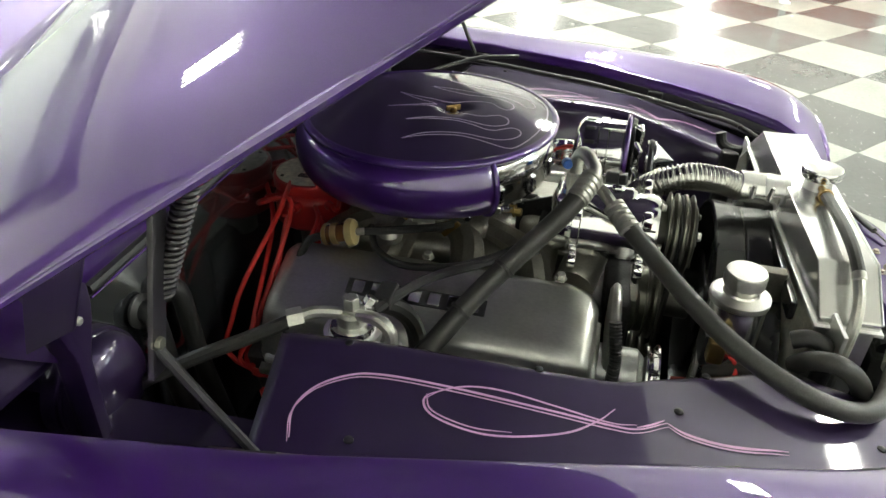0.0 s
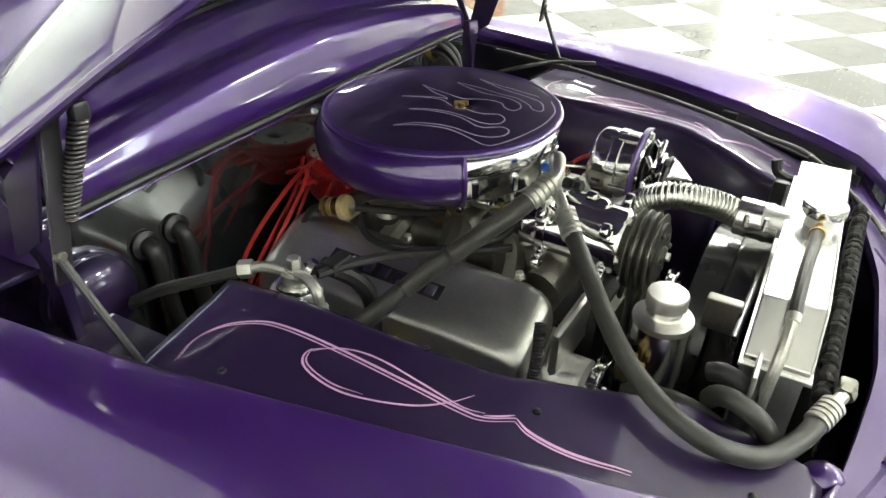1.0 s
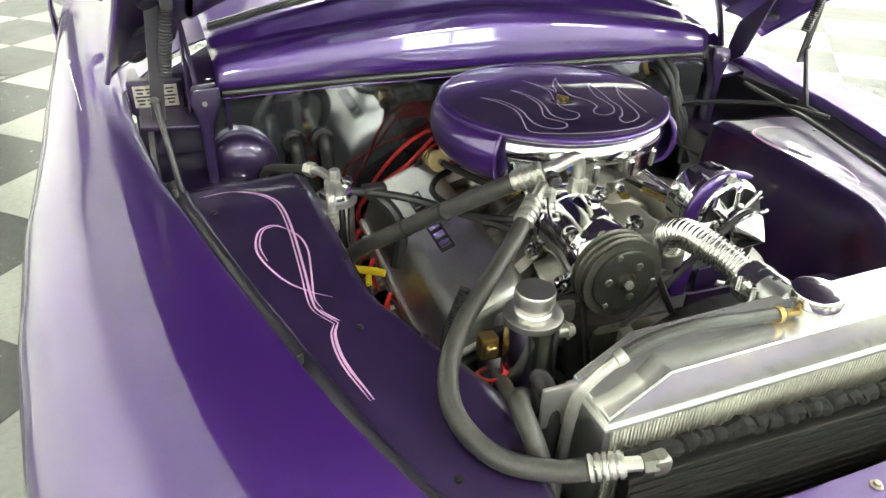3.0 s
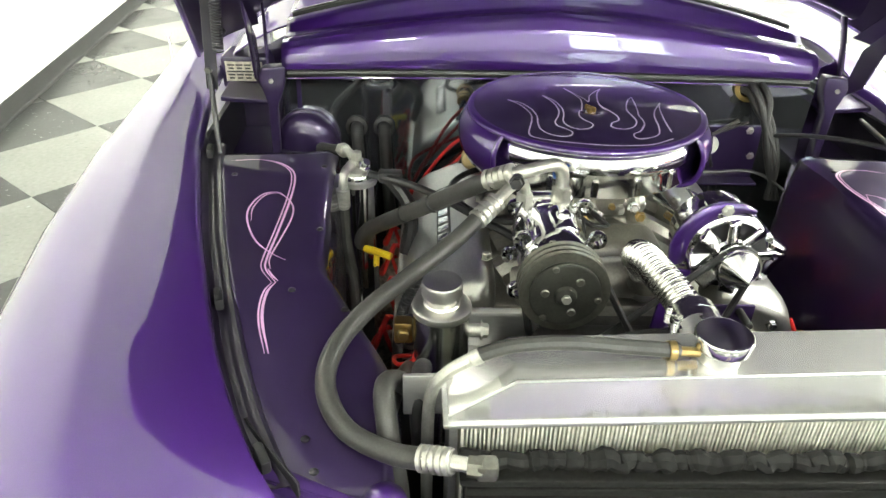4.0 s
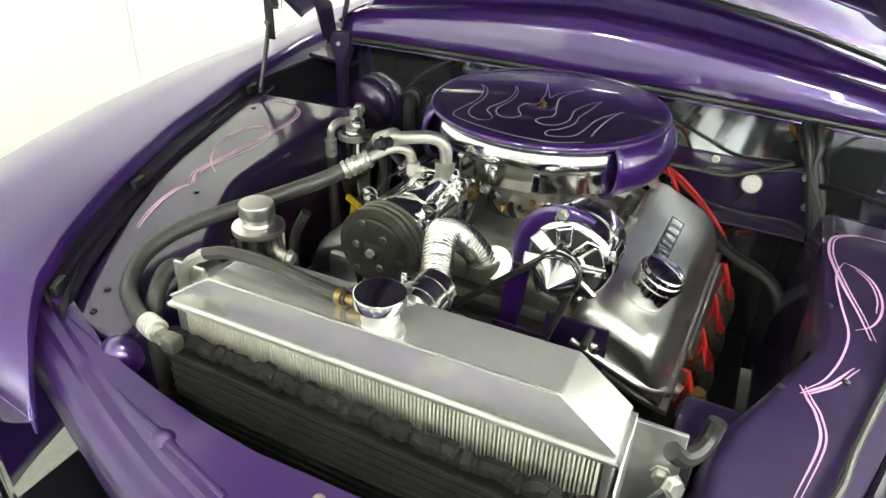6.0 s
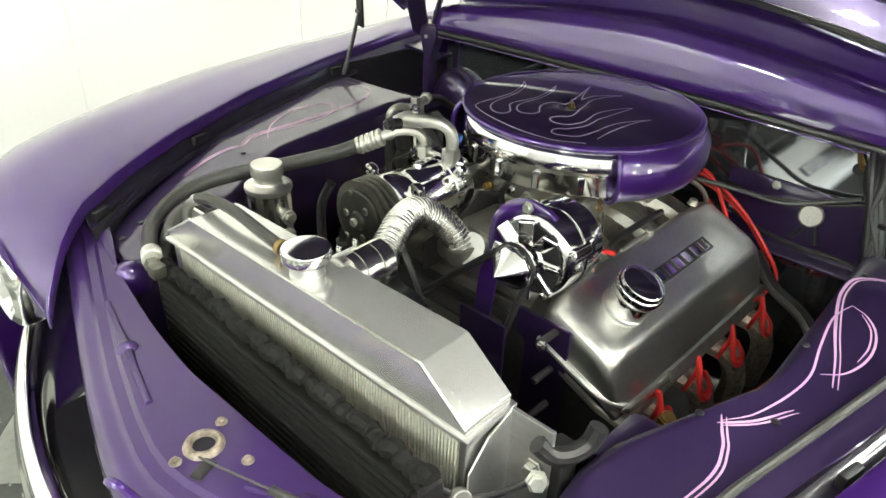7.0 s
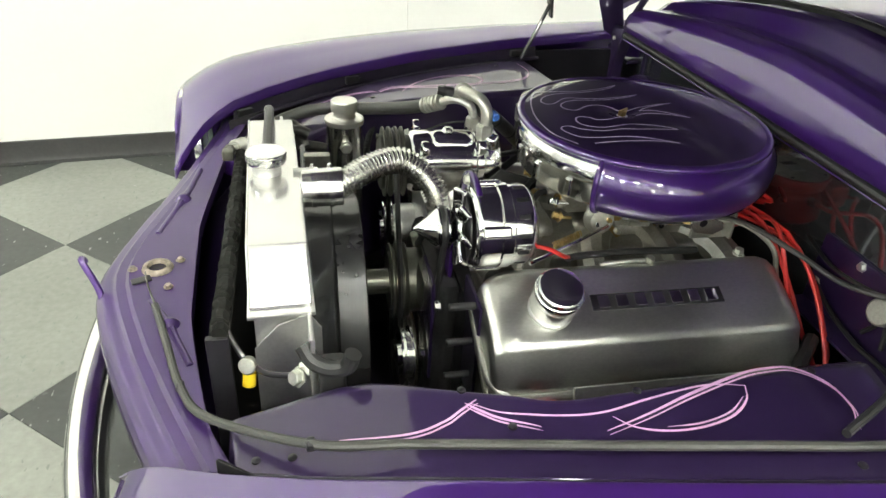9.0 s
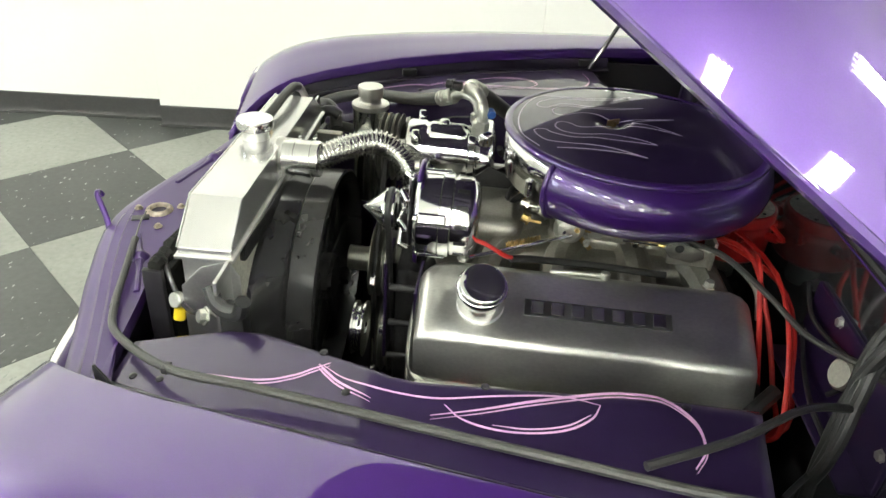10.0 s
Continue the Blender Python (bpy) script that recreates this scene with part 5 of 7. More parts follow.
def build_alternator():
    c = Vector((0.0, 0.165, 0.905))
    a = thing("alternator", (0.28, 0.165, 0.83), "chrome alternator with a cone nut and purple bracket", "alternator")
    d = (1, 0, 0)
    rings = [(0.0, 0.205), (0.040, 0.205), (0.054, 0.209), (0.061, 0.217), (0.0635, 0.222), (0.0635, 0.246), (0.0615, 0.2475), (0.0665, 0.2490), (0.0665, 0.2640), (0.0615, 0.2655), (0.0645, 0.267), (0.0645, 0.296), (0.061, 0.303), (0.050, 0.308), (0.030, 0.310), (0.0, 0.310)]
    part("case", lathe([(r, x) for r, x in rings], c, d, 56), M_CHROME, a, smooth=40)

    def around(bm, t, x, r, pitch=0.0):
        m = Matrix.Translation(c + Vector((x, 0, 0))) @ Matrix.Rotation(t, 4, "X") @ Matrix.Translation((0, 0, r)) @ Matrix.Rotation(pitch, 4, "Z")
        bmesh.ops.transform(bm, matrix=m, verts=bm.verts)
        return bm
    for k in range(4):
        t = 0.35 + math.pi / 2 * k
        lug = part("bolt_lug", around(box((0.044, 0.018, 0.012), (0, 0, 0), 0.004, 3), t, 0.276, 0.064), M_CHROME, a, "chrome through-bolt lug")
        part("through_bolt", around(hexbolt(0.0050, 0.006, (0, 0, 0), (1, 0, 0)), t, 0.298, 0.065), M_BRIGHT, lug)
    for k in range(14):
        t = 2 * math.pi * k / 14
        part("cooling_slot", around(box((0.018, 0.008, 0.004), (0, 0, 0), 0.0015), t, 0.232, 0.0622), M_BLACK, a, "dark cooling slot")
    # black disc stands in for the shade between the fan blades
    part("fan_backing", lathe([(0.012, 0.3105), (0.055, 0.3105), (0.055, 0.313), (0.012, 0.313)], c, d, 40), M_BLACK, a, "shaded hollow behind the fan")
    fan = part("fan_plate", lathe([(0.010, 0.318), (0.030, 0.318), (0.033, 0.322), (0.030, 0.326), (0.010, 0.326)], c, d, 40), M_CHROME, a)
    for k in range(8):
        t = 2 * math.pi * k / 8 + 0.1
        part("fan_blade", around(box((0.009, 0.024, 0.038), (0, 0, 0), 0.004, 3), t, 0.320, 0.043, radians(34)), M_CHROME, fan)
    part("pulley", pulley(0.033, (0.338, c.y, c.z), d, 0.016), M_CHROME, a, "chrome belt pulley")
    part("cone_nut", lathe([(0.029, 0.350), (0.0305, 0.353), (0.029, 0.358), (0.001, 0.390), (0, 0.390)], c, d, 32), M_CHROME, a, "pointed chrome cone nut")
    arc = [(0.303, 0.165 + 0.073 * math.cos(t), 0.905 + 0.073 * math.sin(t)) for t in [radians(k) for k in range(66, 206, 12)]]
    bm = sheet(lambda u, v: (Vector(arc[min(11, int(round(u * 11)))]) + (Vector(arc[min(11, int(round(u * 11)))]) - Vector((0.303, 0.165, 0.905))).normalized() * (v - 0.5) * (0.006 + 0.020 * min(1, u * 2.5))), 11, 2)
    part("bracket", bm, M_PURPLE, a, "curved purple bracket strap", thick=0.008)
    part("bracket_leg", box((0.008, 0.034, 0.17), (0.312, 0.088, 0.795), 0.003, 2, (-6, 0, 0)), M_PURPLE, a, "purple bracket leg")
    part("bracket_bolt", hexbolt(0.007, 0.007, (0.306, 0.150, 0.977), d), M_FITTING, a)
    part("charge_lead", tube([(0.215, 0.205, 0.890), (0.19, 0.215, 0.888), (0.16, 0.215, 0.872), (0.14, 0.19, 0.855)], 0.0035, 8), M_REDWIRE, a, "red charge lead")
    part("lead_boot", tube([(0.150, 0.205, 0.862), (0.11, 0.18, 0.850), (0.02, 0.165, 0.842), (-0.10, 0.16, 0.835)], 0.006, 8), M_RUBBER, a, "black taped loom")
    return a


def build_compressor():
    c = Vector((0.0, -0.096, 0.897))
    k_ = thing("compressor", (0.32, -0.096, 0.83), "chrome air-conditioning compressor with a dark clutch pulley", "compressor")
    d = (1, 0, 0)
    part("case", lathe([(0, 0.192), (0.040, 0.192), (0.050, 0.197), (0.053, 0.206), (0.053, 0.224), (0.0515, 0.2255), (0.0515, 0.2275), (0.0565, 0.229), (0.0565, 0.240), (0.0545, 0.242), (0.0545, 0.322), (0.0570, 0.325), (0.0570, 0.352), (0.052, 0.360), (0.044, 0.369), (0, 0.369)], c, d, 56), M_CHROME, k_, smooth=40)
    # swelling along the top with its drain plug
    hump = part("oil_sump", lathe([(0, -0.002), (0.016, 0.0), (0.024, 0.006), (0.026, 0.016), (0.026, 0.070), (0.022, 0.078), (0, 0.080)], (0.242, c.y + 0.010, c.z + 0.036), d, 32), M_CHROME, k_, "chrome swelling along the case", smooth=50)
    part("plug", hexbolt(0.009, 0.007, (0.290, c.y + 0.010, c.z + 0.061)), M_CHROME, hump)
    for n in range(5):
        t = 2 * math.pi * n / 5 + 0.6
        y, z = c.y + 0.052 * math.cos(t), c.z + 0.052 * math.sin(t)
        part("case_bolt", hexbolt(0.0055, 0.007, (0.358, y, z), d), M_FITTING, k_)
        part("rear_bolt", hexbolt(0.0055, 0.007, (0.227, y, z), (-1, 0, 0)), M_FITTING, k_)

    def eye(x, y, z, t):
        """A cast mounting eye with its hole, standing out from the case."""
        bm = lathe([(0.0065, -0.007), (0.0125, -0.006), (0.0135, -0.003), (0.0135, 0.003), (0.0125, 0.006), (0.0065, 0.007), (0.0065, -0.007)], (x, y, z), d, 24)
        return join(bm, box((0.012, 0.016, 0.016), (x, y - 0.014 * math.cos(t), z - 0.014 * math.sin(t)), 0.003, 2, (math.degrees(t), 0, 0)))
    for x in (0.236, 0.338):
        for t in (0.72, 2.45, 3.75):
            part("mount_eye", eye(x, c.y + 0.071 * math.cos(t), c.z + 0.071 * math.sin(t), t), M_CHROME, k_, "chrome mounting eye")
    part("rear_head", box((0.030, 0.084, 0.060), (0.212, -0.098, 0.928), 0.012, 3), M_CHROME, k_, "chrome rear head with ports")
    part("clutch_wire", tube([(0.352, -0.150, 0.925), (0.320, -0.158, 0.930), (0.280, -0.156, 0.945), (0.240, -0.140, 0.955)], 0.0018, 6), M_BLACK, k_, "thin black clutch wire")
    pul = part("clutch_pulley", pulley(0.0635, (0.370, c.y, c.z), d, 0.036, 3), M_PULLEY, k_, "worn dark clutch pulley")
    part("clutch_plate", lathe([(0.050, 0.406), (0.050, 0.411), (0.046, 0.413), (0.016, 0.413), (0.014, 0.418), (0.008, 0.420), (0, 0.420)], c, d, 40), M_CLUTCH, k_, "dark clutch plate")
    for n in range(3):
        t = 2 * math.pi * n / 3 + 0.9
        part("clutch_rivet", cyl(0.0062, 0.004, (0.412, c.y + 0.029 * math.cos(t), c.z + 0.029 * math.sin(t)), d), M_PULLEY, k_)
        t += 1.05
        part("clutch_rivet", cyl(0.0050, 0.004, (0.412, c.y + 0.046 * math.cos(t), c.z + 0.046 * math.sin(t)), d), M_PULLEY, k_)
    part("hub_nut", hexbolt(0.007, 0.009, (0.417, c.y, c.z), d), M_FITTING, k_)
    part("lower_bracket", prism([(0.13, 0.800), (0.33, 0.800), (0.33, 0.850), (0.24, 0.868), (0.20, 0.905), (0.13, 0.880)], 0.006, Matrix(((1, 0, 0, 0), (0, 0, 1, -0.036), (0, 1, 0, 0), (0, 0, 0, 1))), 0.0015), M_ENGINE, k_, "dark steel mounting bracket")
    return k_


def crimp(p, q, r):
    """A crimped hose ferrule between two points."""
    p, q = Vector(p), Vector(q)
    L = (q - p).length
    prof = [(0, 0), (r * 0.8, 0)]
    for k in range(5):
        z = L * (k + 0.2) / 5
        prof += [(r, z), (r, z + L * 0.11), (r * 0.84, z + L * 0.14), (r * 0.84, z + L * 0.19)]
    prof += [(r * 0.7, L), (0, L)]
    return lathe(prof, p, q - p, 24)


def build_ac_hoses():
    big = thing("discharge_hose", (0.45, -0.37, 0.85), "thick black air-conditioning hose with alloy ends", "hose")
    part("pipe", tube([(0.232, -0.137, 0.940), (0.232, -0.137, 0.968), (0.240, -0.144, 0.986), (0.262, -0.163, 0.990), (0.285, -0.186, 0.977)], 0.0085, 10), M_FITTING, big, "bent alloy pipe")
    part("union_nut", lathe([(0, 0), (0.013, 0), (0.014, 0.003), (0.014, 0.018), (0.010, 0.021), (0, 0.021)], (0.232, -0.137, 0.945), (0, 0, 1), 6), M_FITTING, big)
    part("ferrule", crimp((0.283, -0.184, 0.978), (0.312, -0.217, 0.958), 0.0155), M_FITTING, big, "crimped alloy ferrule")
    part("hose", tube([(0.305, -0.209, 0.963), (0.345, -0.250, 0.942), (0.400, -0.312, 0.918), (0.455, -0.366, 0.900), (0.515, -0.401, 0.884), (0.570, -0.406, 0.868), (0.620, -0.378, 0.852), (0.652, -0.325, 0.848), (0.670, -0.278, 0.856)], 0.0128, 14), M_HOSE, big, "dusty black rubber hose")
    part("ferrule", crimp((0.664, -0.292, 0.853), (0.678, -0.256, 0.862), 0.0155), M_FITTING, big, "crimped alloy ferrule")
    part("pipe", tube([(0.677, -0.258, 0.861), (0.684, -0.242, 0.865), (0.690, -0.225, 0.866)], 0.0085, 10), M_FITTING, big)
    part("union_nut", lathe([(0, 0), (0.012, 0), (0.012, 0.016), (0.009, 0.018), (0, 0.018)], (0.686, -0.240, 0.865), (0.2, 1, 0.05), 6), M_PULLEY, big, "dull union nut")
    s = thing("suction_hose", (0.10, -0.30, 0.80), "thick black air-conditioning hose over the valve cover", "hose")
    part("pipe", tube([(0.224, -0.079, 0.940), (0.222, -0.079, 0.985), (0.226, -0.086, 1.006), (0.236, -0.104, 1.014), (0.250, -0.140, 1.010), (0.250, -0.160, 1.005)], 0.0105, 12), M_FITTING, s, "bent alloy pipe")
    part("union_nut", lathe([(0, 0), (0.015, 0), (0.016, 0.003), (0.016, 0.022), (0.012, 0.025), (0, 0.025)], (0.224, -0.079, 0.948), (0, 0, 1), 6), M_FITTING, s)
    part("service_port", join(cyl(0.009, 0.020, (0.268, -0.155, 1.006), (0.9, -0.2, 0.1)), hexbolt(0.009, 0.014, (0.284, -0.158, 1.008), (0.9, -0.2, 0.1))), M_BLACK, s, "black service-port cap")
    part("ferrule", crimp((0.250, -0.158, 1.006), (0.232, -0.198, 0.985), 0.017), M_FITTING, s, "crimped alloy ferrule")
    part("hose", tube([(0.236, -0.190, 0.989), (0.210, -0.222, 0.962), (0.165, -0.262, 0.920), (0.115, -0.310, 0.872), (0.075, -0.362, 0.828), (0.040, -0.400, 0.790), (0.000, -0.420, 0.740), (-0.05, -0.42, 0.68)], 0.0150, 14), M_HOSE, s, "dusty black rubber hose")
    for f in ((0.150, -0.276, 0.905), (0.100, -0.327, 0.857)):
        part("cable_tie", lathe([(0.0155, 0), (0.0168, 0.001), (0.0168, 0.005), (0.0155, 0.006)], f, (-0.55, -0.55, -0.55), 20), M_RUBBER, s)


def build_radiator():
    r = thing("radiator", (0.60, 0.033, 0.42), "polished aluminium radiator with a folded top tank", "radiator")
    spin = Matrix.Translation((0.595, 0.033, 0)) @ pose(0, 0, 0, 0, 0, 2.0) @ Matrix.Translation((-0.595, -0.033, 0))

    def laid(bm):
        bmesh.ops.transform(bm, matrix=spin, verts=bm.verts)
        return bm
    prof = [(-0.262, 0.885), (-0.262, 0.897), (-0.190, 0.944), (0.262, 0.948), (0.328, 0.897), (0.328, 0.885)]
    bm = prism(prof, 0.078, Matrix(((0, 0, 1, 0.556), (1, 0, 0, 0), (0, 1, 0, 0), (0, 0, 0, 1))), 0.0025)
    part("top_tank", laid(bm), M_TANK, r, "folded polished top tank", smooth=30)
    for y0, z0, y1, z1 in ((-0.262, 0.897, -0.190, 0.944), (-0.190, 0.944, 0.262, 0.948), (0.262, 0.948, 0.328, 0.897)):
        part("weld_seam", laid(tube([(0.634, y0, z0), (0.634, y1, z1)], 0.0015, 6, curved=False)), M_POLISHED, r)
    part("tank_lip", laid(box((0.086, 0.602, 0.006), (0.595, 0.033, 0.883), 0.0015)), M_POLISHED, r)
    fins = bmesh.new()
    n = 112
    for k in range(n):
        y = -0.248 + 0.562 * (k + 0.5) / n
        b = bmesh.ops.create_cube(fins, size=1, matrix=Matrix.Translation((0.594, y, 0.66)) @ Matrix.Diagonal((0.068, 0.0024 if k % 3 else 0.0032, 0.44, 1)))
    tagged(part("fin_block", laid(fins), M_FINS, r, "pale fine core fins", smooth=0), kind="stuff")
    part("core_back", laid(box((0.040, 0.56, 0.44), (0.594, 0.033, 0.66))), M_CONDENSER, r)
    for s, y in ((-1, -0.256), (1, 0.322)):
        part("side_channel", laid(box((0.070, 0.010, 0.48), (0.595, y, 0.645), 0.002)), M_POLISHED, r, "aluminium side channel")
    plate = prism([(0.545, 0.60), (0.632, 0.60), (0.632, 0.835), (0.600, 0.870), (0.560, 0.884), (0.545, 0.86)], 0.003, Matrix(((1, 0, 0, 0), (0, 0, 1, 0.332), (0, 1, 0, 0), (0, 0, 0, 1))), 0.0008)
    part("mounting_plate", laid(plate), M_POLISHED, r, "bent aluminium mounting plate")
    part("mounting_flange", laid(box((0.006, 0.060, 0.19), (0.560, 0.360, 0.790), 0.002)), M_POLISHED, r, "aluminium mounting flange")
    part("mounting_bolt", laid(hexbolt(0.009, 0.012, (0.566, 0.372, 0.825), (1, 0, 0))), M_FITTING, r)
    part("mounting_flange", laid(box((0.006, 0.055, 0.06), (0.575, -0.285, 0.875), 0.002)), M_POLISHED, r, "aluminium mounting flange")
    part("filler_neck", lathe([(0.024, 0.940), (0.022, 0.950), (0.022, 0.962), (0.026, 0.966), (0, 0.966)], (0.604, 0.038, 0), segs=32), M_POLISHED, r, "filler neck")
    part("radiator_cap", lathe([(0.020, 0.962), (0.029, 0.964), (0.0315, 0.968), (0.0318, 0.978), (0.0305, 0.981), (0.027, 0.9825), (0, 0.9835)], (0.604, 0.038, 0), segs=40), M_CHROME, r, "smooth chrome radiator cap")
    part("overflow_nipple", tube([(0.604, 0.015, 0.955), (0.604, -0.012, 0.957)], 0.0055, 8, curved=False), M_BRASS, r)
    part("outlet", laid(cyl(0.024, 0.04, (0.525, 0.045, 0.928), (1, 0, 0))), M_POLISHED, r, "hose outlet")
    o = thing("overflow_hose", (0.60, -0.24, 0.87), "grey-black overflow hose lying along the top tank", "hose")
    part("hose", tube([(0.604, -0.008, 0.957), (0.604, -0.06, 0.961), (0.603, -0.13, 0.966), (0.604, -0.19, 0.962), (0.606, -0.228, 0.950)], 0.0085, 10), M_HOSE, o)
    part("clip", lathe([(0.0088, 0), (0.011, 0), (0.011, 0.008), (0.0088, 0.008)], (0.604, -0.012, 0.957), (0, -1, 0), 16), M_BRASS, o)
    part("joiner", cyl(0.009, 0.014, (0.606, -0.225, 0.951), (0.02, -0.9, -0.5)), M_FITTING, o, "pale joiner")
    part("hose_tail", tube([(0.606, -0.234, 0.946), (0.606, -0.262, 0.925), (0.604, -0.280, 0.890), (0.600, -0.284, 0.80), (0.595, -0.284, 0.66)], 0.0075, 10), M_FITTING, o, "pale drop pipe")
    f = thing("fan_shroud", (0.50, 0.033, 0.45), "glossy black fan shroud behind the radiator", "fan shroud")
    part("funnel", sheet(lambda u, v: ((0.552 - 0.045 * v), 0.033 + (0.20 + 0.085 * (1 - v)) * math.cos(2 * math.pi * u) * (1 if v else 1), 0.672 + (0.205 + 0.005 * (1 - v)) * math.sin(2 * math.pi * u)), 56, 6), M_SHROUD, f, smooth=60, thick=0.003)
    part("ring", lathe([(0.203, 0), (0.208, 0.002), (0.205, 0.045), (0.196, 0.050), (0.192, 0.045), (0.194, 0.0)], (0.460, 0.033, 0.672), (1, 0, 0), 64), M_SHROUD, f)
    part("top_flange", box((0.010, 0.50, 0.030), (0.548, 0.033, 0.868), 0.003), M_SHROUD, f)
    part("fan_hub", cyl(0.045, 0.05, (0.47, 0.033, 0.672), (1, 0, 0), 0.006), M_SHROUD, f, "black fan hub")
    for k in range(6):
        t = 2 * math.pi * k / 6
        part("fan_blade", box((0.006, 0.145, 0.050), (0.49, 0.033 + 0.11 * math.cos(t), 0.672 + 0.11 * math.sin(t)), 0.002, 1, (math.degrees(t), 0, 0)), M_SHROUD, f)
    part("bracket_box", box((0.05, 0.020, 0.052), (0.522, -0.150, 0.866), 0.004), M_CASTDARK, f, "bare metal bracket")


def build_condenser():
    c = thing("condenser", (0.67, 0.03, 0.42), "black air-conditioning condenser in front of the radiator", "condenser")
    part("core", box((0.022, 0.545, 0.43), (0.668, 0.03, 0.620), 0.002), M_CONDENSER, c)
    part("top_rail", box((0.028, 0.555, 0.010), (0.668, 0.03, 0.832), 0.003), M_CONDENSER, c, "dusty top rail")
    rnd = random.Random(9)
    part("foam_strip", tube([(0.664 + 0.004 * rnd.random(), -0.245 + 0.57 * k / 60, 0.850 + 0.005 * rnd.random()) for k in range(61)], lambda f: 0.011 + 0.004 * noise.noise((f * 60, 1.3, 0)) + 0.003 * noise.noise((f * 190, 4.1, 0)), 8, 3), M_CONDENSER, c, "crumbling black foam strip")
    for k in range(28):
        part("condenser_tube", tube([(0.6795, -0.240, 0.822 - 0.014 * k), (0.6795, 0.300, 0.822 - 0.014 * k)], 0.0028, 6, curved=False), M_CONDENSER, c)
    for k in range(10):
        part("return_bend", tube([(0.668, 0.300, 0.838 - 0.042 * k), (0.668, 0.318, 0.834 - 0.042 * k), (0.668, 0.320, 0.822 - 0.042 * k), (0.668, 0.300, 0.816 - 0.042 * k)], 0.007, 6), M_CONDENSER, c)
    part("end_bracket", box((0.03, 0.01, 0.42), (0.668, 0.325, 0.64), 0.002), M_BLACK, c)
    part("inlet_block", box((0.022, 0.024, 0.022), (0.688, -0.220, 0.864), 0.005), M_PULLEY, c)
    g = thing("guide_strap", (0.62, 0.34, 0.79), "thin dark strap with a yellow-tipped clip at the radiator's end", "strap")
    part("strap", tube([(0.662, 0.300, 0.852), (0.640, 0.322, 0.815), (0.610, 0.350, 0.806), (0.575, 0.378, 0.822)], 0.004, 8), M_BLACK, g)
    part("yellow_tip", cyl(0.009, 0.020, (0.632, 0.328, 0.790), (0.1, 0.3, -1)), M_YELLOW, g, "yellow plastic tip")
    part("clip", cyl(0.012, 0.012, (0.630, 0.330, 0.806), (0.3, 0.7, 0.3)), M_FITTING, g)
    part("end_bolt", hexbolt(0.010, 0.012, (0.566, 0.385, 0.825), (0.6, 0.5, 0.3)), M_FITTING, g)


def build_upper_hose():
    h = thing("upper_radiator_hose", (0.42, 0.05, 0.90), "ribbed stainless upper radiator hose with chrome sleeves", "hose")
    part("ribbed_hose", tube([(0.496, 0.047, 0.921), (0.465, 0.036, 0.935), (0.435, 0.022, 0.944), (0.405, 0.012, 0.948), (0.380, 0.008, 0.943), (0.352, 0.014, 0.925), (0.332, 0.028, 0.900), (0.320, 0.042, 0.872)], 0.0190, 28, 12, ribs=(0.0066, 0.0042)), M_RIBBED, h, "ribbed stainless hose", smooth=70)
    part("sleeve", lathe([(0.024, 0), (0.0305, 0.001), (0.0310, 0.062), (0.0295, 0.0645), (0.020, 0.065)], (0.552, 0.049, 0.921), (-1, -0.02, 0.02), 40), M_BRIGHT, h, "bright hose sleeve", smooth=50)
    part("lower_sleeve", lathe([(0.022, 0), (0.027, 0.001), (0.027, 0.026), (0.024, 0.027)], (0.321, 0.043, 0.880), (-0.15, 0.15, -1), 32), M_CASTDARK, h, "dull metal hose neck")
    for x in (0.538, 0.510):
        clamp = part("hose_clamp", lathe([(0.0312, 0), (0.0320, 0.0004), (0.0320, 0.0075), (0.0312, 0.008)], (x, 0.049, 0.921), (-1, -0.02, 0.02), 40), M_BRIGHT, h, "worm-drive clamp")
        screw = join(box((0.010, 0.008, 0.016), (x - 0.004, 0.0175, 0.930), 0.002), *[cyl(0.0046, 0.0016, (x - 0.004, 0.0125, 0.924 + 0.0032 * k), (0, 0, 1), 0.0004, 12) for k in range(6)], cyl(0.0036, 0.024, (x - 0.004, 0.0125, 0.922), (0, 0, 1), 0.0008, 10))
        part("clamp_screw", screw, M_CHROME, clamp)


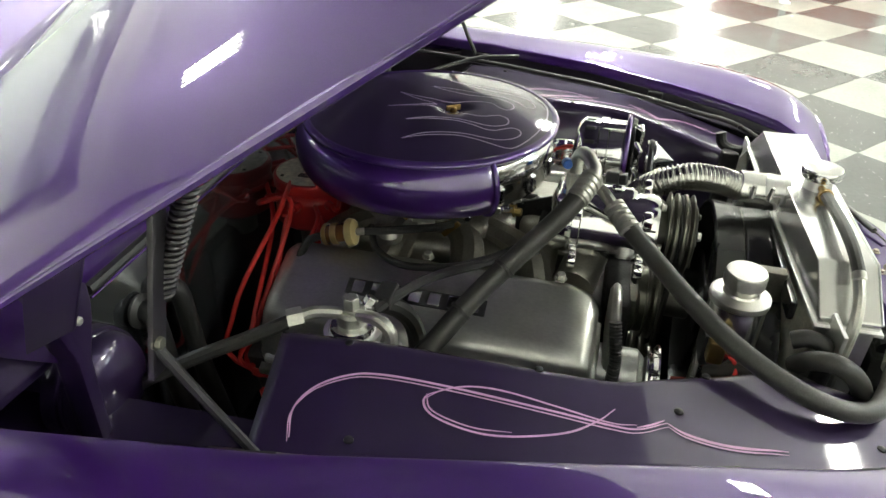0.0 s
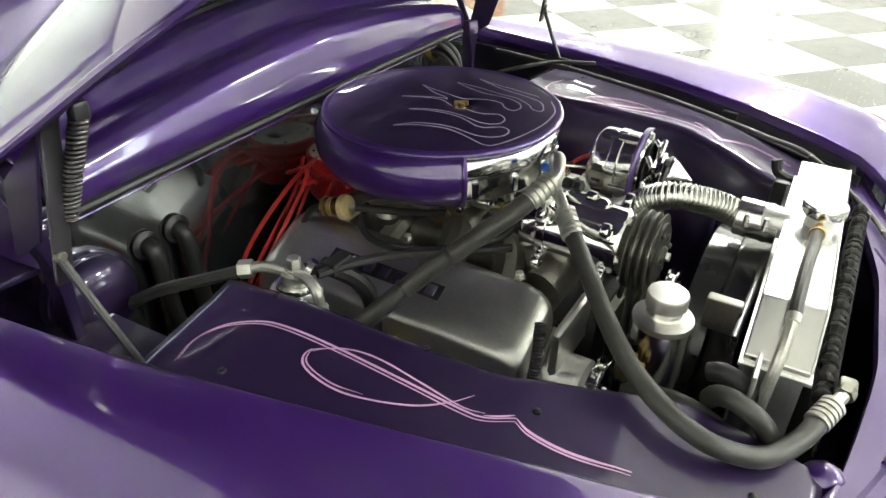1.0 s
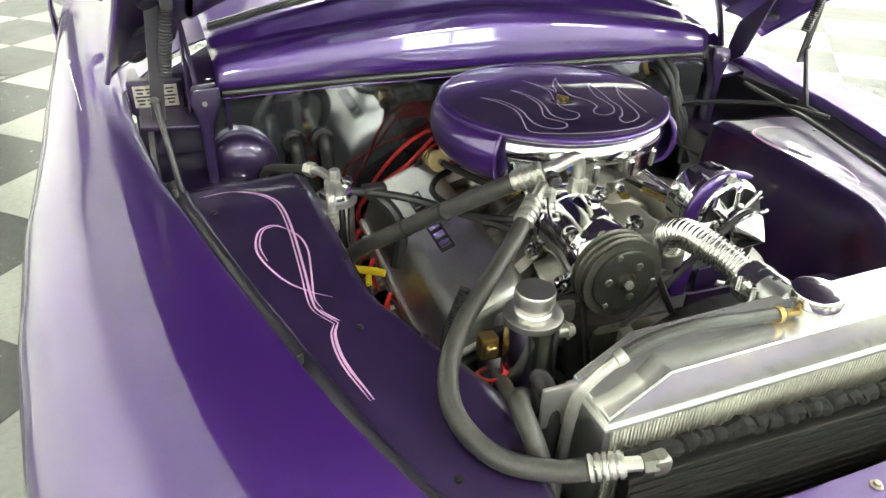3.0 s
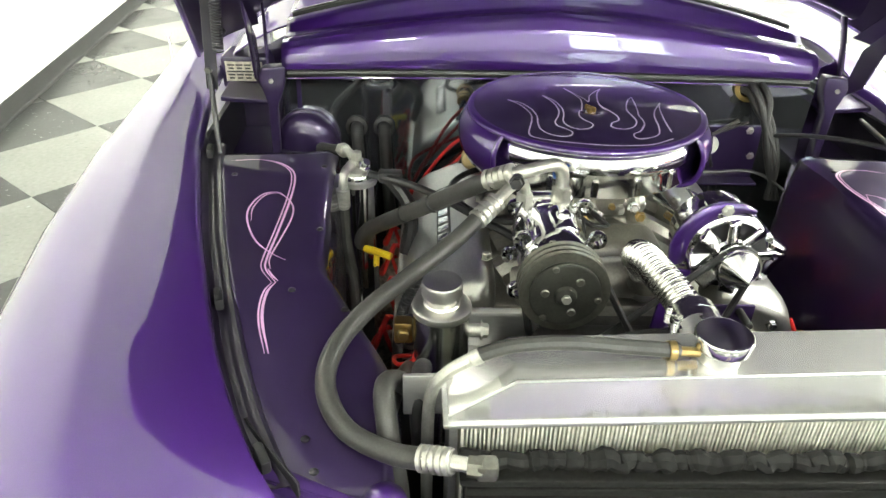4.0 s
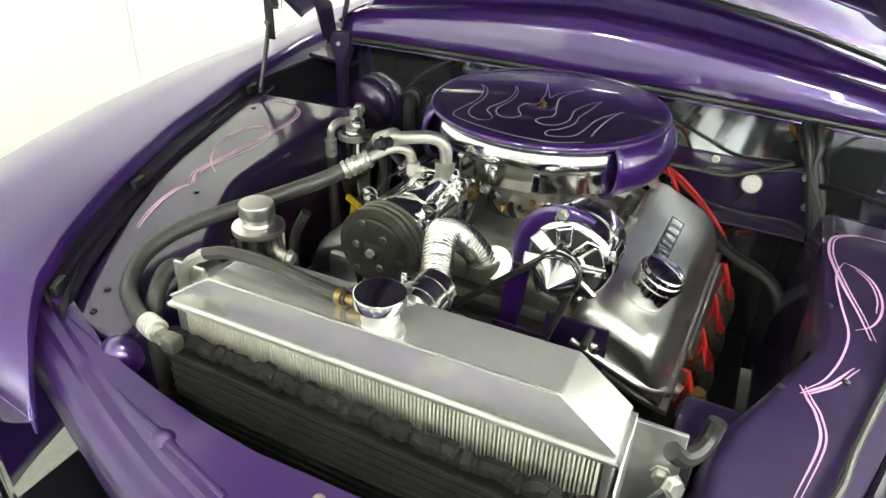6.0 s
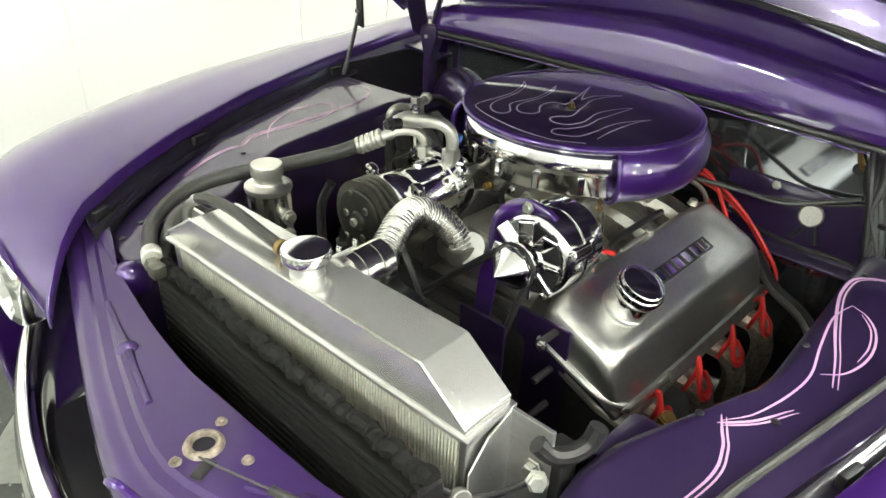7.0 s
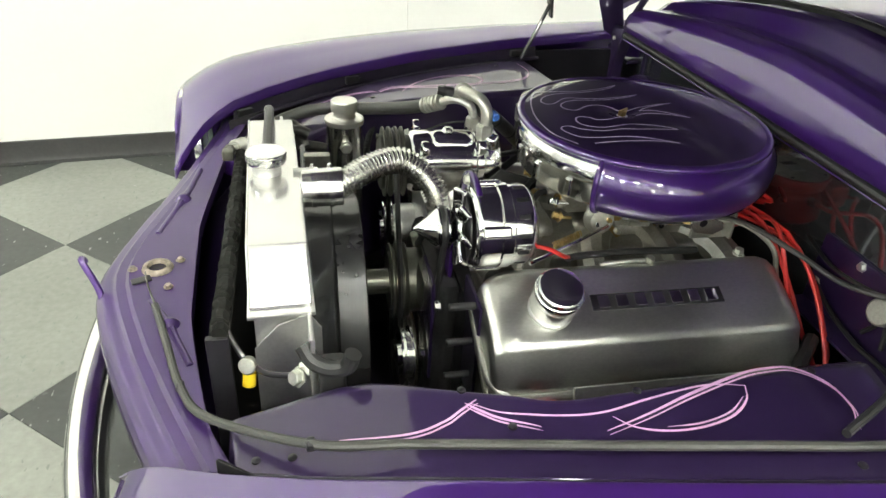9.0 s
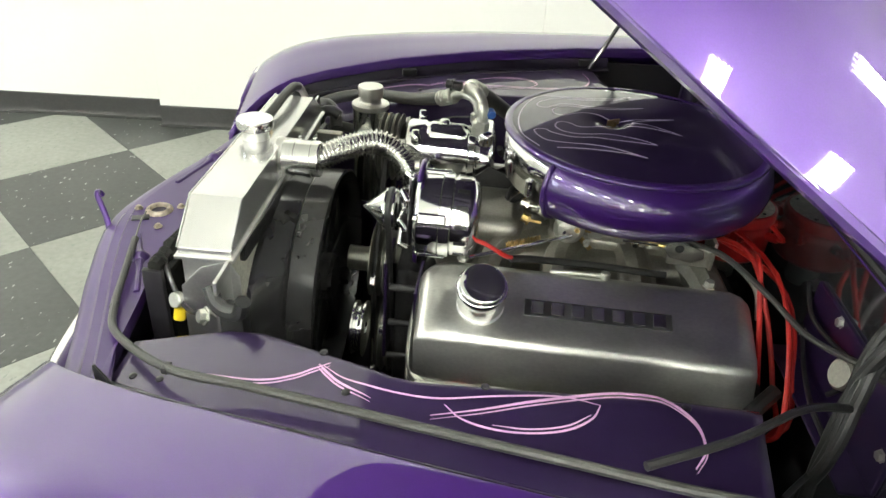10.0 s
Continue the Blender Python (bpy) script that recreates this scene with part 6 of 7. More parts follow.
def build_reservoir():
    c = (0.463, -0.267, 0)
    r = thing("power_steering_reservoir", (0.463, -0.267, 0.68), "polished aluminium canister reservoir with a stepped cap", "reservoir")
    part("canister", lathe([(0, 0.70), (0.034, 0.70), (0.037, 0.705), (0.037, 0.906), (0.034, 0.909)], c, segs=40), M_BRIGHT, r, "polished canister")
    part("collar", lathe([(0.034, 0.906), (0.0385, 0.907), (0.0395, 0.911), (0.0390, 0.916), (0.034, 0.919), (0.024, 0.920), (0.022, 0.923)], c, segs=40), M_SATIN, r, "turned collar")
    part("cap", lathe([(0.021, 0.920), (0.021, 0.930), (0.0255, 0.932), (0.0265, 0.935), (0.0265, 0.950), (0.0250, 0.953), (0, 0.954)], c, segs=40), M_SATIN, r, "turned cap")
    part("side_outlet", join(cyl(0.009, 0.028, (0.463, -0.232, 0.875), (0, 1, 0)), hexbolt(0.010, 0.010, (0.463, -0.215, 0.875), (0, 1, 0))), M_FITTING, r)
    part("bracket", box((0.012, 0.05, 0.05), (0.43, -0.292, 0.85), 0.004), M_BLACK, r)
    part("switch_body", join(box((0.022, 0.026, 0.034), (0.440, -0.318, 0.858), 0.004), cyl(0.008, 0.010, (0.452, -0.318, 0.862), (1, 0, 0))), M_BRASS, r, "small plated switch")
    part("red_lead", tube([(0.455, -0.300, 0.842), (0.472, -0.305, 0.830), (0.470, -0.325, 0.822), (0.44, -0.33, 0.81), (0.40, -0.30, 0.78)], 0.0030, 8), M_REDWIRE, r, "red wire")
    w = thing("reservoir_hose", (0.50, -0.30, 0.70), "black power-steering hose looping beside the radiator", "hose")
    part("hose", tube([(0.545, -0.300, 0.84), (0.555, -0.322, 0.868), (0.580, -0.335, 0.878), (0.615, -0.330, 0.850), (0.640, -0.318, 0.78), (0.64, -0.31, 0.66)], 0.013, 12), M_HOSE, w)
    part("elbow", tube([(0.535, -0.290, 0.872), (0.552, -0.292, 0.880), (0.575, -0.294, 0.872), (0.582, -0.294, 0.84), (0.58, -0.29, 0.76)], 0.012, 12), M_RUBBER, w, "black rubber elbow")
    part("low_hose", tube([(0.44, -0.30, 0.80), (0.50, -0.315, 0.83), (0.56, -0.33, 0.83), (0.62, -0.345, 0.80), (0.65, -0.34, 0.72)], 0.011, 12), M_HOSE, w)


def build_dryer():
    c = (-0.025, -0.425, 0)
    d = thing("receiver_dryer", (-0.025, -0.425, 0.62), "chrome receiver dryer canister with alloy hose unions", "receiver dryer")
    part("canister", lathe([(0, 0.63), (0.030, 0.63), (0.032, 0.64), (0.032, 0.872), (0.028, 0.880), (0, 0.882)], c, segs=36), M_CHROME, d, "chrome canister")
    part("collar", lathe([(0.030, 0.858), (0.038, 0.860), (0.038, 0.870), (0.031, 0.872)], c, segs=36), M_POLISHED, d)
    part("head", join(cyl(0.020, 0.022, (-0.025, -0.425, 0.880), (0, 0, 1), 0.004), hexbolt(0.011, 0.022, (-0.025, -0.425, 0.900)), cyl(0.008, 0.050, (-0.055, -0.435, 0.898), (0.9, 0.3, 0), 0.001)), M_FITTING, d, "alloy head with unions")
    part("sight_plug", hexbolt(0.009, 0.016, (-0.010, -0.410, 0.898), (0.4, 0.4, 0.8)), M_CHROME, d)
    part("outlet_pipe", tube([(-0.018, -0.430, 0.898), (0.012, -0.438, 0.904), (0.032, -0.444, 0.894), (0.036, -0.446, 0.868)], 0.0085, 10), M_FITTING, d, "bent alloy pipe")
    part("outlet_ferrule", crimp((0.036, -0.446, 0.874), (0.036, -0.446, 0.835), 0.013), M_FITTING, d, "crimped ferrule")
    part("outlet_hose", tube([(0.036, -0.446, 0.84), (0.036, -0.445, 0.76), (0.06, -0.43, 0.66), (0.14, -0.42, 0.55)], 0.011, 10), M_HOSE, d, "black hose")
    part("inlet_pipe", tube([(-0.03, -0.428, 0.896), (-0.065, -0.442, 0.902), (-0.085, -0.455, 0.898)], 0.0085, 10), M_FITTING, d, "alloy pipe")
    part("inlet_nut", lathe([(0, 0), (0.014, 0), (0.014, 0.020), (0, 0.020)], (-0.080, -0.452, 0.899), (-0.7, -0.4, -0.1), 6), M_FITTING, d)
    part("inlet_hose", tube([(-0.092, -0.460, 0.896), (-0.14, -0.49, 0.880), (-0.20, -0.52, 0.858), (-0.26, -0.53, 0.82), (-0.34, -0.53, 0.76)], 0.0095, 10), M_HOSE, d, "black hose to the firewall")
    part("clamp", box((0.05, 0.012, 0.02), (-0.03, -0.466, 0.80), 0.003), M_BLACK, d)


def build_fuel_filter():
    f = thing("fuel_filter", (-0.13, -0.20, 0.86), "dark amber glass fuel filter with brass and cream ends", "fuel filter")
    a, b = Vector((-0.158, -0.202, 0.862)), Vector((-0.098, -0.198, 0.876))
    d = (b - a).normalized()
    part("glass", lathe([(0, 0.006), (0.0165, 0.006), (0.0165, 0.045), (0, 0.045)], a, d, 28), M_AMBER, f, "amber glass bowl")
    part("end_cap", lathe([(0, 0), (0.014, 0), (0.018, 0.003), (0.018, 0.009), (0, 0.010)], a, d, 28), M_BRASS, f, "brass end")
    part("band", lathe([(0.0166, 0.016), (0.0176, 0.017), (0.0176, 0.026), (0.0166, 0.027)], a, d, 28), M_BRASS, f, "brass band")
    part("end_cap", lathe([(0, 0.042), (0.022, 0.043), (0.023, 0.047), (0.021, 0.054), (0.012, 0.057), (0, 0.057)], a, d, 28), M_CREAM, f, "cream flanged end")
    part("spigot", cyl(0.006, 0.018, b - d * 0.006, d), M_FITTING, f)
    part("fuel_line", tube([b + d * 0.008, b + Vector((0.05, 0.02, 0.0)), b + Vector((0.10, 0.06, -0.01)), b + Vector((0.13, 0.10, -0.02))], 0.007, 10), M_RUBBER, f, "black fuel line")
    part("fuel_line", tube([a, a + Vector((-0.03, -0.01, -0.02)), a + Vector((-0.05, -0.03, -0.10)), a + Vector((-0.04, -0.02, -0.2))], 0.007, 10), M_RUBBER, f, "black fuel line")


def build_distributor():
    c = Vector((-0.248, -0.035, -0.020))
    d = thing("distributor", (-0.248, -0.035, 0.73), "red distributor cap with a bunch of red leads", "distributor")
    part("stem", cyl(0.03, 0.10, (c.x, c.y, 0.74)), M_CASTALU, d)
    part("cap", lathe([(0.0, 0.815), (0.064, 0.815), (0.070, 0.822), (0.070, 0.866), (0.066, 0.876), (0.060, 0.880), (0.060, 0.888), (0.0, 0.889)], c, segs=36), M_RED, d, "red plastic cap")
    part("coil_cover", lathe([(0.066, 0.886), (0.070, 0.888), (0.0705, 0.902), (0.068, 0.906), (0.064, 0.9072)], c, segs=44), M_RED, d, "red rim of the coil cover")
    part("coil_plate", lathe([(0.0, 0.9065), (0.064, 0.9065), (0.0645, 0.900)], c, segs=44), M_WHITEPLATE, d, "pale coil cover plate")
    for a in (40, 130, 220, 310):
        part("cover_screw", cyl(0.0035, 0.0025, (c.x + 0.055 * math.cos(radians(a)), c.y + 0.055 * math.sin(radians(a)), c.z + 0.906)), M_DARKPRINT, d)
    part("print_panel", box((0.030, 0.024, 0.0012), (c.x, c.y, c.z + 0.9072)), M_FITTING, d)
    for a in range(4):
        part("print_bar", box((0.030, 0.002, 0.0008), (c.x, c.y - 0.018 - 0.004 * a, c.z + 0.9070)), M_DARKPRINT, d)
    part("side_box", box((0.04, 0.05, 0.045), (c.x + 0.045, c.y + 0.060, 0.862), 0.006), M_RED, d, "red plastic terminal block")
    rnd = random.Random(4)
    for k in range(8):
        t = 2 * math.pi * k / 8
        tip = c + Vector((0.067 * math.cos(t), 0.067 * math.sin(t), 0.868))
        part("tower", cyl(0.008, 0.024, tip, (math.cos(t), math.sin(t), 0.15)), M_RED, d)
        s = -1 if k in (3, 4, 5, 6) else 1
        j = (0, 1, 3, 0, 1, 2, 3, 2)[k]
        x = 0.205 - 0.125 * j
        out = tip + Vector((0.040 * math.cos(t) * (0.5 if math.cos(t) < 0 else 1), 0.045 * math.sin(t) + s * 0.015, 0.006 + 0.012 * rnd.random()))
        mid = Vector((-0.285 + 0.06 * rnd.random(), s * (0.11 + 0.09 * rnd.random()), 0.83 + 0.06 * rnd.random()))
        low = Vector((-0.285 + 0.05 * rnd.random(), s * (0.25 + 0.08 * rnd.random()), 0.72 + 0.05 * rnd.random()))
        run = Vector((x - 0.03, s * 0.325, 0.664))
        part("spark_lead", tube([tip + Vector((0.016 * math.cos(t), 0.016 * math.sin(t), 0.003)), out, mid, low, Vector((-0.24, s * 0.335, 0.668)), run, Vector((x - 0.012, s * 0.345, 0.694)), Vector((x, s * 0.356, 0.705)), Vector((x + 0.010, s * 0.362, 0.685)), Vector((x + 0.012, s * 0.350, 0.640))], 0.0042, 8, 6), M_REDWIRE, d, "red spark plug lead")
    for k in range(5):
        part("spark_lead", tube([c + Vector((0.03, -0.065, 0.870)), c + Vector((0.045 + 0.008 * k, -0.090 - 0.008 * k, 0.878 - 0.008 * k)), c + Vector((0.060 + 0.006 * k, -0.125 - 0.010 * k, 0.875 - 0.01 * k)), c + Vector((0.045 + 0.012 * k, -0.165 - 0.008 * k, 0.825)), c + Vector((0.03, -0.20 - 0.02 * k, 0.73))], 0.0040, 8, 6), M_REDWIRE, d, "red spark plug lead")
    for s in (-1, 1):
        for k in range(4):
            x = 0.205 - 0.125 * k
            part("plug_boot", tube([(x + 0.004, s * 0.356, 0.712), (x + 0.010, s * 0.366, 0.690), (x + 0.016, s * 0.378, 0.655), (x + 0.004, s * 0.384, 0.640), (x - 0.022, s * 0.376, 0.644), (x - 0.042, s * 0.356, 0.650)], lambda f: 0.0048 + 0.0028 * min(1.0, max(0.0, (f - 0.45) * 6)), 10, 6), M_REDWIRE, d, "bent red plug boot")
    loom = thing("lead_separator", (0.0, 0.352, 0.70), "pale metal strip holding the spark leads", "lead holder")
    part("strip", box((0.30, 0.006, 0.022), (0.02, 0.352, 0.716), 0.002, 2, (20, 0, 0)), M_FITTING, loom)
    part("stay", box((0.012, 0.03, 0.006), (-0.09, 0.340, 0.704), 0.001), M_FITTING, loom)
    part("stay", box((0.012, 0.03, 0.006), (0.12, 0.340, 0.704), 0.001), M_FITTING, loom)


def build_firewall_items():
    b = thing("blower_housing", (-0.34, -0.566, 0.79), "glossy purple blower motor dome on the firewall, darkened for the hood's shadow", "blower")
    at, d = (-0.330, -0.566, 0.828), (1, -0.02, 0.03)
    # dome and rims take the darkened purple, with the hood's shadow in its colour
    part("dome", lathe([(0, 0.060), (0.022, 0.0588), (0.036, 0.056), (0.040, 0.052), (0.044, 0.0530), (0.056, 0.047), (0.064, 0.038), (0.0675, 0.030), (0.0685, 0.018), (0.0685, 0.0)], at, d, 56), M_PURPLE_DARK_SHADED, b, "purple dome", smooth=60)
    part("rim", lathe([(0.0685, 0.020), (0.072, 0.019), (0.074, 0.014), (0.074, 0.0)], at, d, 56), M_PURPLE_DARK_SHADED, b)
    part("rim", lathe([(0.0684, 0.027), (0.0700, 0.0265), (0.0700, 0.0235), (0.0684, 0.023)], at, d, 56), M_PURPLE_DARK_SHADED, b)
    h = thing("heater_hoses", (-0.34, -0.43, 0.78), "pair of thick black hoses through the firewall", "hose")
    for y in (-0.455, -0.392):
        part("hose", tube([(-0.326, y, 0.858), (-0.312, y + 0.001, 0.857), (-0.303, y + 0.002, 0.842), (-0.300, y + 0.004, 0.800), (-0.294, y + 0.008, 0.71), (-0.27, y + 0.02, 0.55)], 0.0145, 12), M_RUBBER, h)
        part("grommet", lathe([(0.016, 0), (0.024, 0.002), (0.025, 0.007), (0.017, 0.012)], (-0.326, y, 0.858), (1, 0, 0.05), 24), M_RUBBER, h)
    v = thing("vacuum_pod", (-0.30, 0.36, 0.80), "round silver pod on a purple bracket", "vacuum pod")
    part("pod", lathe([(0, 0.012), (0.019, 0.012), (0.022, 0.009), (0.0225, 0.0), (0.019, -0.004), (0, -0.004)], (-0.308, 0.359, 0.832), (0.95, 0.15, 0.25), 32), M_CASTALU, v, "dished silver disc")
    part("stem", join(tube([(-0.314, 0.358, 0.828), (-0.314, 0.350, 0.80), (-0.312, 0.335, 0.775)], 0.004, 8), tube([(-0.314, 0.362, 0.828), (-0.314, 0.372, 0.80), (-0.310, 0.380, 0.775)], 0.004, 8)), M_RUBBER, v)
    br = thing("firewall_bracket", (-0.34, 0.30, 0.74), "dark purple steel plate bolted to the firewall", "bracket")
    part("plate", box((0.010, 0.30, 0.13), (-0.325, 0.335, 0.808), 0.004), M_PURPLE_DARK_SHADED, br)
    part("shelf", box((0.045, 0.30, 0.006), (-0.305, 0.335, 0.742), 0.002), M_PURPLE_DARK_SHADED, br)
    for y, z in ((0.280, 0.863), (0.455, 0.862), (0.470, 0.800), (0.205, 0.785)):
        part("bolt", hexbolt(0.007, 0.007, (-0.321, y, z), (1, 0, 0)), M_FITTING, br)
    w = thing("wiring_bundle", (-0.33, 0.44, 0.85), "thick bundle of black cables through a grommet", "cable bundle")
    part("grommet", lathe([(0.026, 0), (0.035, 0.001), (0.036, 0.008), (0.027, 0.013)], (-0.328, 0.432, 0.966), (1, 0, 0.05), 28), M_BRASS, w, "brass-coloured grommet")
    for k, (dy, dz) in enumerate(((0, 0), (0.012, 0.010), (-0.010, 0.010), (0.012, -0.010), (-0.010, -0.010))):
        part("cable", tube([(-0.330, 0.432 + dy, 0.966 + dz), (-0.298, 0.436 + dy, 0.964 + dz), (-0.272, 0.448 + dy * 0.9, 0.936 + dz), (-0.258, 0.468 - dz * 0.9, 0.885 + dz * 0.5), (-0.245, 0.488 - dy * 0.8, 0.815), (-0.23, 0.500 + dy, 0.73)], 0.0080, 10), M_RUBBER, w)
    part("side_plug", cyl(0.011, 0.006, (-0.330, 0.405, 0.936), (1, 0, 0)), M_RUBBER, w, "black blanking plug")
    part("branch", tube([(-0.27, 0.47, 0.87), (-0.18, 0.52, 0.905), (-0.08, 0.60, 0.925), (0.02, 0.652, 0.925)], 0.005, 8), M_RUBBER, w)
    k = thing("kickdown_cable", (-0.2, 0.2, 0.84), "grey cable from the carburettor to the firewall", "cable")
    part("cable", tube([(-0.13, 0.118, 0.878), (-0.18, 0.16, 0.882), (-0.23, 0.24, 0.868), (-0.27, 0.32, 0.856), (-0.325, 0.425, 0.884)], 0.0045, 8), M_HOSE, k)
    part("cable", tube([(-0.15, 0.12, 0.872), (-0.19, 0.15, 0.872), (-0.235, 0.175, 0.84), (-0.25, 0.19, 0.79)], 0.0045, 8), M_FITTING, k, "pale steel pipe")
    v2 = thing("vacuum_lines", (-0.2, 0.3, 0.76), "thin black lines across the rear of the bay", "cable")
    part("line", tube([(-0.32, 0.19, 0.79), (-0.30, 0.27, 0.775), (-0.28, 0.36, 0.775), (-0.26, 0.46, 0.785), (-0.2, 0.52, 0.76)], 0.004, 8), M_RUBBER, v2)
    part("line", tube([(-0.33, 0.14, 0.84), (-0.30, 0.25, 0.842), (-0.31, 0.36, 0.855), (-0.33, 0.45, 0.88)], 0.0035, 8), M_RUBBER, v2)
    part("line", tube([(-0.26, 0.30, 0.74), (-0.20, 0.36, 0.72), (-0.15, 0.45, 0.70), (-0.12, 0.50, 0.60)], 0.012, 8), M_RUBBER, v2)
    a = thing("valve_cover_lines", (0.0, -0.3, 0.84), "black rubber lines crossing above the valve cover", "cable")
    part("line", tube([(-0.09, -0.165, 0.868), (-0.06, -0.22, 0.860), (0.00, -0.245, 0.858), (0.09, -0.215, 0.862), (0.17, -0.15, 0.880), (0.185, -0.11, 0.91)], 0.006, 8), M_RUBBER, a)
    part("line", tube([(-0.005, -0.40, 0.885), (0.02, -0.34, 0.882), (0.05, -0.27, 0.868), (0.12, -0.19, 0.856), (0.18, -0.13, 0.850)], 0.0075, 8), M_RUBBER, a)
    part("connector", box((0.025, 0.045, 0.022), (0.0, -0.36, 0.884), 0.005), M_RUBBER, a)
    part("elbow", tube([(-0.02, -0.37, 0.88), (0.01, -0.33, 0.84), (0.03, -0.32, 0.80), (0.04, -0.33, 0.74)], 0.014, 10), M_RUBBER, a)
    d = thing("dipstick", (0.042, -0.385, 0.60), "dipstick with a yellow T-handle", "dipstick")
    part("handle", join(tube([(0.030, -0.410, 0.742), (0.046, -0.384, 0.744), (0.060, -0.358, 0.742)], 0.0075, 8), tube([(0.044, -0.386, 0.744), (0.05, -0.388, 0.715)], 0.006, 8, curved=False)), M_YELLOW, d, "yellow plastic T-handle")
    part("tube", tube([(0.05, -0.388, 0.72), (0.07, -0.38, 0.62), (0.10, -0.33, 0.50)], 0.005, 8), M_BLACK, d)
    l = thing("loom_conduit", (0.3, -0.36, 0.7), "ribbed black wiring conduit beside the valve cover", "conduit")
    part("conduit", tube([(0.31, -0.30, 0.86), (0.318, -0.325, 0.80), (0.31, -0.335, 0.70), (0.29, -0.335, 0.60)], 0.008, 10, ribs=(0.005, 0.0015)), M_RUBBER, l)
    part("conduit", tube([(0.355, -0.442, 0.855), (0.385, -0.415, 0.845), (0.405, -0.385, 0.815), (0.41, -0.37, 0.75)], 0.007, 10, ribs=(0.005, 0.0015)), M_RUBBER, l)
    cr = thing("hose_cradle", (0.52, 0.40, 0.82), "black rubber-covered cradle beside the radiator", "bracket")
    part("cradle", tube([(0.560, 0.375, 0.868), (0.548, 0.388, 0.852), (0.528, 0.400, 0.848), (0.508, 0.408, 0.856), (0.500, 0.412, 0.878)], 0.011, 10), M_RUBBER, cr)
    part("stem", box((0.035, 0.03, 0.14), (0.525, 0.385, 0.78), 0.006), M_RUBBER, cr)
    bx = thing("washer_box", (0.34, 0.38, 0.5), "dark purple box low in the bay", "box")
    part("body", box((0.12, 0.09, 0.24), (0.36, 0.405, 0.63), 0.02), M_PURPLE_DARK_SHADED, bx)
    un = thing("brass_unions", (0.22, 0.38, 0.62), "brass and steel pipe unions beside the engine", "pipe fitting")
    part("union", join(cyl(0.010, 0.05, (0.21, 0.372, 0.64), (0.2, 0.2, 1)), lathe([(0, 0), (0.014, 0), (0.014, 0.018), (0, 0.018)], (0.214, 0.377, 0.665), (0.2, 0.2, 1), 6)), M_BRASS, un)
    part("union", join(cyl(0.007, 0.06, (0.25, 0.385, 0.62), (-0.1, 0.1, 1)), lathe([(0, 0), (0.011, 0), (0.011, 0.016), (0, 0.016)], (0.247, 0.388, 0.655), (-0.1, 0.1, 1), 6)), M_FITTING, un)


def build_belts():
    p = thing("pulley_set", (0.38, 0, 0.45), "dark belt pulleys on the engine's nose", "pulley")
    part("crank_pulley", pulley(0.085, (0.345, 0, 0.535), (1, 0, 0), 0.045, 3), M_PULLEY, p)
    part("pump_pulley", pulley(0.070, (0.372, 0, 0.70), (1, 0, 0), 0.030, 2), M_PULLEY, p)
    part("steering_pulley", pulley(0.062, (0.372, -0.215, 0.69), (1, 0, 0), 0.020, 1), M_CHROME, p, "chrome pulley")
    part("idler", pulley(0.05, (0.385, 0.165, 0.66), (1, 0, 0), 0.02, 1), M_CHROME, p, "chrome pulley")
    part("steering_pump", cyl(0.05, 0.09, (0.28, -0.215, 0.69), (1, 0, 0), 0.01), M_POLISHED, p, "polished steering pump")
    part("pump_bracket", box((0.02, 0.14, 0.09), (0.315, -0.18, 0.76), 0.012), M_POLISHED, p)
    b = thing("drive_belt", (0.38, 0, 0.5), "black rubber drive belts on the pulleys", "belt")

    def belt(x, circles):
        pts = []
        for (y, z, r, a0, a1) in circles:
            for k in range(9):
                t = radians(a0 + (a1 - a0) * k / 8)
                pts.append((x, y + r * math.cos(t), z + r * math.sin(t)))
        pts.append(pts[0])
        return tube(pts, 0.0055, 6, curved=False)
    part("belt", belt(0.346, [(0.165, 0.905, 0.030, 130, -40), (0.0, 0.535, 0.082, -20, -160), (0.0, 0.70, 0.066, 170, 120)]), M_RUBBER, b)
    part("belt", belt(0.389, [(-0.096, 0.897, 0.056, 20, 190), (0.0, 0.535, 0.082, 200, 340), (0.0, 0.70, 0.066, -10, 30)]), M_RUBBER, b)


def build_release_cable():
    c = thing("hood_release_cable", (0.4, 0.56, 0.85), "black hood release cable along the fender lip", "cable")
    pts = [(0.800, 0.085, 0.802), (0.790, 0.125, 0.806), (0.770, 0.185, 0.808), (0.742, 0.275, 0.806), (0.715, 0.360, 0.804), (0.675, 0.428, 0.812)]
    for x in (0.58, 0.48, 0.36, 0.24, 0.12, 0.0, -0.12, -0.24):
        y, z = lip(x)
        pts.append(BODY @ Vector((x, y - 0.068, z - 0.027)))
    part("sheath", tube(pts[2:], 0.0056, 10), M_HOSE, c)
    part("inner_wire", tube(pts[:3], 0.0014, 6), M_PULLEY, c, "bare steel wire")
    for q in (pts[4], pts[6]):
        part("cable_clip", box((0.010, 0.016, 0.010), q, 0.003), M_BLACK, c)


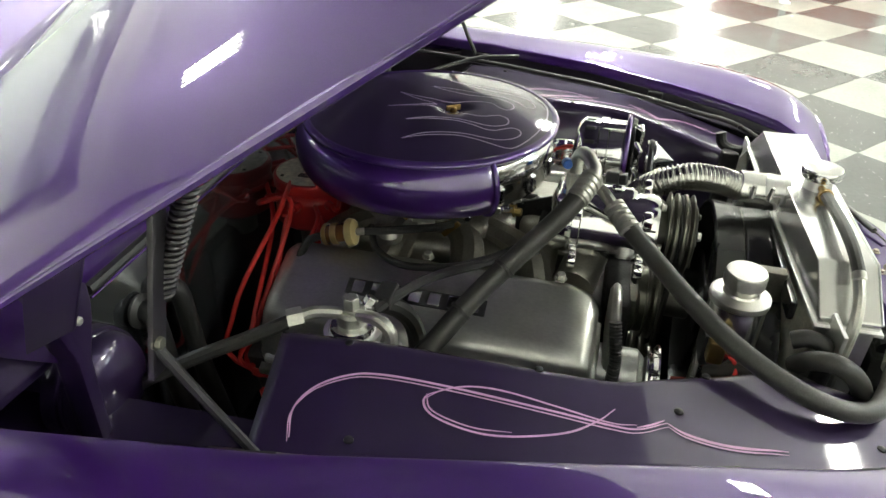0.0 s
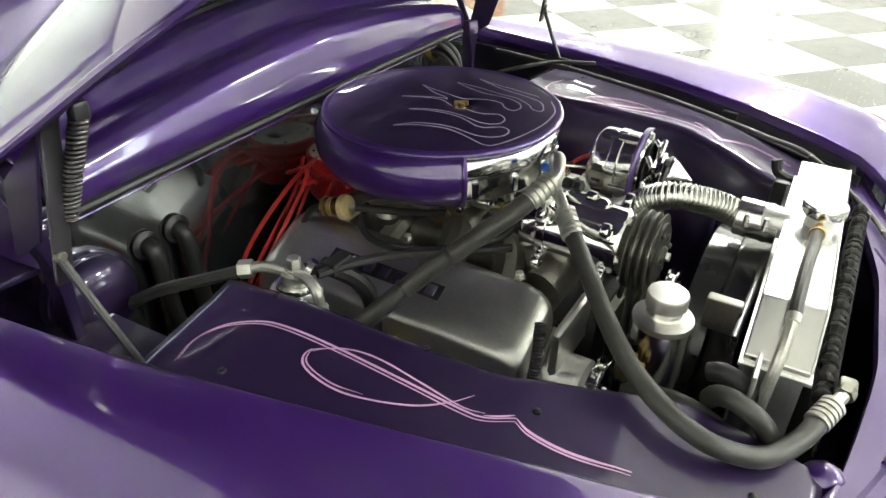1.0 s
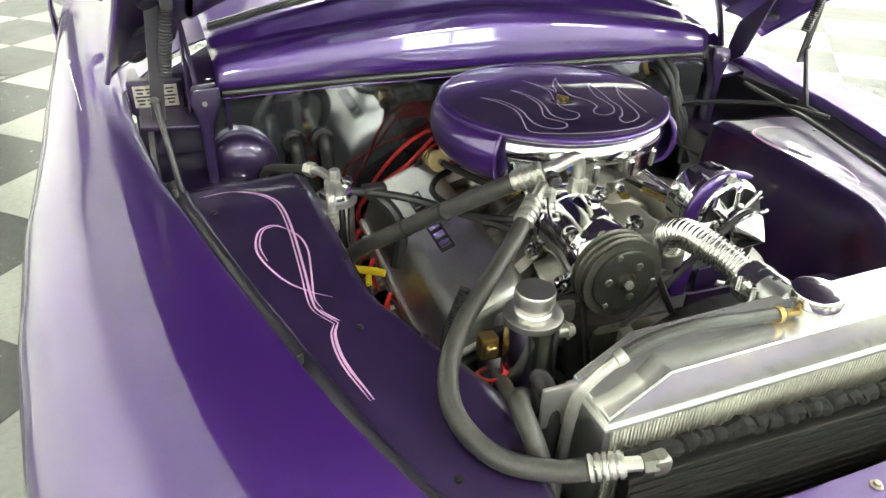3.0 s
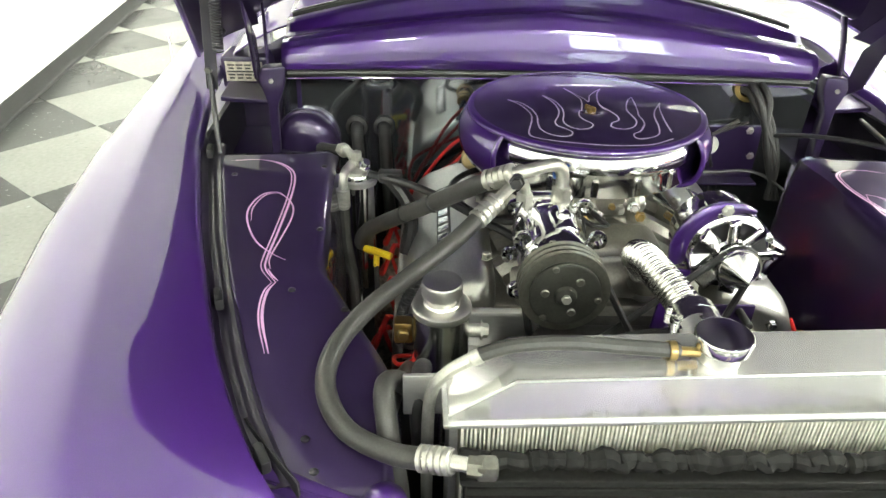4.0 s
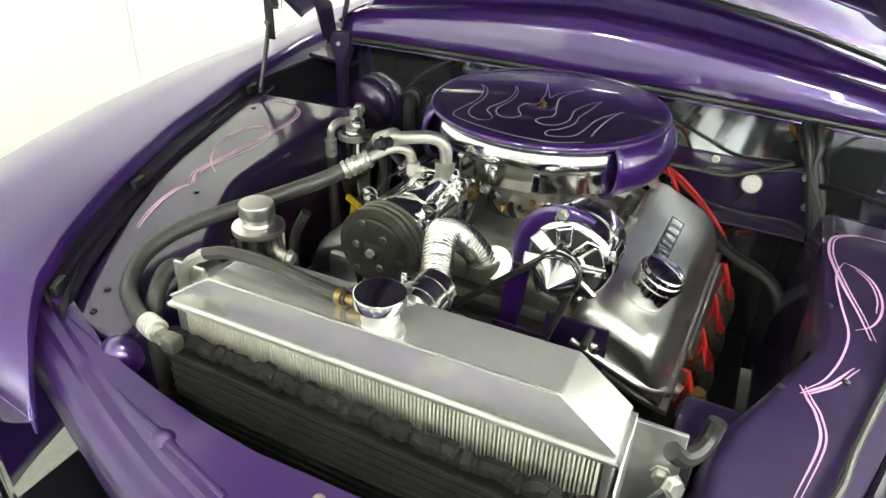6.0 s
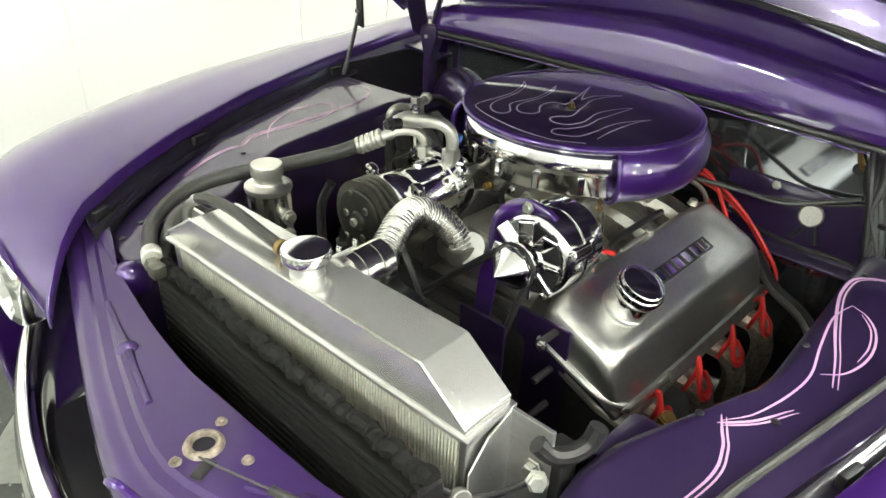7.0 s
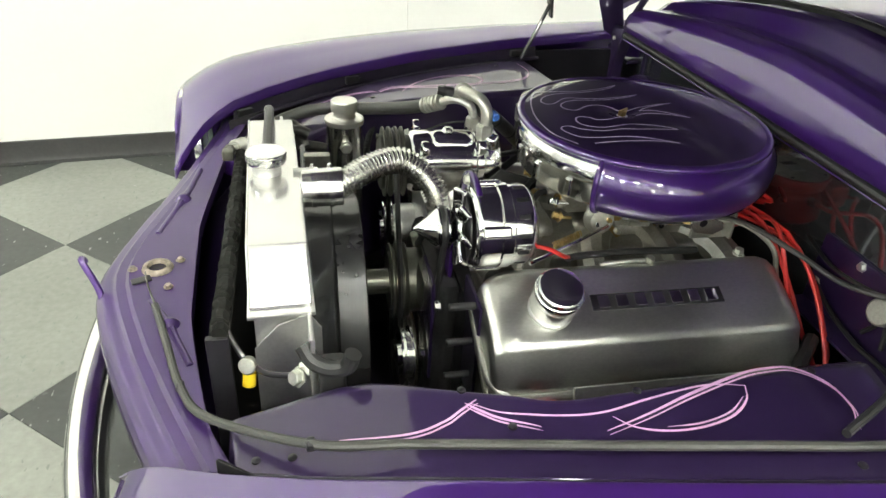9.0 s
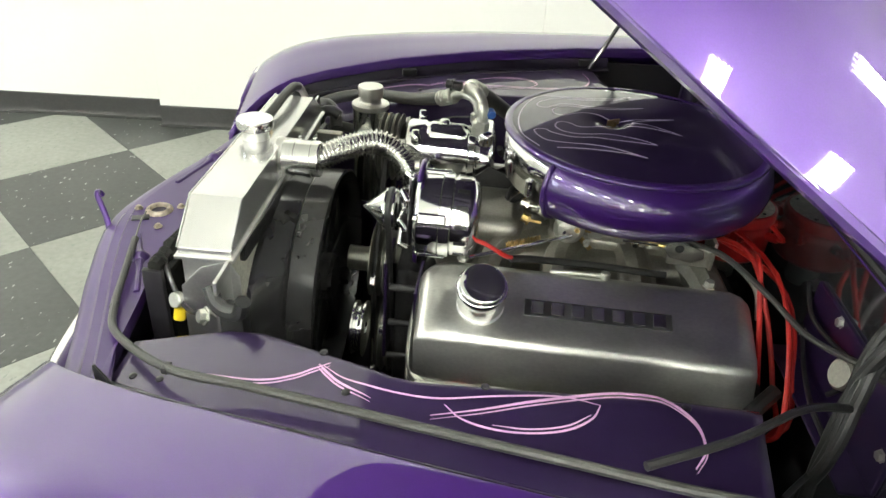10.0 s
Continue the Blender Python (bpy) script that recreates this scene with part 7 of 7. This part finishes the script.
def build_antenna():
    base = Vector((-0.305, -0.846, 0.9625))
    a = thing("antenna", base, "retracted chrome antenna in a frenched oval socket", "antenna")
    ring = lathe([(0.017, 0.000), (0.021, 0.003), (0.0225, 0.001), (0.023, -0.006)], (0, 0, 0), (0, 0, 1), 36)
    dish = lathe([(0.0, -0.0005), (0.010, 0.0), (0.017, 0.001), (0.0175, -0.006)], (0, 0, 0), (0, 0, 1), 36)
    lay = Matrix.Translation(base) @ pose(0, 0, 0, 6, 2, 24) @ Matrix.Diagonal((1.5, 0.62, 1, 1))
    for bm, n, m in ((ring, "socket_rim", M_PURPLE), (dish, "socket", M_BLACK)):
        bmesh.ops.transform(bm, matrix=lay, verts=bm.verts)
        part(n, bm, m, a, smooth=60)
    part("mast", tube([base + Vector((-0.004, 0, -0.002)), base + Vector((-0.020, -0.004, 0.095))], 0.0009, 8, curved=False), M_BRIGHT, a)
    part("sleeve", tube([base + Vector((-0.015, -0.003, 0.066)), base + Vector((-0.020, -0.004, 0.095))], 0.0018, 10, curved=False), M_BRIGHT, a)
    part("tip", lathe([(0, -0.005), (0.0035, -0.0035), (0.005, 0), (0.0035, 0.0035), (0, 0.005)], base + Vector((-0.0208, -0.0042, 0.099)), (0, 0, 1), 16), M_HOUSING, a, smooth=60)


def build_extras():
    s = thing("service_sticker", (-0.38, -0.72, 0.93), "worn printed paper sticker on the hinge box", "sticker")
    part("box", box((0.10, 0.11, 0.075), (-0.445, -0.715, 0.958), 0.008), M_PURPLE_DARK_SHADED, s, "dark purple box")
    part("paper", box((0.002, 0.085, 0.045), (-0.393, -0.716, 0.962), 0.0006), M_WHITEPLATE, s)
    for r in range(5):
        for q in range(4):
            part("print_bar", box((0.001, 0.012 + 0.004 * ((r * 7 + q * 3) % 3), 0.0035), (-0.3918, -0.745 + 0.019 * q, 0.947 + 0.0075 * r)), M_DARKPRINT, s)


build_engine_block()
build_manifold()
build_carburettor()
build_air_cleaner()
build_valve_cover(1)
build_valve_cover(-1)
build_alternator()
build_compressor()
build_ac_hoses()
build_radiator()
build_condenser()
build_upper_hose()
build_reservoir()
build_dryer()
build_fuel_filter()
build_distributor()
build_firewall_items()
build_belts()
build_release_cable()
build_antenna()
build_extras()
